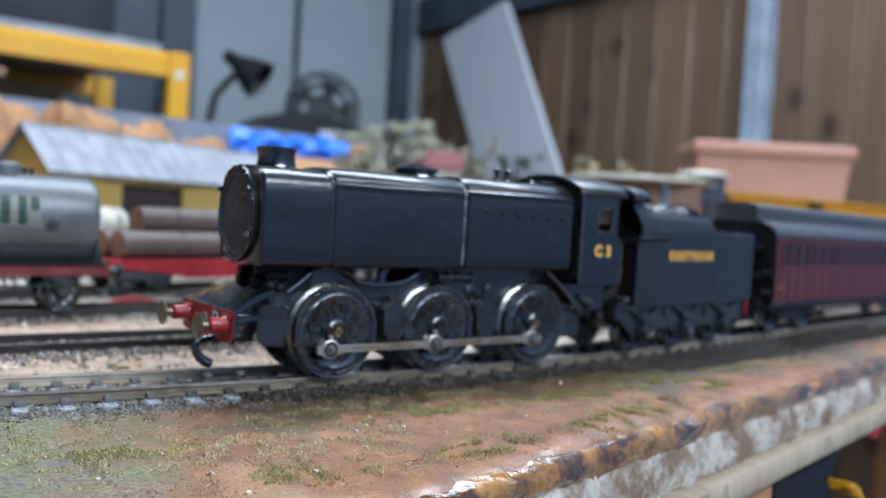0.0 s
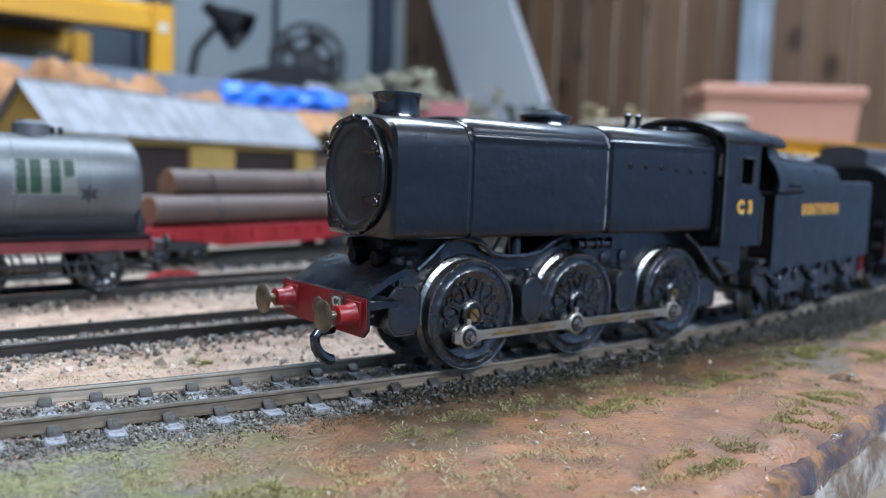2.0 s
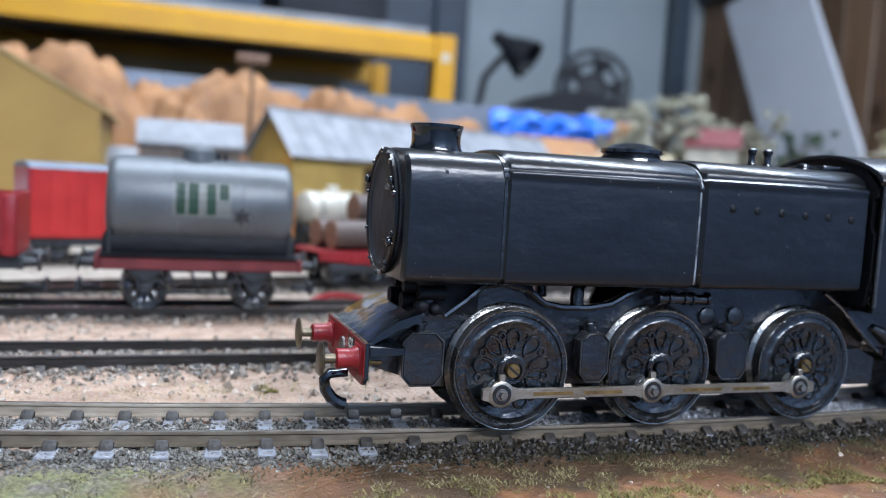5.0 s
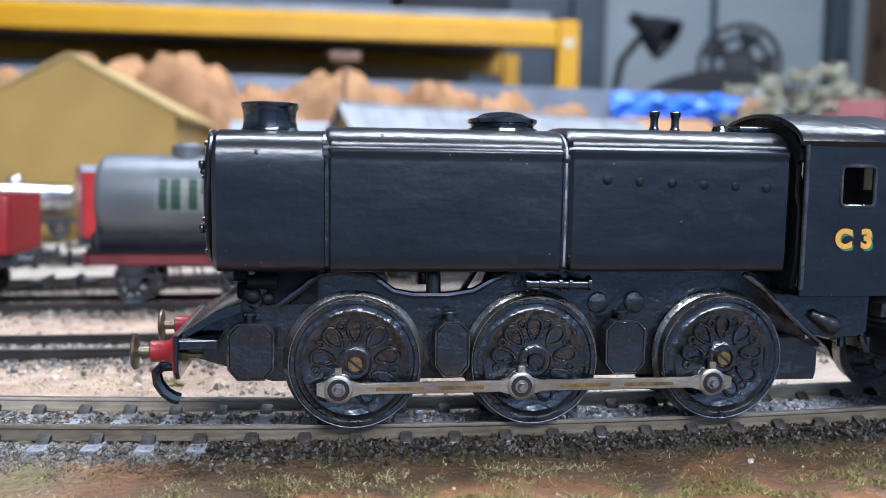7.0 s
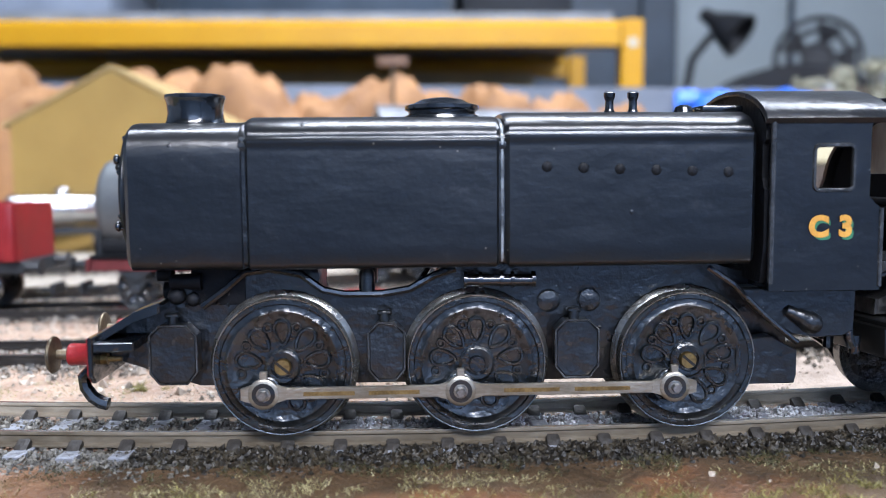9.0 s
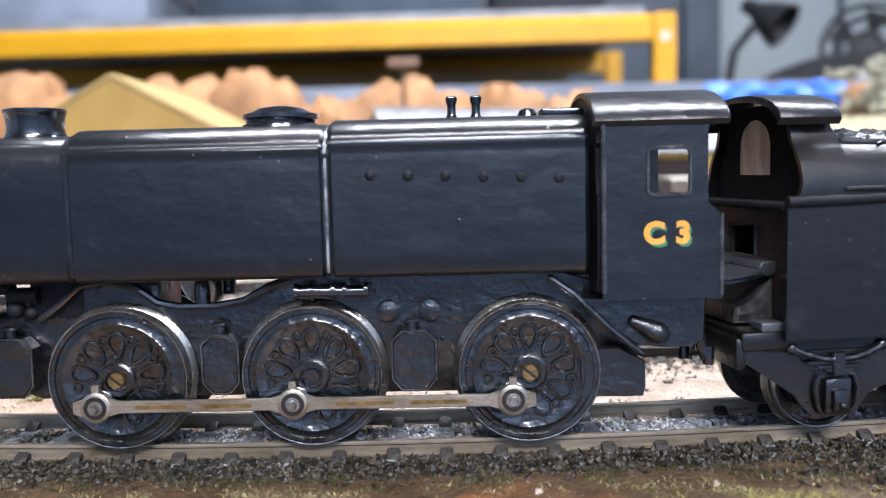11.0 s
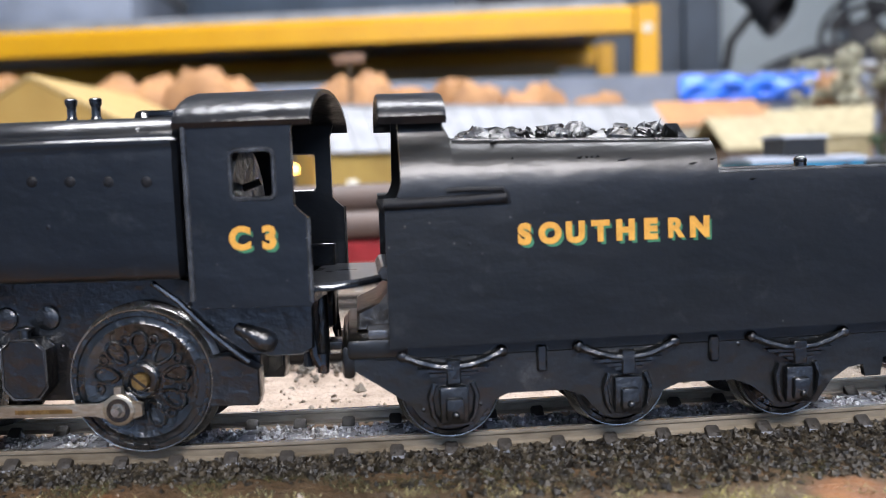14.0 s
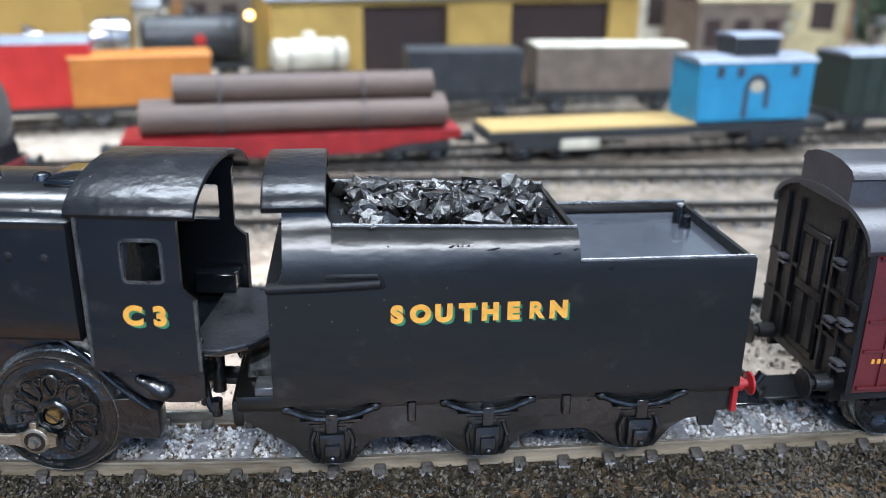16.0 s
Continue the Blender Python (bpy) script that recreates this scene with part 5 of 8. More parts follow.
    ball(bm, (-17.2, -7.6, 22.2), 1.5)
    ball(bm, (-14.6, -7.6, 21.6), 1.2)
    rod(bm, (-18.0, 8.0, 24.6), (-13.0, 8.0, 24.6), 1.2, 1.4, 14)
    rod(bm, (-20.4, -6.5, 25.6), (-18.0, -6.5, 25.6), 1.1, n=12)
    rod(bm, (-20.0, -4.0, 22.6), (-17.0, -4.0, 22.6), 1.5, n=14)
    rod(bm, (-20.0, 4.0, 22.6), (-17.0, 4.0, 22.6), 1.5, n=14)
    box(bm, -15.0, -6.0, -7.6, 7.6, 20.4, 27.0, 0.8)
    part("cylinder_saddle", bm, M_MATTBLACK, t, "lumpy gloss black cylinder casting")
    for y in (-11.6,):
        bm = B()
        rod(bm, (-28.2, y, 12.9), (-25.0, y, 12.9), 0.55, 0.35, 8)
        rod(bm, (-28.2, y, 12.9), (-27.2, y, 12.9), 0.9, n=8)
        part("buffer_bolt", bm, M_BRASS, t)
    # rear coupling
    bm = B()
    rod(bm, (93, -3, 12.5), (93, -3, 22.5), 1.3, n=10)
    box(bm, 88, 97, -2.4, 2.4, 13.2, 14.6, 0.3)
    rod(bm, (91.5, -6.8, 11.8), (91.5, -6.8, 15.2), 0.9, 0.7, 8)
    part("drawbar", bm, M_FRAME, t)
    # wheels and coupling rods
    crank = (-2.8, -3.9)
    pins = []
    for hx in (0.0, 31.3, 66.0):
        for sgn in (-1, 1):
            wheel(t, hx, 10.9, sgn, crank=crank, screw=None if 30 < hx < 32 else M_BRASS)
        pins.append(hx + crank[0])
        bm = B()
        rod(bm, (hx, -7.4, 10.9), (hx, 7.4, 10.9), 1.4, n=12)
        part("axle", bm, M_STEEL, t)
    zc = 10.9 + crank[1]
    for sgn in (-1, 1):
        bm = B()
        for a, b in zip(pins, pins[1:]):
            x0, x1 = a + 2.0, b - 2.0
            ya, yb = sgn * 12.1, sgn * 13.0
            prism(bm, [(x0, zc - 0.95), (x1, zc - 0.95), (x1, zc + 0.95), (x0, zc + 0.95)], ya, yb, "y", 0.12)
        coup = part("coupling_rod", bm, M_ROD, t, "bright nickel coupling rod, fluted and greasy")
        for a, b in zip(pins, pins[1:]):
            bm = B()
            L = b - a
            for c in (a + L * 0.33, a + L * 0.66):
                box(bm, c - L * 0.13, c + L * 0.13, min(sgn * 13.0, sgn * 13.04), max(sgn * 13.0, sgn * 13.04), zc - 0.36, zc + 0.30)
            part("flute", bm, M_BRASS, coup, "old yellow paint in the rod's flute")
        for i, px in enumerate(pins):
            bm = B()
            lathe(bm, [(1.25, 12.0), (2.35, 12.0), (2.45, 12.2), (2.45, 13.1), (2.25, 13.25), (1.25, 13.25)], (px, 0, zc), (0, sgn, 0), 24)
            box(bm, px - 0.6, px + 0.6, min(sgn * 12.1, sgn * 13.1), max(sgn * 12.1, sgn * 13.1), zc + 2.1, zc + 3.6, 0.1, 1)
            for d in (-1, 1):
                prism(bm, [(px + d * 1.6, zc + 1.5), (px + d * 3.6, zc + 0.9), (px + d * 3.6, zc - 0.9), (px + d * 1.6, zc - 1.5)], sgn * 12.1, sgn * 13.05, "y")
            boss = part("rod_boss", bm, M_ROD, coup)
            bm = B()
            lathe(bm, [(1.15, 13.1), (1.15, 13.29), (1.85, 13.29), (1.9, 13.1)], (px, 0, zc), (0, sgn, 0), 20, False)
            part("oil_ring", bm, M_FRAME, boss, "black oily ring round the crank pin")
            bm = B()
            lathe(bm, [(1.15, 12.4), (1.15, 13.5), (0.8, 13.55), (0.8, 14.2), (0.66, 14.4), (0.1, 14.4)], (px, 0, zc), (0, sgn, 0), 6)
            part("crank_pin", bm, M_STEEL, coup, "bright crank pin")
    # cab numbers with green shading
    m = lambda x, y, z: Matrix.Translation((x * MM, y * MM, z * MM)) @ Euler((radians(90), 0, 0)).to_matrix().to_4x4()
    for ch, x in (("C", 84.45), ("3", 88.75)):
        lettering("cab_number", ch, 4.4, t, m(x + 0.42, -16.46, 32.35), M_GREEN_LETTER, 0.14)
        lettering("cab_number", ch, 4.4, t, m(x, -16.54, 32.85), M_YELLOW_LETTER, 0.24)
    return t


loco = build_locomotive()


# ---- tender ----
def build_tender():
    tx, ty, th = on_track(106.6)
    t = thing("locomotive_tender", tx, ty, ZT, 8.4, "satin black six-wheeled model tender heaped with coal behind the locomotive", "tender")
    W = 17.0
    # side sheets: upright below, curving in above; front and rear lengths
    def skin(z1):
        """Outline of the side: upright, then rolling in to the top at z1."""
        up = [(W, 15.6), (W, 16.2), (W, 31.0), (W, 35.0)]
        if z1 < 38:
            return up + [(W, 36.4), (W, z1)]
        roll = [(W - 12 * (1 - math.cos(a)), 37.6 + 12 * math.sin(a)) for a in np.linspace(0.06, 0.80, 10)] + [(W - 4.3, 48.0), (W - 4.9, 51.2)]
        return up + [p for p in roll if p[1] < z1 - 0.3] + [(np.interp(z1, [z for y, z in roll], [y for y, z in roll]), z1)]
    FRONT = [(-33.8, -33.0, 37.2)]
    for k in range(12):
        FRONT.append((-33.0 + k * 0.15, -32.85 + k * 0.15, 37.3 + 3.6 * (1 - math.sqrt(1 - ((k + 0.5) / 12) ** 2))))
    FRONT += [(-31.2, -24.4, 51.0)] + [(-24.4 + k * 0.2, -24.2 + k * 0.2, 48.3 - 0.4 * k) for k in range(5)] + [(-23.4, 17.2, 46.2), (17.2, 47.8, 39.9)]
    for sgn in (-1, 1):
        bm = B()
        for u0, u1, z1 in FRONT:
            o = skin(z1)
            ring = [(sgn * y, z) for y, z in o] + [(sgn * (y - 0.9), z) for y, z in o[::-1]]
            prism(bm, ring, u0, u1, "x")
        for v in bm.verts:
            if v.co.z > 43.0 and v.co.x > -23.4:
                v.co.z -= (v.co.z - 43.0) / 3.2 * (v.co.x + 24.4) / 41.6 * 1.2
        side = part("side_sheet", bm, M_TENDER, t, "black tender side, curved in at the top")
        bm = B()
        tube(bm, [(-33.9, sgn * (W + 0.02), 37.0), (-26.0, sgn * (W + 0.04), 37.1), (-15.8, sgn * (W + 0.02), 37.4)], 0.9, 10)
        tube(bm, [(-24.5, sgn * (W - 0.15), 38.7), (-22.0, sgn * (W + 0.0), 38.8), (-16.2, sgn * (W + 0.02), 38.7), (-15.6, sgn * (W - 0.0), 37.9), (-15.3, sgn * (W - 0.0), 36.6)], 0.42, 8)
        part("handrail", bm, M_MATTBLACK, side, "raised rail on the tender side")
        bm = B()
        rod(bm, (17.4, sgn * (W - 0.95), 40.0), (47.6, sgn * (W - 0.95), 40.0), 0.42, n=8)
        rod(bm, (-23.2, sgn * (W - 3.6), 46.2), (17.0, sgn * (W - 3.6), 45.0), 0.36, n=8)
        part("edge_beading", bm, M_WORN, side, "worn bright edge beading")
    bm = B()
    prism(bm, [(-W + 0.8, 15.6), (W - 0.8, 15.6), (W - 0.8, 36.5), (W - 1.5, 39.7), (-W + 1.5, 39.7), (-W + 0.8, 36.5)], 46.9, 47.75, "x")
    part("rear_sheet", bm, M_TENDER, t)
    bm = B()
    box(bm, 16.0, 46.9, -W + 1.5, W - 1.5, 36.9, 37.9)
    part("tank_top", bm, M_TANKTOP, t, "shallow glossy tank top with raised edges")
    bm = B()
    prism(bm, [(-15.2, 37.9), (15.2, 37.9), (13.2, 44.9), (-13.2, 44.9)], 16.2, 17.1, "x")
    part("bunker_end", bm, M_TENDER, t)
    bm = B()
    rod(bm, (44.0, 9.0, 37.9), (44.0, 9.0, 41.0), 1.3, 1.1, 12)
    ball(bm, (44.0, 9.0, 41.2), 1.25, 1, 1, 0.7)
    rod(bm, (44.0, 5.8, 37.9), (44.0, 5.8, 40.2), 1.2, 1.0, 12)
    part("filler_cap", bm, M_GLOSS, t)
    # front cab: hood, doorway sides, spectacle plate
    bm = B()
    up = [(-15.3, 49.9), (-15.1, 50.6), (-14.2, 51.6), (-12.4, 52.6), (-9.3, 53.5), (-5, 54.1), (0, 54.3)]
    up = up + [(-y, z) for y, z in up[-2::-1]]
    shell(bm, up, 0.94, 1.1, -34.2, -24.0, 0.5)
    part("cab_hood", bm, M_ROOFPAINT, t, "curved black hood over the tender front")
    # plate under the hood with one arched window
    bm = B()
    prism(bm, [(-15.7, 36.8), (-3.7, 36.8), (-3.7, 52.8), (-9.5, 52.2), (-11.4, 51.2), (-12.0, 47.5), (-14.4, 42.5), (-15.7, 39.0)], -29.6, -28.8, "x")
    prism(bm, [(15.7, 36.8), (7.6, 36.8), (7.6, 52.6), (9.5, 52.2), (11.4, 51.2), (12.0, 47.5), (14.4, 42.5), (15.7, 39.0)], -29.6, -28.8, "x")
    box(bm, -29.6, -28.8, -3.7, 7.6, 36.8, 41.0)
    arch = [(1.95 - 5.65 * math.cos(a), 46.0 + 4.5 * math.sin(a)) for a in np.linspace(0, math.pi, 9)]
    for (ya, za), (yb, zb) in zip(arch, arch[1:]):
        prism(bm, [(ya, za), (yb, zb), (yb, 52.7), (ya, 52.7)], -29.6, -28.8, "x")
    plate = part("spectacle_plate", bm, M_SOOT, t, "black plate with an arched window opening")
    bm = B()
    prism(bm, [(-3.7, 41.0)] + arch + [(7.6, 41.0)], -29.3, -29.1, "x")
    part("window_pane", bm, M_MILKY, plate, "milky yellowed arched pane")
    bm = B()
    box(bm, -34.2, -28.8, -16.0, 16.0, 35.5, 36.8, 0.4)
    part("ledge", bm, M_SOOT, t, "black ledge above the bulkhead")
    bm = B()
    for y0, y1, z0, z1 in ((-16.0, -3.6, 16.8, 35.5), (5.9, 16.0, 16.8, 35.5), (-3.6, 5.9, 16.8, 27.4), (-3.6, 5.9, 32.4, 35.5)):
        box(bm, -31.9, -30.9, y0, y1, z0, z1)
    bulk = part("front_bulkhead", bm, M_BULKHEAD, t, "dusty brown bulkhead with a square hole")
    bm = B()
    tube(bm, [(-32.0, y, z) for y, z in ((-3.7, 27.3), (6.0, 27.3), (6.0, 32.5), (-3.7, 32.5))], 0.35, 6, True)
    part("hole_rim", bm, M_WORN, bulk, "rubbed rim of the hole")
    bm = B()
    prism(bm, [(-35.0, 26.2), (-34.4, 27.2), (-31.9, 27.4), (-31.9, 25.6), (-33.0, 24.8), (-34.6, 25.2)], -10.5, 9.0, "y", 0.25)
    part("locker_shelf", bm, M_PLATE, t, "rubbed grey shelf on the bulkhead")
    bm = B()
    prism(bm, [(-38.6, 17.2), (-38.4, 19.9), (-35.0, 21.4), (-31.9, 25.0), (-31.9, 17.0)], -9.5, 9.5, "y", 0.4)
    part("shovelling_plate", bm, M_GRIT, t, "sloping plate covered in grey coal dust")
    for y0 in (-15.4, 10.6):
        part("front_step", box(B(), -37.0, -33.0, y0, y0 + 4.8, 16.8, 18.3, 0.35), M_PLATE, t, "rubbed grey step plate")
    bm = B()
    box(bm, -40.2, -31.0, -15.4, 15.4, 13.8, 16.9, 0.7)
    box(bm, -41.0, -39.0, -15.0, 15.0, 10.8, 16.0, 0.8)
    part("front_platform", bm, M_TENDER, t, "black front platform and drag beam")
    # chips gouged in the paint near the top of the side
    r_ = random.Random(8)
    for u, z, l in ((-4.6, 42.9, 0.9), (-3.2, 43.0, 0.35), (-2.4, 43.0, 0.35), (-1.6, 42.9, 0.5), (1.6, 42.3, 2.2), (12.6, 41.4, 1.4), (16.0, 42.0, 0.8), (-14.5, 43.2, 0.3), (22.0, 38.8, 0.9)):
        bm = B()
        y = -W + 12 * (1 - math.sqrt(1 - (max(0.0, z - 37.6) / 12) ** 2)) - 0.01
        tube(bm, [(u, y, z), (u + l * 0.5, y - 0.06, z + r_.uniform(0, 0.2)), (u + l, y, z + l * r_.uniform(0.0, 0.35))], [0.08, 0.2, 0.06], 6)
        part("paint_chip", bm, M_SOOT, t, "raised chip in the paint")
    # floor, frames, springs and axleboxes
    bm = B()
    box(bm, -36, 47.4, -W + 2.2, W - 2.2, 13.4, 16.0, 0.2, 1)
    box(bm, -24, 16, -13, 13, 16, 44.2)
    box(bm, 16, 46.5, -15, 15, 16, 37.0)
    part("tank_body", bm, M_TENDER, t)
    AX = (-24.3, 2.9, 30.7)
    for sgn in (-1, 1):
        bm = B()
        bot = [(-39.2, 12.0), (-31.0, 6.4)]
        for a in AX:
            bot += [(a - 5.2, 4.2), (a - 3.4, 2.6), (a + 3.4, 2.6), (a + 6.0, 6.2)]
            if a != AX[-1]:
                bot += [(a + 8.5, 7.2), (a + 17.5, 7.2), (a + 20.5, 6.0)]
        bot += [(39.5, 8.0), (42, 8.4), (42.4, 6.4), (45, 6.4), (45.4, 9.4), (47.6, 9.6)]
        prism(bm, bot + [(47.6, 15.0), (-39.2, 15.0)], sgn * 13.6, sgn * 14.6, "y")
        fr = part("frame_side", bm, M_FRAMESIDE, t, "black tender frame with curved lower edge", smooth=False)
        for a in AX:
            bm = B()
            tube(bm, [(a - 7.6, sgn * 15.3, 14.0), (a - 5.0, sgn * 15.5, 12.9), (a - 2.5, sgn * 15.6, 12.2), (a, sgn * 15.6, 12.0), (a + 2.5, sgn * 15.6, 12.2), (a + 5.0, sgn * 15.5, 12.9), (a + 7.6, sgn * 15.3, 14.0)], 0.62, 8)
            for w, z in ((5.4, 11.4), (3.8, 10.7), (2.4, 10.1)):
                prism(bm, [(a - w, z + 0.5), (a - w + 0.5, z), (a + w - 0.5, z), (a + w, z + 0.5)], sgn * 14.6, sgn * 15.9, "y")
            for d in (-7.6, 7.6):
                ball(bm, (a + d, sgn * 15.3, 14.0), 0.95, 1, 0.7, 1)
            box(bm, a - 1.1, a + 1.1, min(sgn * 14.6, sgn * 16.2), max(sgn * 14.6, sgn * 16.2), 9.4, 13.2, 0.2, 1)
            part("leaf_spring", bm, M_FRAME, fr, "leaf spring over the axlebox")
            bm = B()
            box(bm, a - 2.2, a + 2.2, min(sgn * 14.5, sgn * 16.0), max(sgn * 14.5, sgn * 16.0), 3.2, 9.0, 0.4)
            box(bm, a - 1.4, a + 1.4, min(sgn * 15.5, sgn * 17.0), max(sgn * 15.5, sgn * 17.0), 3.8, 7.4, 0.5)
            ball(bm, (a, sgn * 17.0, 4.9), 0.65)
            for d in (-1, 1):
                tube(bm, [(a + d * 2.9, sgn * 15.0, 9.4), (a + d * 3.6, sgn * 15.2, 7.4), (a + d * 3.2, sgn * 15.2, 4.6), (a + d * 2.4, sgn * 15.0, 3.4)], 0.45, 6)
            part("axlebox", bm, M_FRAME, fr)
        for u in (-10.5, 17.0):
            bm = B()
            box(bm, u - 0.8, u + 0.8, min(sgn * 14.6, sgn * 15.4), max(sgn * 14.6, sgn * 15.4), 10.4, 14.6, 0.3, 1)
            part("hanger", bm, M_FRAME, fr)
    for a in AX:
        for sgn in (-1, 1):
            wheel(t, a, 7.4, sgn, r=7.8, driver=False)
        bm = B()
        rod(bm, (a, -7.4, 7.4), (a, 7.4, 7.4), 1.2, n=10)
        part("axle", bm, M_STEEL, t)
    bm = B()
    prism(bm, [(-15.6, 9.6), (15.6, 9.6), (15.6, 15.4), (-15.6, 15.4)], 47.6, 48.6, "x", 0.1)
    part("rear_beam", bm, M_RED, t, "red rear buffer beam")
    for y in (-11.6, 11.6):
        bm = B()
        lathe(bm, [(2.0, 48.4), (1.9, 49.2), (1.4, 49.7), (1.4, 51.0), (0.3, 51.1)], (0, y, 13.0), (1, 0, 0), 18)
        buf = part("buffer", bm, M_RED, t, "red buffer housing")
        bm = B()
        rod(bm, (50.8, y, 13.0), (52.2, y, 13.0), 0.8)
        lathe(bm, [(0.7, 52.0), (2.2, 52.4), (2.2, 52.8), (1.2, 53.0), (0.1, 53.0)], (0, y, 13.0), (1, 0, 0), 24)
        part("buffer_head", bm, M_RED, buf)
    bm = B()
    tube(bm, [(47, 0, 6.5), (54, 0, 6.2), (60, 0, 6.2), (61.5, 0, 8.5)], 0.9, 8)
    box(bm, 52.5, 60.5, -6, 6, 4.6, 5.4, 0.2, 1)
    part("coupling_hook", bm, M_GLOSS, t)
    # name on the side
    m = lambda y, z, x: Matrix.Translation((x * MM, y * MM, z * MM)) @ Euler((radians(90), 0, 0)).to_matrix().to_4x4()
    for i, ch in enumerate("SOUTHERN"):
        xx = -13.1 + i * 3.86
        lettering("tender_name", ch, 4.0, t, m(-W - 0.05, 31.22, xx + 0.46), M_GREEN_LETTER, 0.06 if ch == "R" else 0.18)
        lettering("tender_name", ch, 4.0, t, m(-W - 0.13, 31.72, xx), M_YELLOW_LETTER, 0.18 if ch == "R" else 0.27)
    # the coal
    r_ = random.Random(3)
    bm = B()
    for i in range(400):
        u, v = r_.uniform(-22.0, 13.8), r_.uniform(-11.6, 11.6)
        large = i < 120
        h = 45.0 + 1.2 * (1 - (v / 14) ** 2) + r_.uniform(-0.8, 0.9) + (0 if large else 0.5)
        sz = r_.uniform(1.7, 3.5) if large else r_.uniform(0.4, 1.0)
        q = Euler((r_.gauss(0, 0.45), r_.gauss(0, 0.45), r_.uniform(0, 6.3))).to_matrix()
        flat = r_.uniform(0.35, 0.75)
        vs = []
        for k in range(10 if large else 7):
            d = Vector((r_.gauss(0, 1), r_.gauss(0, 1), r_.gauss(0, 1))).normalized()
            vs.append(bm.verts.new(q @ Vector((d.x * sz * 1.15, d.y * sz * 0.85, d.z * sz * flat)) + Vector((u, v, h))))
        g = bmesh.ops.convex_hull(bm, input=vs)
        loose = [e for e in g["geom_interior"] if isinstance(e, bmesh.types.BMVert)]
        if loose:
            bmesh.ops.delete(bm, geom=loose, context="VERTS")
    coal = part("coal", bm, M_COAL, None, smooth=False)
    coal.matrix_world = pose(tx * MM, ty * MM, ZT * MM, 0, 0, 8.4)
    tagged(coal, "heap of shiny black crushed coal in the tender bunker", "coal", kind="stuff")
    return t


tender = build_tender()


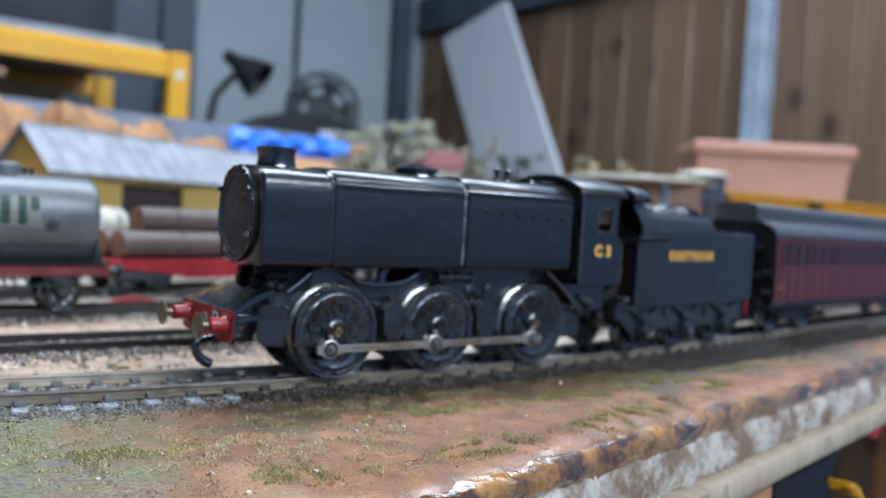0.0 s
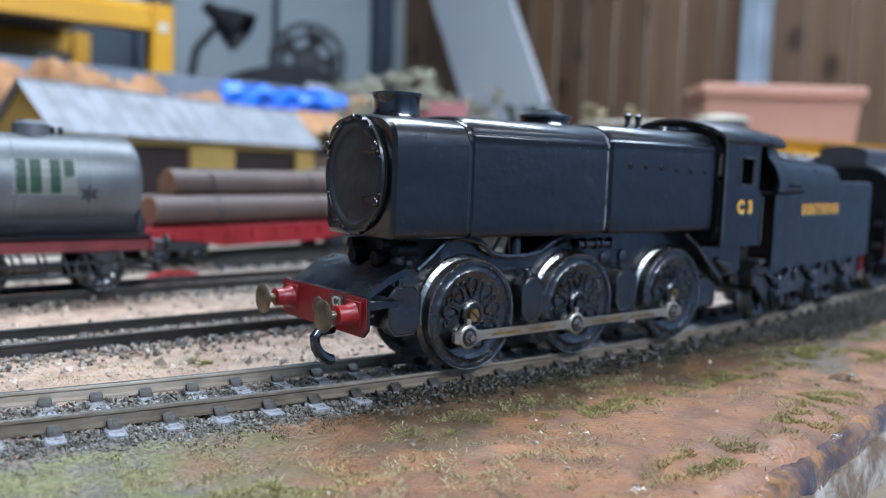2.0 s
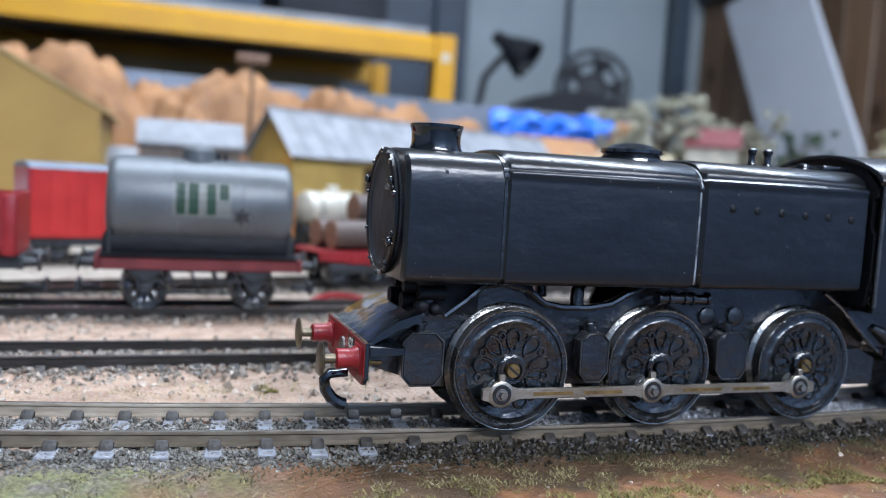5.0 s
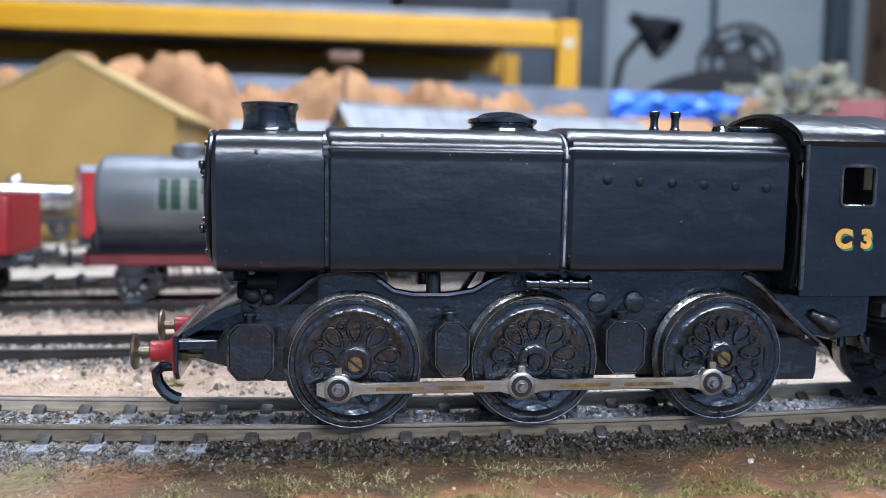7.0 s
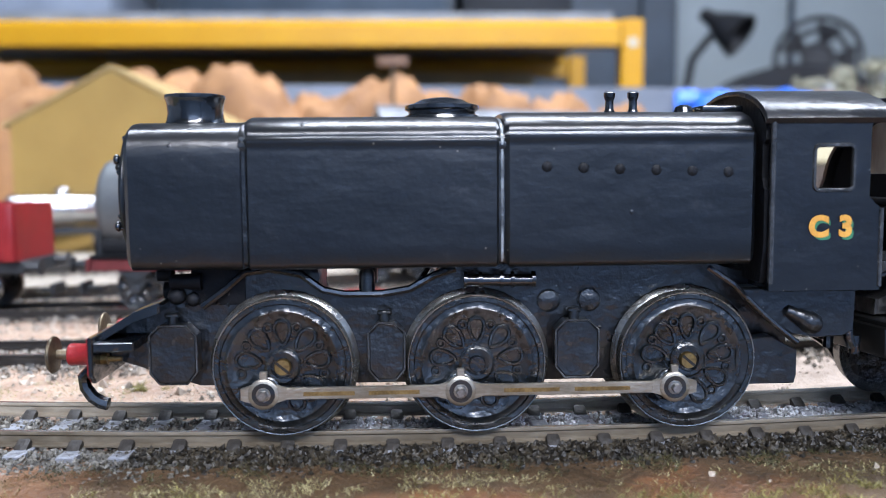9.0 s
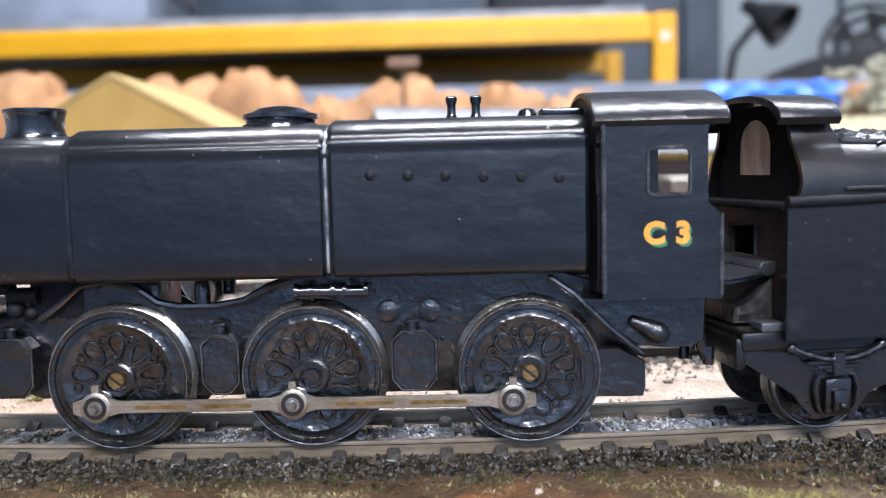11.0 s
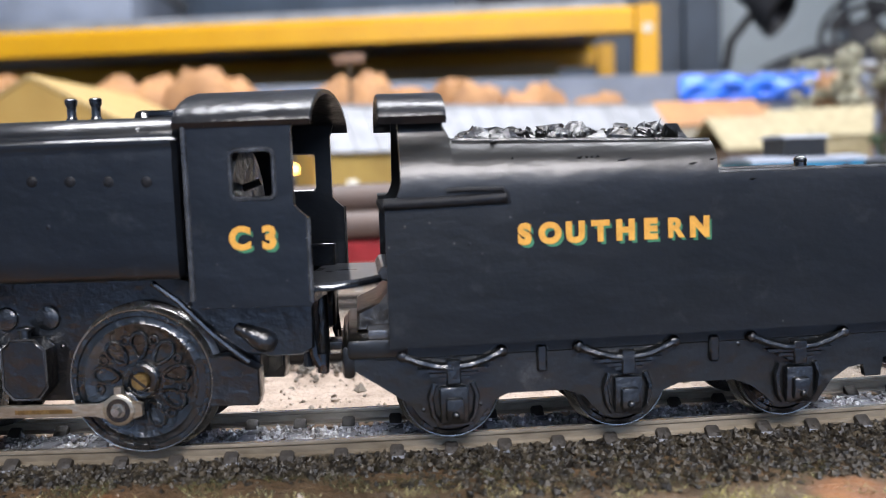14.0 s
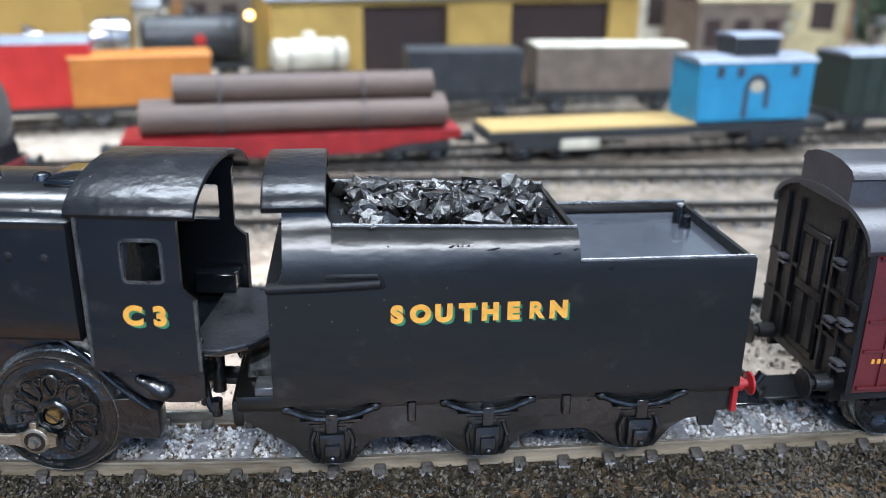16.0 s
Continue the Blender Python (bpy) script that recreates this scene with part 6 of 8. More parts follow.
# ---- coach ----
def build_coach():
    cx, cy, ch = on_track(175.0)
    t = thing("passenger_coach", cx, cy, ZT, 8.4, "maroon panelled model coach with black ends and raised centre roof", "coach")
    L, W = 232.0, 16.8
    side_prof = [(-W, 13.0), (-W - 0.3, 18), (-W - 0.3, 26), (-W, 40.5)]
    for sgn in (-1, 1):
        bm = B()
        prism(bm, [(sgn * y, z) for y, z in ((W, 13.0), (W + 0.35, 18.0), (W + 0.35, 26.0), (W, 41.0), (W - 1.0, 41.0), (W - 1.0, 13.0))], 1.2, L - 1.2, "x")
        side = part("coach_side", bm, M_MAROON, t, "maroon coach side with raised panels")
        yo = sgn * (W + 0.25)
        x = 6.0
        k = 0
        while x < L - 10:
            wide = 6.0 if k % 3 else 4.2
            bm = B()
            box(bm, x, x + wide, min(yo, yo + sgn * 0.28), max(yo, yo + sgn * 0.28), 28.6, 37.4)
            win = part("window", bm, M_WINDOW, side, "dark coach window")
            bm = B()
            for a, b, c, d in ((x - 0.5, x, 28.1, 37.9), (x + wide, x + wide + 0.5, 28.1, 37.9), (x - 0.5, x + wide + 0.5, 37.4, 37.9), (x - 0.5, x + wide + 0.5, 28.1, 28.6)):
                box(bm, a, b, min(yo, yo + sgn * 0.5), max(yo, yo + sgn * 0.5), c, d)
            part("window_frame", bm, M_MAROON, win)
            bm = B()
            box(bm, x - 0.6, x + wide + 0.6, min(yo, yo + sgn * 0.45), max(yo, yo + sgn * 0.45), 23.0, 23.5)
            box(bm, x - 0.6, x - 0.2, min(yo, yo + sgn * 0.45), max(yo, yo + sgn * 0.45), 14.0, 27.2)
            part("panel_bead", bm, M_MAROON, side)
            x += wide + 3.4
            k += 1
        bm = B()
        for z in (27.4, 21.6, 39.4, 14.2):
            box(bm, 1.6, L - 1.6, min(yo, yo + sgn * 0.5), max(yo, yo + sgn * 0.5), z - 0.25, z + 0.25)
        part("waist_rail", bm, M_MAROON, side)
        bm = B()
        for i in range(5):
            box(bm, 3.6 + i * 1.1, 4.2 + i * 1.1, min(yo + sgn * 0.1, yo + sgn * 0.2), max(yo + sgn * 0.1, yo + sgn * 0.2), 19.0, 19.9)
        part("number_bars", bm, M_YELLOW_LETTER, side, "small yellow running number shown as bars")
    roof = [(-W - 0.8, 40.6)] + [(y, z) for y, z in arc(0, 40.4, W + 0.6, 7.0, 180, 0, 18)] + [(W + 0.8, 40.6)]
    for u, nm in ((0.0, "coach_end"), (L - 1.2, "coach_end")):
        bm = B()
        prism(bm, [(-W, 12.6), (W, 12.6), (W, 41.0)] + [(y * 0.985, z - 0.2) for y, z in roof[1:-1]][::-1] + [(-W, 41.0)], u, u + 1.2, "x")
        end = part(nm, bm, M_COACH_BLACK, t, "black coach end with ribs and steps")
        d = -1 if u == 0 else 1
        xo = u if u == 0 else u + 1.2
        bm = B()
        for y in (-12.0, -7.0, 7.0, 12.0):
            box(bm, min(xo, xo + d * 0.7), max(xo, xo + d * 0.7), y - 0.45, y + 0.45, 13, 43.0)
        for z in (21.0, 29.5):
            box(bm, min(xo, xo + d * 0.6), max(xo, xo + d * 0.6), -W + 0.6, W - 0.6, z - 0.35, z + 0.35)
        part("end_rib", bm, M_COACH_BLACK, end)
        bm = B()
        box(bm, min(xo, xo + d * 0.5), max(xo, xo + d * 0.5), -5.0, 5.0, 13.5, 38.5, 0.2, 1)
        door = part("end_door", bm, M_COACH_BLACK, end, "black panelled end door")
        for y0, z0, z1 in ((-4.2, 27.5, 37.0), (0.4, 27.5, 37.0), (-4.2, 15.0, 25.5), (0.4, 15.0, 25.5)):
            bm = B()
            tube(bm, [(xo + d * 0.55, y0, z0), (xo + d * 0.55, y0 + 3.8, z0), (xo + d * 0.55, y0 + 3.8, z1), (xo + d * 0.55, y0, z1)], 0.3, 6, True)
            part("door_panel_bead", bm, M_COACH_BLACK, door)
        for y, z in ((-9.6, 36.0), (-9.6, 24.5), (-14.0, 26.0), (-14.0, 18.0), (9.6, 30.0)):
            bm = B()
            box(bm, min(xo, xo + d * 1.5), max(xo, xo + d * 1.5), y - 1.5, y + 1.5, z - 0.25, z + 0.25)
            box(bm, min(xo, xo + d * 1.5), max(xo, xo + d * 1.5), y - 1.5, y + 1.5, z - 1.35, z - 0.95)
            part("end_step", bm, M_COACH_ROOF, end, "worn end footstep")
    bm = B()
    inner = [(y * 0.97, z - 0.8) for y, z in roof]
    prism(bm, roof + inner[::-1], -0.8, L + 0.8, "x")
    part("coach_roof", bm, M_COACH_ROOF, t, "low curved grey-black roof")
    bm = B()
    cl = [(-8.4, 45.4), (-8.4, 50.6), (-8.9, 50.9), (-7.6, 52.4), (-4, 53.4), (0, 53.7)]
    cl = cl + [(-y, z) for y, z in cl[-2::-1]]
    prism(bm, cl, -0.6, L + 0.6, "x")
    part("clerestory", bm, M_COACH_ROOF, t, "raised centre roof of the coach")
    bm = B()
    box(bm, 0, L, -W + 1, W - 1, 11.0, 13.2)
    for sgn in (-1, 1):
        box(bm, 0, L, sgn * 12 - 0.6, sgn * 12 + 0.6, 9.0, 12.0)
        box(bm, 6, L - 6, min(sgn * 15.0, sgn * 17.0), max(sgn * 15.0, sgn * 17.0), 8.2, 9.0)
    part("underframe", bm, M_COACH_BLACK, t)
    for u0 in (30.0, L - 30.0):
        bm = B()
        for sgn in (-1, 1):
            prism(bm, [(u0 - 22, 10), (u0 + 22, 10), (u0 + 22, 7.0), (u0 + 8, 5.2), (u0 - 8, 5.2), (u0 - 22, 7.0)], sgn * 12.0, sgn * 13.2, "y")
            for d in (-16, 16):
                box(bm, u0 + d - 2, u0 + d + 2, min(sgn * 12.5, sgn * 14.4), max(sgn * 12.5, sgn * 14.4), 4.6, 9.0, 0.4)
                tube(bm, [(u0 + d - 5, sgn * 13.8, 9.6), (u0 + d, sgn * 13.9, 8.6), (u0 + d + 5, sgn * 13.8, 9.6)], 0.5, 6)
        bog = part("bogie", bm, M_COACH_BLACK, t)
        for d in (-16, 16):
            for sgn in (-1, 1):
                wheel(t, u0 + d, 7.0, sgn, r=7.4, driver=False)
            bm = B()
            rod(bm, (u0 + d, -7.4, 7.0), (u0 + d, 7.4, 7.0), 1.2, n=8)
            part("axle", bm, M_STEEL, t)
    for y in (-11.5, 11.5):
        bm = B()
        rod(bm, (0, y, 12.4), (-3.2, y, 12.4), 1.8, 1.5, 12)
        rod(bm, (-3.0, y, 12.4), (-5.0, y, 12.4), 0.8, n=8)
        lathe(bm, [(0.8, 4.6), (2.8, 4.9), (2.8, 5.3), (0.1, 5.5)], (0, y, 12.4), (-1, 0, 0), 18)
        part("buffer", bm, M_COACH_BLACK, t)
    bm = B()
    box(bm, -9.5, 10, -4.5, 4.5, 4.6, 5.5, 0.2, 1)
    box(bm, -10, -8.8, -5.5, 5.5, 4.2, 7.4, 0.3, 1)
    part("tension_coupling", bm, M_COACH_BLACK, t, "flat black wire coupling")
    return t


coach = build_coach()
# ---- rolling stock in the yard ----
def chassis(t, L, hw, deck, colour, wheels, r=6.2, buffers=True):
    """Solebars, headstocks, axle guards and wheels under a wagon of length L centred on the thing."""
    for sgn in (-1, 1):
        bm = B()
        box(bm, -L / 2, L / 2, min(sgn * (hw - 3.2), sgn * (hw - 1.8)), max(sgn * (hw - 3.2), sgn * (hw - 1.8)), deck - 4.0, deck - 0.2, 0.2, 1)
        part("solebar", bm, colour, t)
        for x in wheels:
            bm = B()
            prism(bm, [(x - 4.4, deck - 4), (x + 4.4, deck - 4), (x + 1.6, r - 1.2), (x - 1.6, r - 1.2)], sgn * (hw - 3.4), sgn * (hw - 2.6), "y")
            box(bm, x - 1.6, x + 1.6, min(sgn * (hw - 2.8), sgn * (hw - 1.3)), max(sgn * (hw - 2.8), sgn * (hw - 1.3)), r - 1.6, r + 1.6, 0.3, 1)
            tube(bm, [(x - 5, sgn * (hw - 2), deck - 4.2), (x, sgn * (hw - 1.8), r + 2.1), (x + 5, sgn * (hw - 2), deck - 4.2)], 0.45, 6)
            part("axle_guard", bm, M_DARKVAN, t)
            wheel(t, x, r, sgn, r=r, driver=False)
    for x in wheels:
        bm = B()
        rod(bm, (x, -7.4, r), (x, 7.4, r), 1.1, n=8)
        part("axle", bm, M_STEEL, t)
    for d in (-1, 1):
        bm = B()
        box(bm, min(d * L / 2, d * (L / 2 + 1.4)), max(d * L / 2, d * (L / 2 + 1.4)), -hw + 1, hw - 1, deck - 4.2, deck, 0.2, 1)
        part("headstock", bm, colour, t)
        bm = B()
        box(bm, min(d * L / 2, d * (L / 2 + 7)), max(d * L / 2, d * (L / 2 + 7)), -2, 2, r - 2.0, r - 0.6, 0.3, 1)
        box(bm, min(d * (L / 2 + 5.6), d * (L / 2 + 7)), max(d * (L / 2 + 5.6), d * (L / 2 + 7)), -5, 5, r - 3, r + 1, 0.3, 1)
        part("coupling", bm, M_DARKVAN, t, "black moulded coupling")
        if buffers:
            for y in (-11.5, 11.5):
                bm = B()
                rod(bm, (d * (L / 2 + 1.2), y, deck - 2), (d * (L / 2 + 5.0), y, deck - 2), 1.7, 1.2, 12)
                lathe(bm, [(0.9, L / 2 + 5.0), (2.7, L / 2 + 5.6), (2.7, L / 2 + 6.1), (0.1, L / 2 + 6.3)], (0, y, deck - 2), (d, 0, 0), 18)
                part("buffer", bm, M_DARKVAN, t)


def tank_wagon(x, y, turn):
    t = thing("tank_wagon", x, y, ZR, turn, "silver-grey model tank wagon with green marks on a dull red frame", "tank wagon")
    R, L, zc = 14.6, 57.0, 32.4
    chassis(t, 60.0, 15.0, 16.2, M_DULLRED, (-16.5, 16.5), 6.6)
    bm = B()
    pr = [(0.2, -L / 2 - 0.4), (R * 0.55, -L / 2 - 0.2), (R - 2.0, -L / 2 + 0.5), (R - 0.5, -L / 2 + 1.6), (R, -L / 2 + 3.2)]
    pr = pr + [(R, -8.5), (R + 0.12, -8.4), (R + 0.12, -7.9), (R, -7.8), (R, 11.8), (R + 0.12, 11.9), (R + 0.12, 12.4), (R, 12.5)] + [(r, -h) for r, h in pr[::-1]]
    lathe(bm, pr, (0, 0, zc), (1, 0, 0), 48)
    tank = part("tank", bm, M_SILVER, t, "silver-grey cylindrical tank")
    bm = B()
    prism(bm, [(-11.0, 17.0), (-11.6, 19.4), (-10.6, 22.4), (10.6, 22.4), (11.6, 19.4), (11.0, 17.0)], -L / 2 - 0.8, L / 2 + 0.8, "x", 0.4)
    part("cradle", bm, M_MATTBLACK, t, "black tank cradle")
    bm = B()
    box(bm, -30, 30, -14.4, 14.4, 16.2, 17.2, 0.2, 1)
    part("deck", bm, M_MATTBLACK, t)
    bm = B()
    lathe(bm, [(5.4, zc + R - 1.4), (5.2, zc + R + 2.0), (5.4, zc + R + 2.2), (5.3, zc + R + 2.9), (4.2, zc + R + 3.3), (3.6, zc + R + 3.4), (3.2, zc + R + 3.9), (0.2, zc + R + 4.0)], (-1.0, 0, 0), n=24)
    part("dome", bm, M_SILVER, t, "silver filler dome with lid")
    bm = B()
    for xx in (4.9, 7.2):
        rod(bm, (xx, -1, zc + R - 0.4), (xx, -1, zc + R + 2.2), 0.8, n=8)
    part("valve", bm, M_DARKVAN, t)
    for d in (-1, 1):
        bm = B()
        box(bm, d * 27.4 - 0.6, d * 27.4 + 0.6, -12, 12, 17, 25, 0.2, 1)
        part("end_support", bm, M_DARKVAN, t)
    # wrapped marks on the near side of the tank
    def patch(name, outline, lift, material, label=""):
        bm = B()
        up, lo = [], []
        for px, pz in outline:
            ang = math.asin(max(-0.999, min(0.999, (pz - zc) / R)))
            up.append((px, -(R + lift) * math.cos(ang), zc + (R + lift) * math.sin(ang)))
            lo.append((px, -(R + lift - 0.12) * math.cos(ang), zc + (R + lift - 0.12) * math.sin(ang)))
        loft(bm, [up, lo])
        bmesh.ops.triangulate(bm, faces=bm.faces)
        return part(name, bm, material, tank, label, smooth=False)
    for x0, x1 in ((-8.4, -1.2), (0.6, 7.4)):
        for i in range(4):
            z0 = 29.2 + i * 2.6
            patch("mark_film", [(x0 - 0.8, z0), (x1 + 0.8, z0), (x1 + 0.8, z0 + 2.6), (x0 - 0.8, z0 + 2.6)], 0.05, M_CREAM_PATCH, "yellowed transfer film")
    # the maker's mark as four plain green bars
    for x0, x1, lo in ((-8.4, -5.6, 0), (-4.6, -1.6, 0), (0.8, 3.6, 0), (4.6, 7.5, 2)):
        for i in range(lo, 4):
            z0 = 29.8 + i * 2.4
            patch("mark_bar", [(x0, z0), (x1, z0), (x1, z0 + 2.4), (x0, z0 + 2.4)], 0.14, M_BPGREEN, "plain green mark")
    star = []
    for k in range(12):
        rr = 3.0 if k % 2 == 0 else 1.6
        star.append((11.6 + rr * math.sin(k * math.pi / 6), 29.6 + rr * math.cos(k * math.pi / 6)))
    cx, cz = 11.6, 29.6
    for k in range(12):
        patch("star", [(cx, cz), star[k], star[(k + 1) % 12]], 0.12, M_DARKVAN, "six-pointed black star")
    for sgn in (-1, 1):
        bm = B()
        for xx in (-10, -3, 4, 10):
            rod(bm, (xx, sgn * 12.6, 12.0), (xx + 2.5, sgn * 12.6, 5.5), 0.4, n=6)
        rod(bm, (-12, sgn * 12.6, 5.2), (12, sgn * 12.6, 5.2), 0.45, n=6)
        rod(bm, (-14, sgn * 12.6, 8.8), (14, sgn * 12.6, 8.8), 0.35, n=6)
        part("brake_gear", bm, M_DARKVAN, t)
    return t


tank_wagon(-48.3, 137.0, 0.5)


def van(name, x, y, turn, L, hw, z0, z1, body, roof, label, category, ribs=0, arch=2.0, end=None):
    t = thing(name, x, y, ZR, turn, label, category)
    chassis(t, L, hw, z0, M_DARKVAN, (-L / 2 + 12, L / 2 - 12), 6.0, False)
    bm = B()
    box(bm, -L / 2, L / 2, -hw, hw, z0, z1, 0.3, 1)
    b = part("body", bm, body, t)
    if ribs:
        for sgn in (-1, 1):
            for i in range(ribs + 1):
                xx = -L / 2 + 0.6 + (L - 1.2) * i / ribs
                bm = B()
                box(bm, xx - 0.5, xx + 0.5, min(sgn * hw, sgn * (hw + 0.5)), max(sgn * hw, sgn * (hw + 0.5)), z0 + 0.3, z1 - 0.3)
                part("rib", bm, body, b)
    if roof:
        bm = B()
        pr = [(-hw - 0.8, z1 - 0.3)] + arc(0, z1, hw + 0.6, arch, 180, 0, 12) + [(hw + 0.8, z1 - 0.3)]
        prism(bm, pr, -L / 2 - 0.8, L / 2 + 0.8, "x", 0.2)
        part("roof", bm, roof, t)
    if end:
        for d in (-1, 1):
            bm = B()
            box(bm, min(d * L / 2, d * (L / 2 + 0.7)), max(d * L / 2, d * (L / 2 + 0.7)), -hw + 0.3, hw - 0.3, z0 + 0.3, z1 - 0.2, 0.2, 1)
            part("end_panel", bm, end, t)
    return t


def open_wagon(x, y, turn):
    t = thing("open_wagon", x, y, ZR, turn, "red ribbed open wagon beside the tank wagon", "wagon")
    L, hw, z0, z1 = 70.0, 14.5, 15.5, 33.5
    chassis(t, L, hw, z0, M_DARKVAN, (-20, 20), 6.2)
    bm = B()
    box(bm, -L / 2, L / 2, -hw, hw, z0, z0 + 1.2)
    for sgn in (-1, 1):
        box(bm, -L / 2, L / 2, min(sgn * hw, sgn * (hw - 1)), max(sgn * hw, sgn * (hw - 1)), z0, z1)
    for d in (-1, 1):
        box(bm, min(d * L / 2, d * (L / 2 - 1)), max(d * L / 2, d * (L / 2 - 1)), -hw + 1, hw - 1, z0, z1)
    b = part("body", bm, M_WAGRED, t)
    for sgn in (-1, 1):
        for i in range(11):
            xx = -L / 2 + 2 + (L - 4) * i / 10
            bm = B()
            box(bm, xx - 1.7, xx + 1.7, min(sgn * hw, sgn * (hw + 1.6)), max(sgn * hw, sgn * (hw + 1.6)), z0, z1, 0.6, 2)
            part("rib", bm, M_WAGRED, b)


open_wagon(-135.5, 137.5, 0.5)


def log_wagon(x, y, turn):
    t = thing("log_wagon", x, y, ZR, turn, "red flat wagon with sloping ends on a yard siding", "flat wagon")
    L, hw = 138.0, 13.0
    for sgn in (-1, 1):
        bm = B()
        prism(bm, [(-L / 2, 12.6), (L / 2, 12.6), (L / 2, 9.8), (L / 2 - 26, 7.6), (L / 2 - 40, 4.8), (-L / 2 + 40, 4.8), (-L / 2 + 26, 7.6), (-L / 2, 9.8)], sgn * (hw - 1.0), sgn * hw, "y")
        s_ = part("fish_belly_side", bm, M_WAGRED, t, "red deep-bellied side girder", smooth=False)
        for i in range(9):
            xx = -54 + i * 13.5
            bm = B()
            box(bm, xx - 0.8, xx + 0.8, min(sgn * hw, sgn * (hw + 0.8)), max(sgn * hw, sgn * (hw + 0.8)), 8.4, 12.4, 0.2, 1)
            part("stake_pocket", bm, M_WAGRED, s_)
    bm = B()
    box(bm, -L / 2, L / 2, -hw, hw, 12.4, 13.4, 0.2, 1)
    part("deck", bm, M_WAGRED, t)
    for u in (-50, 50):
        for d in (-9, 9):
            for sgn in (-1, 1):
                wheel(t, u + d, 5.6, sgn, r=5.6, driver=False)
        bm = B()
        for sgn in (-1, 1):
            box(bm, u - 14, u + 14, min(sgn * 10.6, sgn * 12), max(sgn * 10.6, sgn * 12), 4.0, 8.0, 0.6)
        box(bm, u - 3, u + 3, -10, 10, 6, 12)
        part("bogie", bm, M_DARKVAN, t)
    for d in (-1, 1):
        bm = B()
        box(bm, min(d * L / 2, d * (L / 2 + 9)), max(d * L / 2, d * (L / 2 + 9)), -2.5, 2.5, 5.4, 8.4, 0.4, 1)
        box(bm, min(d * (L / 2 + 6), d * (L / 2 + 9)), max(d * (L / 2 + 6), d * (L / 2 + 9)), -3.5, 3.5, 4.8, 9.0, 0.5, 1)
        part("coupling", bm, M_DARKVAN, t)
    m = t.matrix_world.copy()
    def log(x0, x1, yy, zz, r, nm_seed):
        bm = B()
        rings = []
        for i in range(13):
            u = x0 + (x1 - x0) * i / 12
            rr = r * (1 + 0.035 * noise.noise(Vector((i * 0.9, nm_seed, 0))))
            rings.append([(u, rr * math.cos(a) * (1 + 0.03 * noise.noise(Vector((a, i * 0.4, nm_seed)))), rr * math.sin(a)) for a in np.linspace(0, 2 * math.pi, 20, endpoint=False)])
        loft(bm, rings)
        o = thing("log", 0, 0, 0, 0, "thick brown bark-covered model log lying on the red wagon", "log", "log load")
        o.matrix_world = m @ pose(0, yy * MM, zz * MM)
        part("bark", bm, M_LOG, o)
        for u, d in ((x0, -1), (x1, 1)):
            bm = B()
            lathe(bm, [(r * 0.96, 0), (r * 0.94, 0.35), (0.2, 0.4)], (u, 0, 0), (d, 0, 0), 20)
            part("sawn_end", bm, M_LOGEND, o, "pale sawn end")
    log(-61, 63, -6.4, 19.8, 6.2, 1)
    log(-62, 65, 6.4, 19.8, 6.2, 5)
    log(-48, 58, 0.0, 30.6, 6.2, 9)
    for xx in (-30, 28):
        o = thing("load_chain", 0, 0, 0, 0, "thin dark binding round the log load", "chain", "load bindings")
        o.matrix_world = m @ pose(xx * MM, 0, 0)
        bm = B()
        tube(bm, [(0, -12.7, 14), (0, -12.9, 20), (0, -9.5, 26.5), (0, -5.8, 34.4), (0, 0, 37.2), (0, 5.8, 34.4), (0, 9.5, 26.5), (0, 12.9, 20), (0, 12.7, 14)], 0.35, 6)
        part("loop", bm, M_DARKVAN, o)


log_wagon(64.0, 217.0, 15.0)


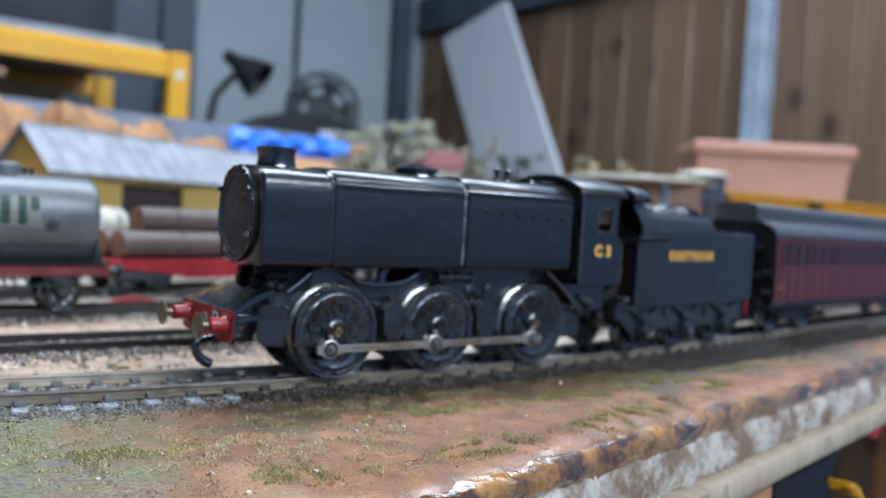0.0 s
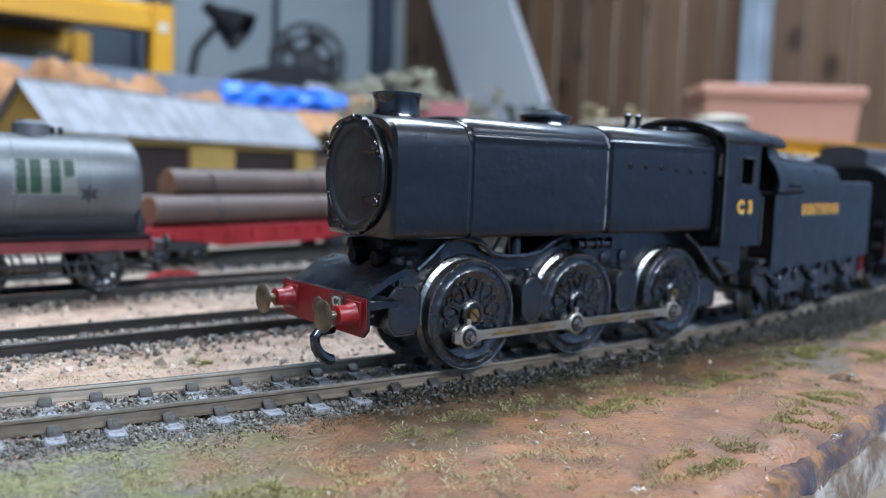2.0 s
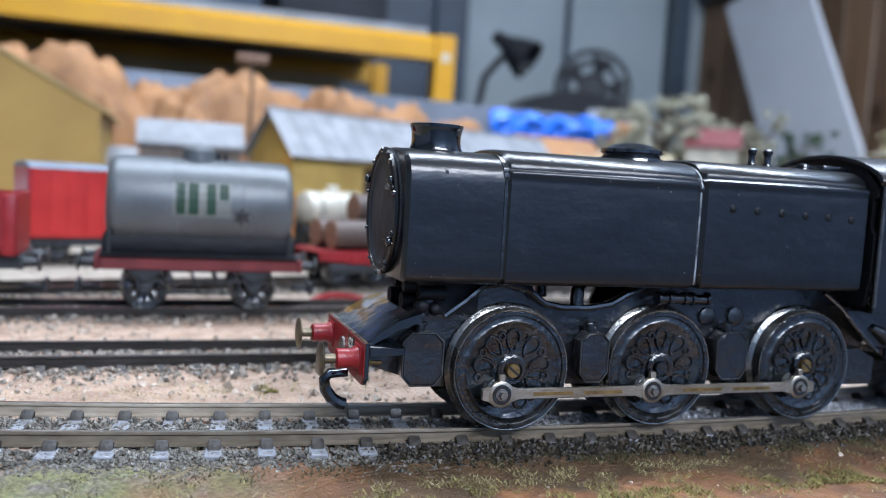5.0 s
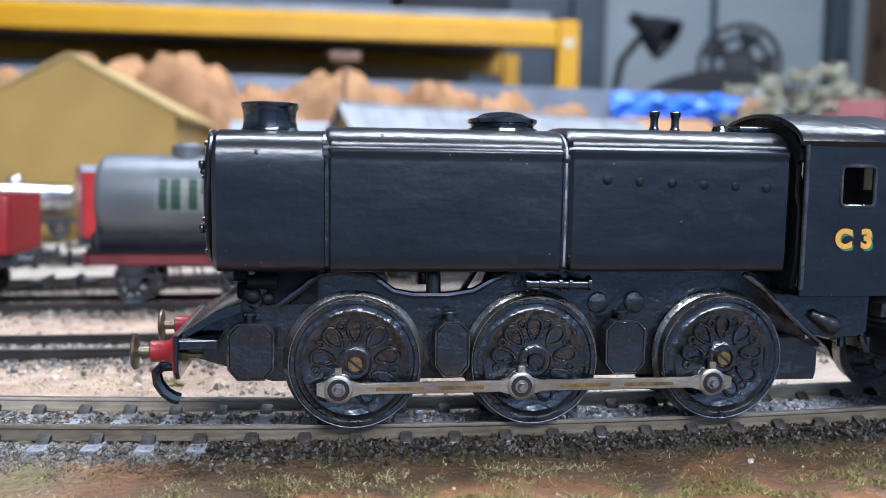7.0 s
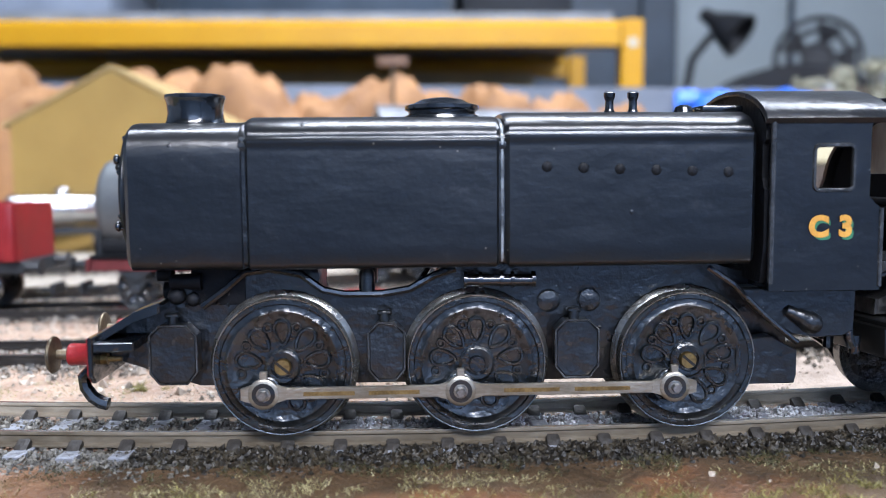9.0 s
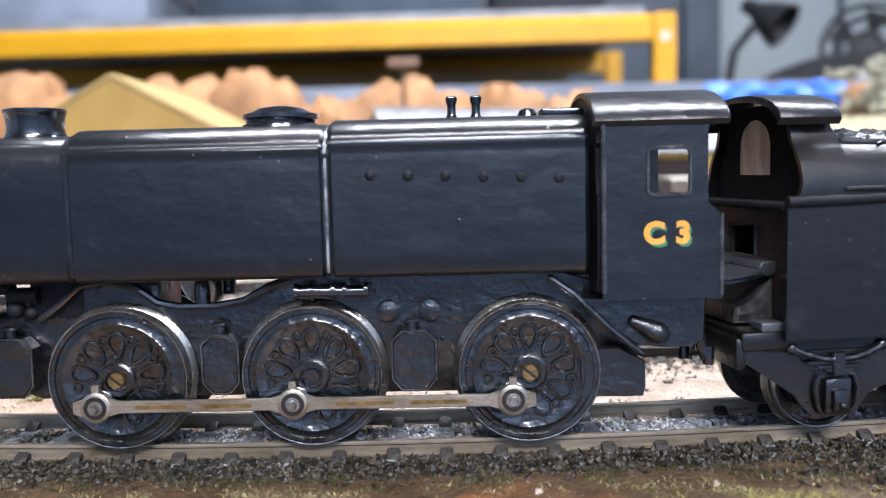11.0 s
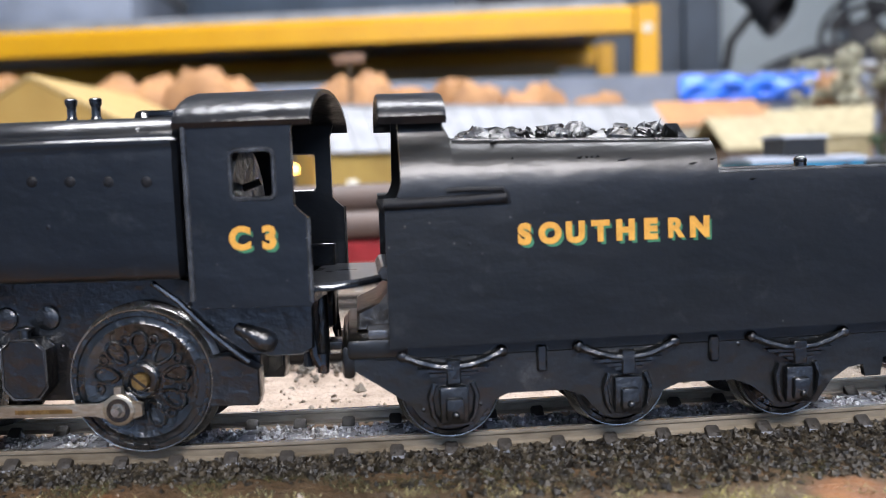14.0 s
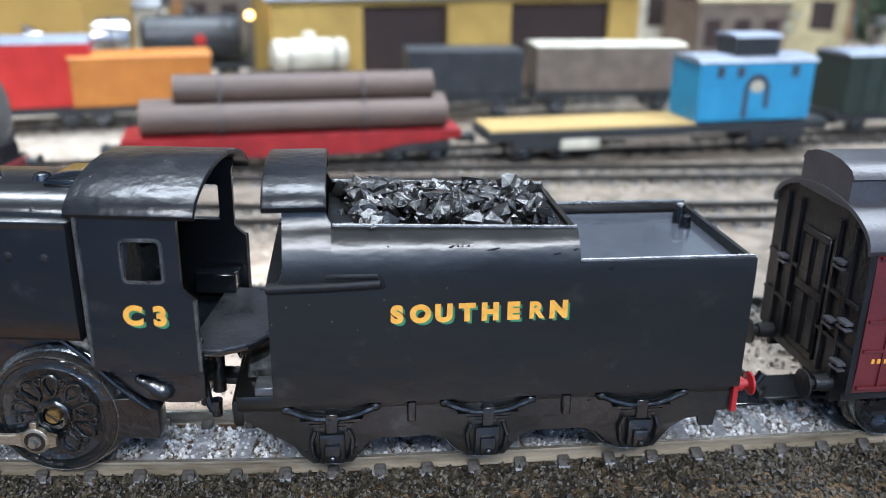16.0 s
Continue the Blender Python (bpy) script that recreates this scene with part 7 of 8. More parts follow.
def work_caboose(x, y, turn):
    t = thing("work_caboose", x, y, ZR, turn, "black flat wagon with yellow plank deck and sky blue cabin", "caboose")
    L, hw = 166.0, 13.0
    bm = B()
    box(bm, -L / 2, L / 2, -hw, hw, 8.0, 12.2, 0.4, 1)
    part("frame", bm, M_DARKVAN, t)
    n = 22
    for i in range(n):
        x0 = -L / 2 + 1 + i * 4.4
        bm = B()
        box(bm, x0, x0 + 4.1, -hw + 0.4, hw - 0.4, 12.2, 13.4, 0.15, 1)
        part("deck_plank", bm, M_DECK, t)
    for x0, x1, z0, z1 in ((-50, -32, 3.5, 8.5), (-20, 12, 4.4, 7.6)):
        bm = B()
        box(bm, x0, x1, -hw - 0.4, -hw + 2.5, z0, z1, 0.8)
        part("underframe_tank", bm, M_CREAM if x0 < -30 else M_BROWNVAN, t)
    for u in (-58, 58):
        for d in (-9, 9):
            for sgn in (-1, 1):
                wheel(t, u + d, 5.6, sgn, r=5.6, driver=False)
        bm = B()
        for sgn in (-1, 1):
            box(bm, u - 14, u + 14, min(sgn * 10.6, sgn * 12), max(sgn * 10.6, sgn * 12), 3.8, 8.0, 0.6)
        part("bogie", bm, M_DARKVAN, t)
    bm = B()
    box(bm, 14, 72, -hw + 0.2, hw - 0.2, 13.4, 40.0, 0.3, 1)
    cab = part("cabin", bm, M_BLUE, t, "sky blue cabin")
    bm = B()
    prism(bm, [(-hw - 1, 39.6)] + arc(0, 39.8, hw + 0.8, 2.4, 180, 0, 10) + [(hw + 1, 39.6)], 12.8, 73.2, "x", 0.2)
    part("cabin_roof", bm, M_BACKSTRIP, cab, "pale blue cabin roof")
    bm = B()
    box(bm, 33, 55, -8.5, 8.5, 41.5, 50.0, 0.4, 1)
    cup = part("cupola", bm, M_DARKVAN, cab, "dark lookout on the roof")
    bm = B()
    prism(bm, [(-9.6, 50)] + arc(0, 50, 9.4, 1.6, 180, 0, 8) + [(9.6, 50)], 32, 56, "x", 0.2)
    part("cupola_roof", bm, M_BACKSTRIP, cup)
    bm = B()
    for a in range(10):
        b0, b1 = radians(a * 18), radians((a + 1) * 18)
        pts = [(43 + 6.6 * math.cos(b0), 27 + 7.5 * math.sin(b0)), (43 + 6.6 * math.cos(b1), 27 + 7.5 * math.sin(b1)), (43 + 4.0 * math.cos(b1), 27 + 4.6 * math.sin(b1)), (43 + 4.0 * math.cos(b0), 27 + 4.6 * math.sin(b0))]
        prism(bm, pts, -hw + 0.2, -hw - 0.15, "y")
    box(bm, 36.4, 39, -hw - 0.15, -hw + 0.2, 14.5, 27)
    box(bm, 47, 49.6, -hw - 0.15, -hw + 0.2, 19, 27)
    part("painted_emblem", bm, M_NAVY, cab, "dark blue curved emblem, plain")
    bm = B()
    lathe(bm, [(3.6, 0), (3.6, 0.3), (0.2, 0.35)], (43, -hw + 0.2, 29.5), (0, -1, 0), 20)
    part("painted_disc", bm, M_CREAM, cab, "pale disc")
    for xx in (24, 34, 62):
        bm = B()
        box(bm, xx - 1.8, xx + 1.8, -hw - 0.2, -hw + 0.3, 33, 38, 0.1, 1)
        part("window", bm, M_NAVY, cab)


work_caboose(222.0, 255.0, 16.0)
van("box_van", -85.0, 278.0, 20.0, 70, 14.0, 9.5, 40.0, M_BRIGHTRED, M_BACKSTRIP, "bright red box van with pink ends and pale roof", "box van", 9, 2.4, M_PINK)
van("box_van", -29.0, 295.0, 22.0, 66, 13.5, 9.5, 33.0, M_ORANGE, M_ORANGE, "orange-brown planked van on a back siding", "box van", 10, 1.2)
van("hopper_wagon", 133.0, 334.0, 10.0, 62, 13.0, 11.0, 34.0, M_DARKVAN, None, "dark slate wagon over a red underframe", "wagon", 6)
van("box_van", 212.0, 350.0, 11.0, 84, 13.0, 12.0, 36.0, M_BROWNVAN, M_CREAM, "grey-brown van with a pale top", "box van", 8, 1.2)
van("box_van", 352.0, 318.0, 16.0, 64, 13.0, 9.0, 38.0, M_GREENVAN, M_BACKSTRIP, "dark green van with a pale roof", "box van", 6, 2.0)


def small_tanker(x, y, turn, material, label, r=14.0, L=62.0, red=False):
    t = thing("tank_wagon", x, y, ZR, turn, label, "tank wagon", "back siding tankers")
    chassis(t, L + 6, 12.5, 12.0, M_DARKVAN, (-L / 2 + 10, L / 2 - 10), 5.6, False)
    bm = B()
    lathe(bm, [(0.2, -L / 2), (r * 0.7, -L / 2 + 0.4), (r - 0.6, -L / 2 + 1.6), (r, -L / 2 + 3), (r, L / 2 - 3), (r - 0.6, L / 2 - 1.6), (r * 0.7, L / 2 - 0.4), (0.2, L / 2)], (0, 0, 13 + r), (1, 0, 0), 28)
    part("tank", bm, material, t)
    bm = B()
    lathe(bm, [(4.2, 12.0 + 2 * r), (4.0, 16 + 2 * r), (3.2, 17.0 + 2 * r), (0.2, 17.2 + 2 * r)], (0, 0, 0), n=18)
    part("dome", bm, material, t)
    for d in (-L * 0.3, L * 0.3):
        bm = B()
        tube(bm, [(d, (r + 0.3) * math.cos(a), 13 + r + (r + 0.3) * math.sin(a)) for a in np.linspace(0, 2 * math.pi, 16, endpoint=False)], 0.5, 6, True)
        part("tank_strap", bm, M_DARKVAN, t)
    if red:
        bm = B()
        lathe(bm, [(3.5, 0), (3.5, 0.4), (0.2, 0.5)], (4, -r, 13 + r), (0, -1, 0), 16)
        part("red_badge", bm, M_BRIGHTRED, t, "plain red badge")


small_tanker(-105.0, 396.0, 22.0, M_CHROME, "bright silver tanker on a back siding")
small_tanker(-42.0, 420.0, 22.0, M_DARKVAN, "black tanker with a red badge", red=True)
small_tanker(42.0, 374.0, 27.0, M_CREAM, "cream tanker in front of the shed", r=10.0, L=46.0)
small_tanker(-180.0, 366.0, 22.0, M_CHROME, "bright silver tanker beside the mustard building", r=9.0)


# ---- buildings ----
def shed():
    t = thing("goods_shed", 128.0, 465.0, -5.0, 27.0, "long ochre goods shed with worn pale grey pitched roof", "shed")
    L, hw, ev, rg = 270.0, 23.0, 61.0, 87.0
    # long walls with tall doorways
    for sgn in (-1, 1):
        bays = [(-135, -77), (-18, 29), (109, 135)]
        bm = B()
        box(bm, -L / 2, L / 2, min(sgn * hw, sgn * (hw - 2)), max(sgn * hw, sgn * (hw - 2)), ev - 8, ev)
        w = part("wall", bm, M_SHEDWALL, t)
        for a, b in bays:
            bm = B()
            box(bm, a, b, min(sgn * hw, sgn * (hw - 2)), max(sgn * hw, sgn * (hw - 2)), 0, ev - 8)
            part("pier", bm, M_SHEDWALL, w)
        # opaque dark sheets close the doorways in place of interior shade
        for (a, b), (c, d) in zip(bays, bays[1:]):
            bm = B()
            box(bm, b, c, min(sgn * (hw - 5), sgn * (hw - 4)), max(sgn * (hw - 5), sgn * (hw - 4)), 0, ev - 8)
            part("doorway", bm, M_DOORWAY, w, "dark sheet painted as the shaded goods doorway")
    for d in (-1, 1):
        bm = B()
        prism(bm, [(-hw + 2, 0), (hw - 2, 0), (hw - 2, ev), (0, rg - 2), (-hw + 2, ev)], d * L / 2, d * (L / 2 - 2), "x")
        part("gable", bm, M_SHEDWALL, t)
    for sgn in (-1, 1):
        k = 18
        for i in range(k):
            bm = B()
            x0 = -L / 2 - 5 + (L + 10) * i / k
            x1 = x0 + (L + 10) / k - 0.5
            for j in range(2):
                f0, f1 = j / 2, (j + 1) / 2
                y0, z0 = sgn * (hw + 5) * (1 - f0), ev - 4 + (rg - ev + 4) * f0
                y1, z1 = sgn * (hw + 5) * (1 - f1), ev - 4 + (rg - ev + 4) * f1
                l0 = 1.2 - j * 0.5
                loft(bm, [[(x0, y0, z0 + l0), (x1, y0, z0 + l0), (x1, y0, z0), (x0, y0, z0)], [(x0, y1, z1 + l0), (x1, y1, z1 + l0), (x1, y1, z1), (x0, y1, z1)]])
            part("roof_sheet", bm, M_ROOF, t, smooth=False)
    bm = B()
    rod(bm, (-L / 2 - 5, 0, rg + 0.8), (L / 2 + 5, 0, rg + 0.8), 1.1, n=8)
    part("ridge", bm, M_ROOF, t)


shed()


def gable_building():
    t = thing("station_building", -153.0, 457.0, -5.0, 0.0, "large plain mustard card building with a pitched roof", "building")
    hw, ev, rg, D = 60.0, 76.0, 108.0, 80.0
    bm = B()
    prism(bm, [(-hw, 0), (hw, 0), (hw, ev), (0, rg), (-hw, ev)], -D, D, "y")
    part("wall", bm, M_TANWALL, t, "plain mustard gable wall", smooth=False)
    for sgn in (-1, 1):
        bm = B()
        prism(bm, [(sgn * -0.3, rg + 1.0), (sgn * (hw + 5), ev - 2.0), (sgn * (hw + 5), ev + 0.6), (sgn * -0.3, rg + 3.6)], -D - 0.6, D + 3, "y")
        part("roof", bm, M_DECK, t, "sandy card roof slope")


gable_building()


def hut(x, y, turn, w, d, h, wall, roof, label, z0=-5.0, flat=False):
    t = thing("model_house", x, y, z0, turn, label, "house", "layout buildings")
    bm = B()
    box(bm, -w / 2, w / 2, -d / 2, d / 2, 0, h)
    wl = part("wall", bm, wall, t)
    bm = B()
    if flat:
        lathe(bm, [(0.72 * w, h), (0.74 * w, h + 2.5), (0.6 * w, h + 5), (0.2, h + 8)], (0, 0, 0), n=24)
        for v in bm.verts:
            v.co.y *= d / w
    else:
        prism(bm, [(-d / 2 - 3, h - 1), (0, h + d * 0.42), (d / 2 + 3, h - 1), (d / 2 + 3, h + 1), (0, h + d * 0.42 + 2.2), (-d / 2 - 3, h + 1)], -w / 2 - 3, w / 2 + 3, "x")
    part("roof", bm, roof, t)
    for i in range(3):
        xx = -w / 2 + w * (i + 0.5) / 3
        bm = B()
        box(bm, xx - w * 0.09, xx + w * 0.09, -d / 2 - 0.4, -d / 2 + 0.5, h * 0.35, h * 0.75)
        part("window", bm, M_DOORWAY, wl, "dark window")


hut(-38.0, 520.0, 0, 70, 40, 62, M_BROWNVAN, M_ROOF, "small brown house with grey roof beside the shed")
hut(-88.0, 470.0, 0, 22, 24, 46, M_CREAM, M_ROOF, "narrow pale house between buildings")
hut(335.0, 560.0, 15, 74, 56, 52, M_BROWNVAN, M_STRAW, "brown house with a thatch-coloured roof")
hut(318.0, 640.0, 10, 90, 50, 74, M_CREAM, M_ROCK, "pale house with orange-brown roof")
hut(425.0, 690.0, -25, 110, 60, 62, M_STRAW, M_STRAW, "straw-coloured cottage under dry trees")
hut(618.0, 425.0, -38, 112, 90, 92, M_LOGEND, M_CREAM, "round brown pavilion with a white roof", flat=True)
hut(701.0, 404.0, -38, 40, 36, 104, M_NAVY, M_CREAM, "dark kiosk with a white top", flat=True)
hut(540.0, 640.0, -30, 26, 24, 62, M_TANWALL, M_DECK, "little yellow house behind the bush")
hut(585.0, 745.0, -38, 60, 50, 106, M_CREAM, M_DULLRED, "white house with a red roof under the trees")


# ---- crates and drums on the yard's loading bank ----
def bank_crate(x, y, turn, w, d, h, material, label):
    t = thing("scenic_crate", x, y, -5.0, turn, label, "crate", "loading bank crates")
    part("body", box(B(), -w / 2, w / 2, -d / 2, d / 2, 0, h, 0.5, 1), material, t)
    for xx in (-w * 0.3, w * 0.3):
        part("batten", box(B(), xx - 0.8, xx + 0.8, -d / 2 - 0.6, d / 2 + 0.6, 0.4, h + 0.6, 0.2, 1), M_BARK, t)


def bank_drum(x, y, r, h, material, label):
    t = thing("scenic_drum", x, y, -5.0, 0, label, "drum", "loading bank drums")
    part("body", lathe(B(), [(r, 0), (r, h), (r - 0.6, h + 0.5), (0.2, h + 0.5)], (0, 0, 0), n=18), material, t)
    for f in (0.33, 0.66):
        part("hoop", lathe(B(), [(r, h * f - 0.5), (r + 0.4, h * f), (r, h * f + 0.5)], (0, 0, 0), n=18, caps=False), M_DARKVAN, t)


r_ = random.Random(8)
for i in range(11):
    x = -66 + i * 27 + r_.uniform(-6, 6)
    y = 362 + 0.40 * max(0, x) + r_.uniform(-6, 8)
    if 20 < x < 92:
        continue
    m_, w_d = r_.choice(((M_CREAM, "cream-painted"), (M_BROWNVAN, "grey-brown"), (M_LOGEND, "pale wooden"), (M_DARKVAN, "dark slate"), (M_ORANGE, "orange-brown")))
    if i % 3 == 2:
        bank_drum(x, y, r_.uniform(5, 7), r_.uniform(12, 18), m_, w_d + " drum standing on the yard's loading bank")
    else:
        bank_crate(x, y, r_.uniform(0, 60), r_.uniform(12, 22), r_.uniform(10, 14), r_.uniform(10, 20), m_, w_d + " crate standing on the yard's loading bank")


# ---- rock range ----
def rock(x, y, w, d, h, seed):
    bm = B()
    vs = ball(bm, (0, 0, 0), 1.0, sub=4)
    for v in vs:
        p = v.co.copy()
        n1 = noise.noise(p * 1.6 + Vector((seed, 0, 0)))
        n2 = noise.noise(p * 4.2 + Vector((0, seed, 0)))
        n3 = noise.noise(p * 9.0 + Vector((0, 0, seed)))
        k = 1 + 0.20 * n1 + 0.15 * n2 + 0.07 * n3
        q = max(0.0, p.z)
        taper = 1.0 - 0.22 * q
        up = 1 - (1 - q) ** 1.9
        v.co = Vector((p.x * k * w * 0.62 * taper, p.y * k * d * 0.62 * taper, (up if p.z > 0 else p.z) * (1 + 0.5 * (k - 1)) * h * 0.94))
    o = part("rock_outcrop", bm, M_ROCK, None, angle=50)
    o.location = (x * MM, y * MM, -8 * MM)
    return tagged(o, "orange plaster rock outcrop behind the model yard", "rock", "rock range")


r_ = random.Random(21)
rocks = [(-640, 700, 150, 90, 136), (-545, 690, 140, 90, 150), (-455, 700, 150, 90, 132), (-372, 690, 120, 80, 156), (-300, 670, 130, 80, 138), (-215, 680, 120, 80, 150), (-130, 660, 110, 70, 146), (-62, 690, 90, 70, 128),
         (8, 670, 84, 60, 142), (62, 700, 70, 60, 126), (108, 680, 80, 60, 136), (172, 690, 74, 60, 128), (232, 690, 60, 50, 120), (-40, 600, 60, 50, 112), (300, 745, 70, 40, 104), (500, 800, 60, 40, 138), (395, 770, 60, 40, 112)]
for i, (x, y, w, d, h) in enumerate(rocks):
    rock(x, y, w, d, h, i * 3.7 + 1)


# ---- trees ----
def tree(x, y, h, spread, leaf, label, z0=-5.0, clumps=46, seed=1, bare=False):
    t = thing("model_tree", x, y, z0, seed * 40.0, label, "tree", "model trees")
    rr = random.Random(seed)
    bm = B()
    tube(bm, [(0, 0, 0), (rr.uniform(-2, 2), 1, h * 0.3), (rr.uniform(-3, 3), 0, h * 0.6), (rr.uniform(-3, 3), 0, h * 0.9)], [h * 0.035, h * 0.028, h * 0.018, h * 0.006], 8)
    tips = []
    for i in range(11):
        a, z = rr.uniform(0, 6.3), h * rr.uniform(0.35, 0.8)
        L = spread * rr.uniform(0.45, 0.95)
        tip = (L * math.cos(a), L * math.sin(a), z + h * rr.uniform(0.05, 0.22))
        tube(bm, [(0, 0, z), (tip[0] * 0.5, tip[1] * 0.5, z + (tip[2] - z) * 0.35), tip], [h * 0.014, h * 0.009, h * 0.004], 6)
        tips.append(tip)
    part("trunk", bm, M_BARK, t)
    vs, fs = [], []
    for i in range(clumps):
        c = Vector(rr.choice(tips)) * rr.uniform(0.6, 1.1) if i % 3 else Vector((rr.gauss(0, spread * 0.3), rr.gauss(0, spread * 0.3), h * rr.uniform(0.6, 1.0)))
        s = spread * rr.uniform(0.10, 0.22)
        for j in range(46 if not bare else 14):
            d = Vector((rr.gauss(0, 1), rr.gauss(0, 1), rr.gauss(0, 0.7))).normalized() * s * rr.uniform(0.2, 1.0)
            p = c + d
            u = Vector((rr.gauss(0, 1), rr.gauss(0, 1), rr.gauss(0, 1))).normalized()
            v = u.cross(d.normalized()).normalized() if u.cross(d.normalized()).length > 0.01 else Vector((0, 0, 1))
            k = len(vs)
            q = s * 0.34
            for e in (u * q, v * q * 0.7, -u * q, -v * q * 0.7):
                vs.append(tuple((p + e) * MM))
            fs.append((k, k + 1, k + 2, k + 3))
    me = bpy.data.meshes.new("crown")
    me.from_pydata(vs, [], fs)
    me.materials.append(leaf)
    o = new("crown", me)
    o.parent = t


tree(540, 780, 170, 62, M_DRYLEAF, "sage-coloured model tree with clumped crown", seed=2)
tree(590, 800, 150, 52, M_DRYLEAF, "sage-coloured model tree with clumped crown", seed=3)
tree(470, 760, 140, 46, M_DRYLEAF, "sage-coloured model tree with clumped crown", seed=9)
tree(655, 745, 152, 44, M_DRYLEAF, "thin sage model tree before the white board", seed=4)
tree(618, 625, 127, 36, M_FOLIAGE, "bushy dark green model tree", seed=5, clumps=80)
tree(735, 610, 132, 46, M_STRAW, "straw-coloured bare model tree", seed=6, bare=True)
tree(800, 600, 126, 40, M_STRAW, "straw-coloured bare model tree", seed=7, bare=True)
tree(600, 560, 72, 26, M_STRAW, "low straw-coloured model shrub", seed=8, bare=True)
tree(400, 640, 74, 34, M_DRYLEAF, "low sage model shrub in the yard", seed=12)
tree(470, 600, 62, 30, M_FOLIAGE, "low green model shrub", seed=13)
tree(-20, 440, 34, 14, M_FOLIAGE, "small green shrub by the shed", seed=14, clumps=24)
tree(560, 480, 60, 26, M_DRYLEAF, "low sage model shrub", seed=15)


def conifer(x, y, h):
    t = thing("model_conifer", x, y, -5, 0, "small blue-grey cone-shaped model fir", "tree", "model firs")
    bm = B()
    rod(bm, (0, 0, 0), (0, 0, h * 0.3), 2, 1.5, 8)
    part("trunk", bm, M_BARK, t)
    bm = B()
    rr = random.Random(int(h))
    for k in range(7):
        z = h * (0.12 + 0.125 * k)
        r0 = h * 0.26 * (1 - k / 7.5)
        ring = [(r0 * (1 + 0.18 * rr.uniform(-1, 1)), 0), (r0 * 0.35, h * 0.17)]
        lathe(bm, ring, (0, 0, z), n=14)
    part("crown", bm, M_NAVY, t, smooth=False)


conifer(640, 640, 86)
conifer(530, 318, 84)


# ---- street lamps with warm bulbs ----
def street_lamp(x, y, h):
    t = thing("street_lamp", x, y, -5.0, 0, "tiny model street lamp with a warm lit bulb", "street lamp", "model lamps")
    bm = B()
    rod(bm, (0, 0, 0), (0, 0, h), 1.0, 0.7, 8)
    part("pole", bm, M_DARKVAN, t)
    bm = B()
    ball(bm, (0, 0, h + 1.6), 2.6)
    part("bulb", bm, M_BULB, t, "glowing warm bulb")


street_lamp(-101, 420, 76)
street_lamp(5, 385, 47)


def signal_mast(x, y, h):
    t = thing("pole_sign", x, y, -5.0, 0, "thin brown pole with a crossbar on the rocks", "pole")
    bm = B()
    rod(bm, (0, 0, 0), (0, 0, h), 1.7, 1.4, 8)
    part("pole", bm, M_BARK, t)
    bm = B()
    box(bm, -13, 13, -1.5, 1.5, h - 7, h + 1, 0.8)
    part("crossbar", bm, M_LOGEND, t)


signal_mast(12, 585, 142)


# ---- the yellow rack and what stands round it ----
def rack():
    t = thing("storage_rack", 384.0, 1158.0, -960.0, 0.0, "yellow steel storage rack with white boards on its shelves", "rack")
    for x in (-30, -2030):
        for y in (0, 420):
            bm = B()
            box(bm, x, x + 32, y, y + 36, 0, 960 + 270, 2, 1)
            part("upright", bm, M_YELLOW, t, "yellow steel upright")
    for z in (1190, 760):
        for y in (-4, 424):
            bm = B()
            prism(bm, [(y, z), (y + 36, z), (y + 36, z + 38), (y + 8, z + 38), (y, z + 30)], -1998, -34, "x")
            part("beam", bm, M_YELLOW, t, "yellow steel shelf beam")
        bm = B()
        box(bm, -2000, -44, 6, 450, z + 38.5, z + 50)
        part("shelf_board", bm, M_WHITEBOARD, t, "white shelf board")
    bm = B()
    box(bm, -700, -120, 300, 306, 1100, 1184)
    part("back_strap", bm, M_DECK, t, "brown wooden batten under the shelf")
    bm = B()
    lathe(bm, [(8, 0), (8, 0.6), (0.2, 0.7)], (-14, -0.5, 1195), (0, -1, 0), 18)
    part("safety_label", bm, M_CREAM, t, "pale round label")


rack()


def crate(name, x, y, z, w, d, h, material, label, category, lid=None):
    t = thing(name, x, y, z, 0, label, category)
    bm = B()
    box(bm, -w / 2, w / 2, -d / 2, d / 2, 0, h, 4, 2)
    part("body", bm, material, t)
    bm = B()
    box(bm, -w / 2 - 4, w / 2 + 4, -d / 2 - 4, d / 2 + 4, h - 14, h + 2, 4, 2)
    part("lid", bm, lid or material, t)


# things on the shelf under and over the beam (the lower shelf board's top is at z = -150)
crate("storage_box", -400, 1400, -150, 130, 200, 300, M_BRIGHTRED, "bright red storage box under the yellow rack", "box", M_WHITEBOARD)
crate("storage_box", -170, 1420, -150, 110, 200, 300, M_DECK, "yellow-green storage box under the yellow rack", "box", M_YELLOW)
crate("storage_box", -290, 1450, -150, 70, 150, 290, M_NAVY, "small blue storage box under the rack", "box", M_BLUE)
crate("storage_box", 20, 1440, -150, 170, 200, 330, M_NAVY, "dark blue storage box under the rack", "box", M_DARKPLASTIC)
crate("storage_box", 230, 1400, -150, 130, 200, 300, M_BACKSTRIP, "pale blue storage box under the rack", "box", M_TARP)
crate("storage_box", -600, 1420, -150, 150, 200, 300, M_DARKPLASTIC, "dark storage box under the rack", "box")
crate("storage_box", -120, 1380, 280.5, 420, 260, 180, M_NAVY, "dark blue storage box on the white shelf", "box", M_TARP)
crate("storage_box", 210, 1400, 280.5, 180, 260, 260, M_DARKPLASTIC, "dark storage box on the white shelf", "box")
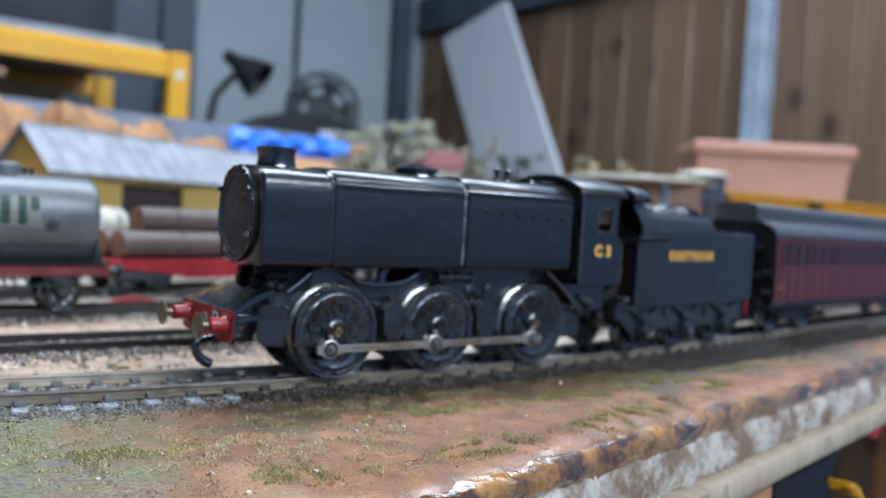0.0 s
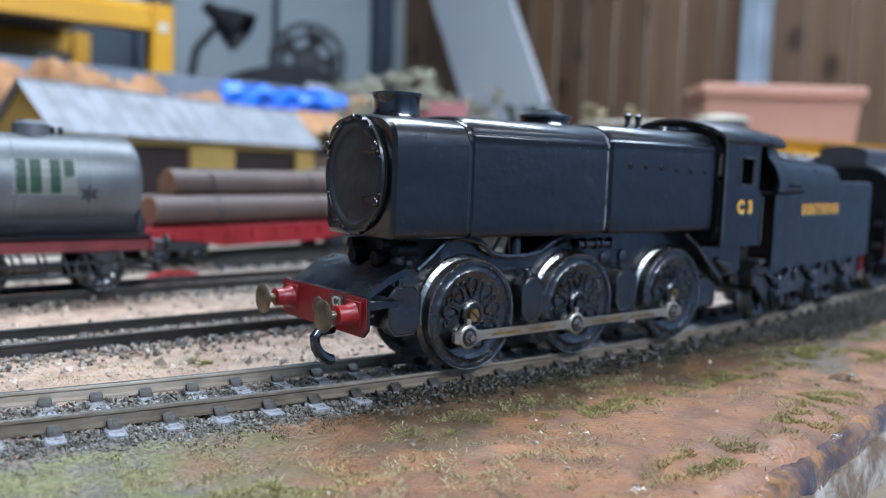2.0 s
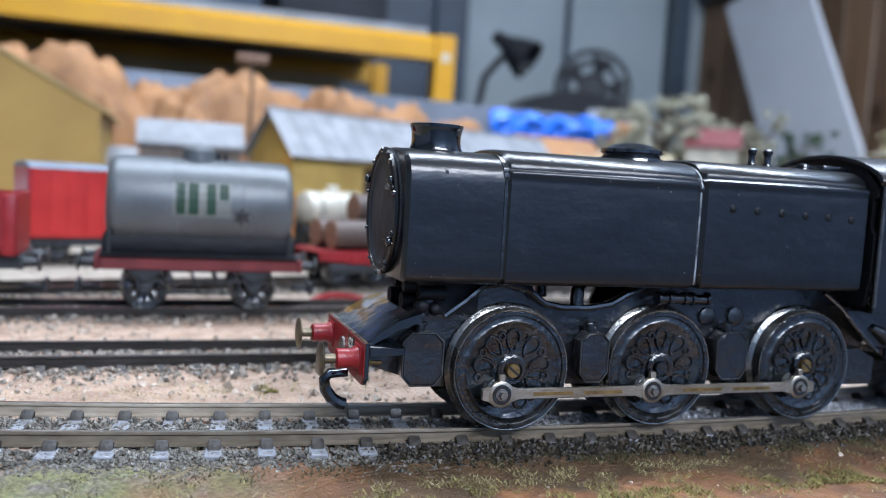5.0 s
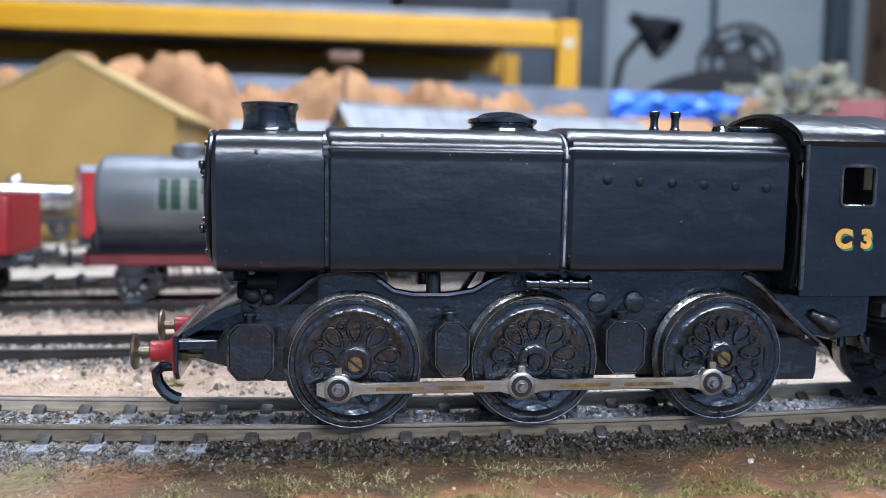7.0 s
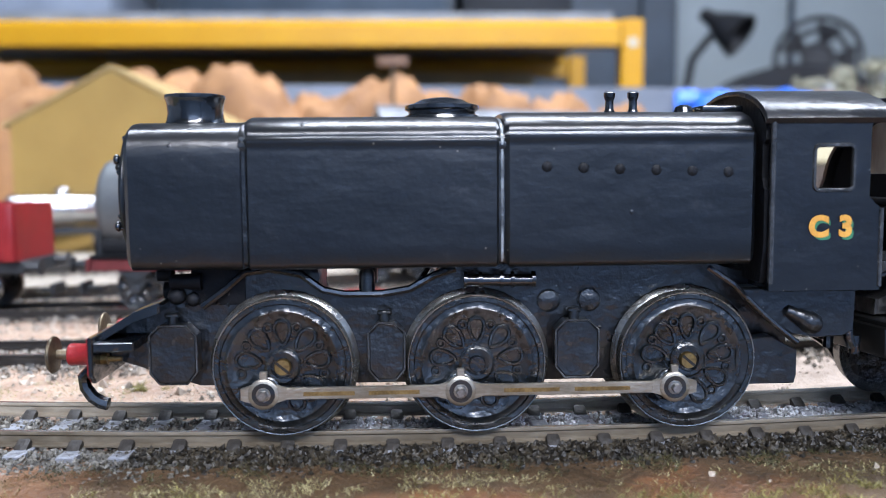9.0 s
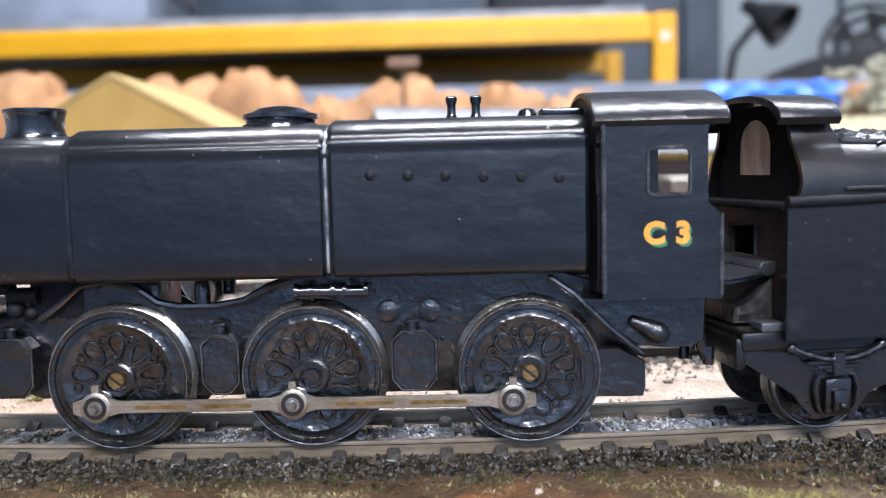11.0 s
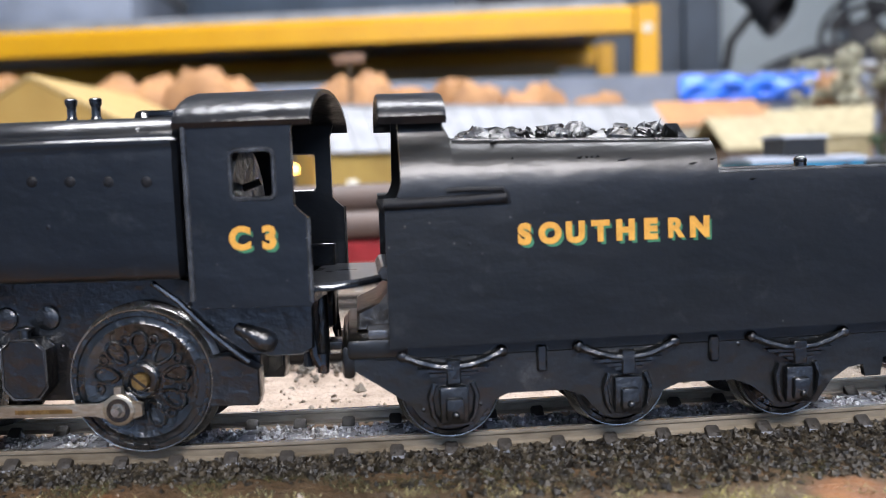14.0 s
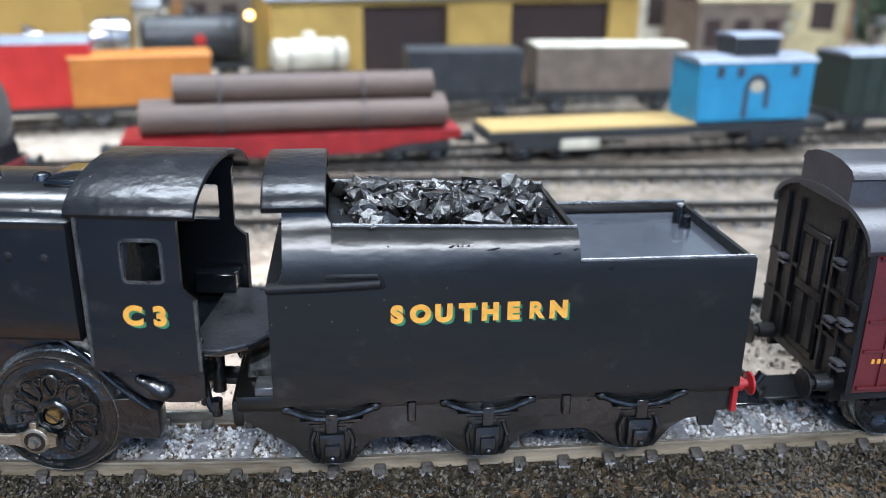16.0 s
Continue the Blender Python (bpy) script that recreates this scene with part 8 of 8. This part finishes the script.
crate("storage_box", -620, 1390, 280.5, 360, 260, 90, M_BACKSTRIP, "pale blue flat box on the white shelf", "box", M_WHITEBOARD)


def back_board():
    bm = B()
    prism(bm, [(-900, -20), (640, -20), (640, 152), (-900, 168)], 950, 962, "y")
    o = part("backdrop_board", bm, M_BACKSTRIP, None, smooth=False)
    o.location = (0, 0, -0.008)
    tagged(o, "pale blue-grey board standing along the back of the layout", "board")
    bm = B()
    rows = []
    for j in range(7):
        row = []
        for i in range(30):
            x = 364 + i * 6.5
            f = j / 6
            y = 938 - 9 * noise.noise(Vector((i * 0.35, j * 0.6, 2))) - 6 * math.sin(f * 3.1)
            z = 109 + f * (32 + 7 * noise.noise(Vector((i * 0.2, 0, 5)))) - (16 * (1 - f) * max(0, 1 - i / 5))
            row.append((x, y, z))
        rows.append(row)
    loft(bm, rows, caps=False, closed=False)
    o = part("plastic_sheet", bm, M_TARP, None)
    so = o.modifiers.new("thickness", "SOLIDIFY")
    so.thickness = 0.0015
    tagged(o, "crumpled bright blue plastic sheet draped along the back board", "plastic sheet")


back_board()


def leaning_board():
    bm = B()
    prism(bm, [(1865, 553), (1592, 622), (1281, 40), (1589, 40)], 1395, 1410, "x")
    o = part("leaning_board", bm, M_BOARD, None, smooth=False)
    tagged(o, "tall white board leaning askew against the brown wall", "board")


leaning_board()


def planter():
    t = thing("plastic_planter", 1084.0, 580.0, 62.0, -41.0, "terracotta plastic trough planter with a thick rim", "planter")
    hw, d = 112, 60
    bm = B()
    loft(bm, [[(-hw + 8, -d + 8, 0), (hw - 8, -d + 8, 0), (hw - 8, d - 8, 0), (-hw + 8, d - 8, 0)], [(-hw, -d, 102), (hw, -d, 102), (hw, d, 102), (-hw, d, 102)]])
    part("trough", bm, M_TERRA, t, smooth=False)
    bm = B()
    box(bm, -hw - 6, hw + 6, -d - 6, d + 6, 92, 112, 5, 2)
    part("rim", bm, M_TERRA, t)


planter()


def yellow_level():
    t = thing("spirit_level", 905.0, 430.0, 70.0, -6.0, "long yellow spirit level lying on the scenery", "spirit level")
    bm = B()
    prism(bm, [(-9, 0), (9, 0), (9, 3), (2, 5), (2, 13), (9, 15), (9, 18), (-9, 18), (-9, 15), (-2, 13), (-2, 5), (-9, 3)], -190, 320, "x")
    part("body", bm, M_YELLOW, t)
    for x in (-120, 60):
        bm = B()
        rod(bm, (x - 12, -6, 10), (x + 12, -6, 10), 4, n=10)
        part("vial", bm, M_WINDOW, t)


yellow_level()
for x, y, w, d in ((905, 470, 620, 120), (1160, 580, 460, 240)):
    o = part("trim", box(B(), x - w / 2, x + w / 2, y - d / 2, y + d / 2, -24, 61 if x > 1000 else 69, 3, 1), M_LEDGE)
    tagged(o, "pale timber step behind the scenery", "ledge", kind="structure")


def desk_lamp():
    t = thing("desk_lamp", 655.0, 1700.0, -20.0, -20.0, "black jointed desk lamp on the back bench", "desk lamp")
    bm = B()
    lathe(bm, [(70, 0), (70, 12), (60, 20), (8, 22)], (0, 0, 0), n=24)
    part("base", bm, M_DARKPLASTIC, t)
    bm = B()
    tube(bm, [(0, 0, 20), (-30, 0, 180), (-10, 0, 300), (30, 0, 350)], 9, 8)
    part("arm", bm, M_DARKPLASTIC, t)
    bm = B()
    lathe(bm, [(14, 0), (18, 30), (34, 60), (48, 100), (44, 100), (30, 60)], (10, 0, 395), (0.75, -0.3, -0.55), 20)
    part("shade", bm, M_DARKPLASTIC, t)


desk_lamp()


def desk_fan():
    t = thing("desk_fan", 930.0, 1720.0, -20.0, -25.0, "black round desk fan on the back bench", "desk fan")
    bm = B()
    lathe(bm, [(70, 0), (70, 14), (20, 26), (12, 30), (12, 240)], (0, 0, 0), n=20)
    part("stand", bm, M_DARKPLASTIC, t)
    for r in (30, 60, 86):
        bm = B()
        tube(bm, [(r * math.cos(a), -30, 300 + r * math.sin(a)) for a in np.linspace(0, 2 * math.pi, 24, endpoint=False)], 6, 6, True)
        part("guard_ring", bm, M_DARKPLASTIC, t)
    for k in range(5):
        bm = B()
        a = k * 2 * math.pi / 5
        prism(bm, [(15 * math.cos(a), 300 + 15 * math.sin(a)), (80 * math.cos(a - 0.35), 300 + 80 * math.sin(a - 0.35)), (82 * math.cos(a + 0.35), 300 + 82 * math.sin(a + 0.35))], -12, -8, "y")
        part("blade", bm, M_DARKPLASTIC, t)
    bm = B()
    rod(bm, (0, 50, 300), (0, -32, 300), 34, 26, 16)
    part("motor", bm, M_DARKPLASTIC, t)


desk_fan()


def arched_case():
    t = thing("dark_case", 850.0, 1660.0, -20.0, 0.0, "black arched case with a pale grey sheet in front", "case")
    bm = B()
    prism(bm, [(-200, 0)] + arc(0, 150, 200, 130, 180, 0, 18) + [(200, 0)], -60, 60, "y", 6)
    part("shell", bm, M_DARKPLASTIC, t)
    bm = B()
    prism(bm, [(10, 30), (150, 30), (150, 170), (110, 220), (60, 238), (10, 240)], -66, -62, "y")
    part("sheet", bm, M_BOARD, t, "pale grey sheet")


arched_case()
o = part("trim", box(B(), 500, 1390, 1560, 1900, -60, -21, 3, 1), M_DARKPLASTIC)
tagged(o, "dark work bench top along the back wall", "bench", kind="structure")
for x in (540, 1350):
    o = part("trim", box(B(), x - 25, x + 25, 1700, 1750, -960, -60, 2, 1), M_DARKPLASTIC)
    tagged(o, "dark steel bench leg", "leg", kind="structure")


# ---- below the board's front edge ----
def clutter():
    t = thing("black_case", EO[0], EO[1], -960.0, EDGE_A, "black hard case standing in the open bay below the board", "case")
    bm = B()
    prism(bm, [(151, 0), (206, 0), (213, 916), (227, 924), (222, 927), (151, 927)], 3, 11.5, "y", 0.6)
    part("shell", bm, M_MATTBLACK, t)
    bm = B()
    box(bm, 154, 206, 2, 3, 880, 921, 0.4, 1)
    part("lid_panel", bm, M_MATTBLACK, t)
    x, y = board_xy(345, 150)
    t = thing("storage_tub", x, y, -960.0, 11.5, "white plastic tub below the layout", "tub")
    bm = B()
    loft(bm, [[(-42, -50, 0), (60, -50, 0), (60, 50, 0), (-42, 50, 0)], [(-48, -58, 900), (70, -58, 900), (70, 58, 900), (-48, 58, 900)]])
    part("body", bm, M_WHITEBOARD, t, smooth=False)
    bm = B()
    box(bm, -52, 76, -64, 64, 896, 908, 4, 2)
    part("rim", bm, M_WHITEBOARD, t)
    for s_, z in ((181, -50.5), (206, -47.5), (211, -51.0)):
        x, y = board_xy(s_, -1)
        c = thing("spring_clamp", x, y, z, 11.5, "yellow-handled clamp gripping the black case", "clamp", "yellow clamps")
        bm = B()
        tube(bm, [(0, -3, 0), (5, -4, -1.6), (9, -5, -4)], [1.3, 1.2, 0.9], 8)
        tube(bm, [(0, 4.5, 0), (0, 2, 0), (0, -3, 0)], [0.9, 1.0, 1.3], 8)
        part("grip", bm, M_YELLOW, c)
    x, y = board_xy(292, 10)
    c = thing("cable_tie", x, y, -39.0, 11.5, "red plastic loop hanging under the board", "loop")
    bm = B()
    tube(bm, [(9 * math.cos(a), 0, 7 * math.sin(a)) for a in np.linspace(0, 2 * math.pi, 20, endpoint=False)], 1.6, 8, True)
    part("loop", bm, M_BRIGHTRED, c)


clutter()


def red_offcut(x, y):
    t = thing("red_offcut", x, y, -4.2, 12.0, "curved offcut of red plastic lying beside the siding", "offcut")
    bm = B()
    prism(bm, arc(0, -14, 20, 18, 125, 55, 12) + arc(0, -14, 17, 14.5, 55, 125, 12), 0, 1.6, "z")
    for v in bm.verts:
        v.co.z += 1.4 - 0.012 * v.co.x ** 2
    part("strip", bm, M_WAGRED, t)


red_offcut(4.5, 163.0)
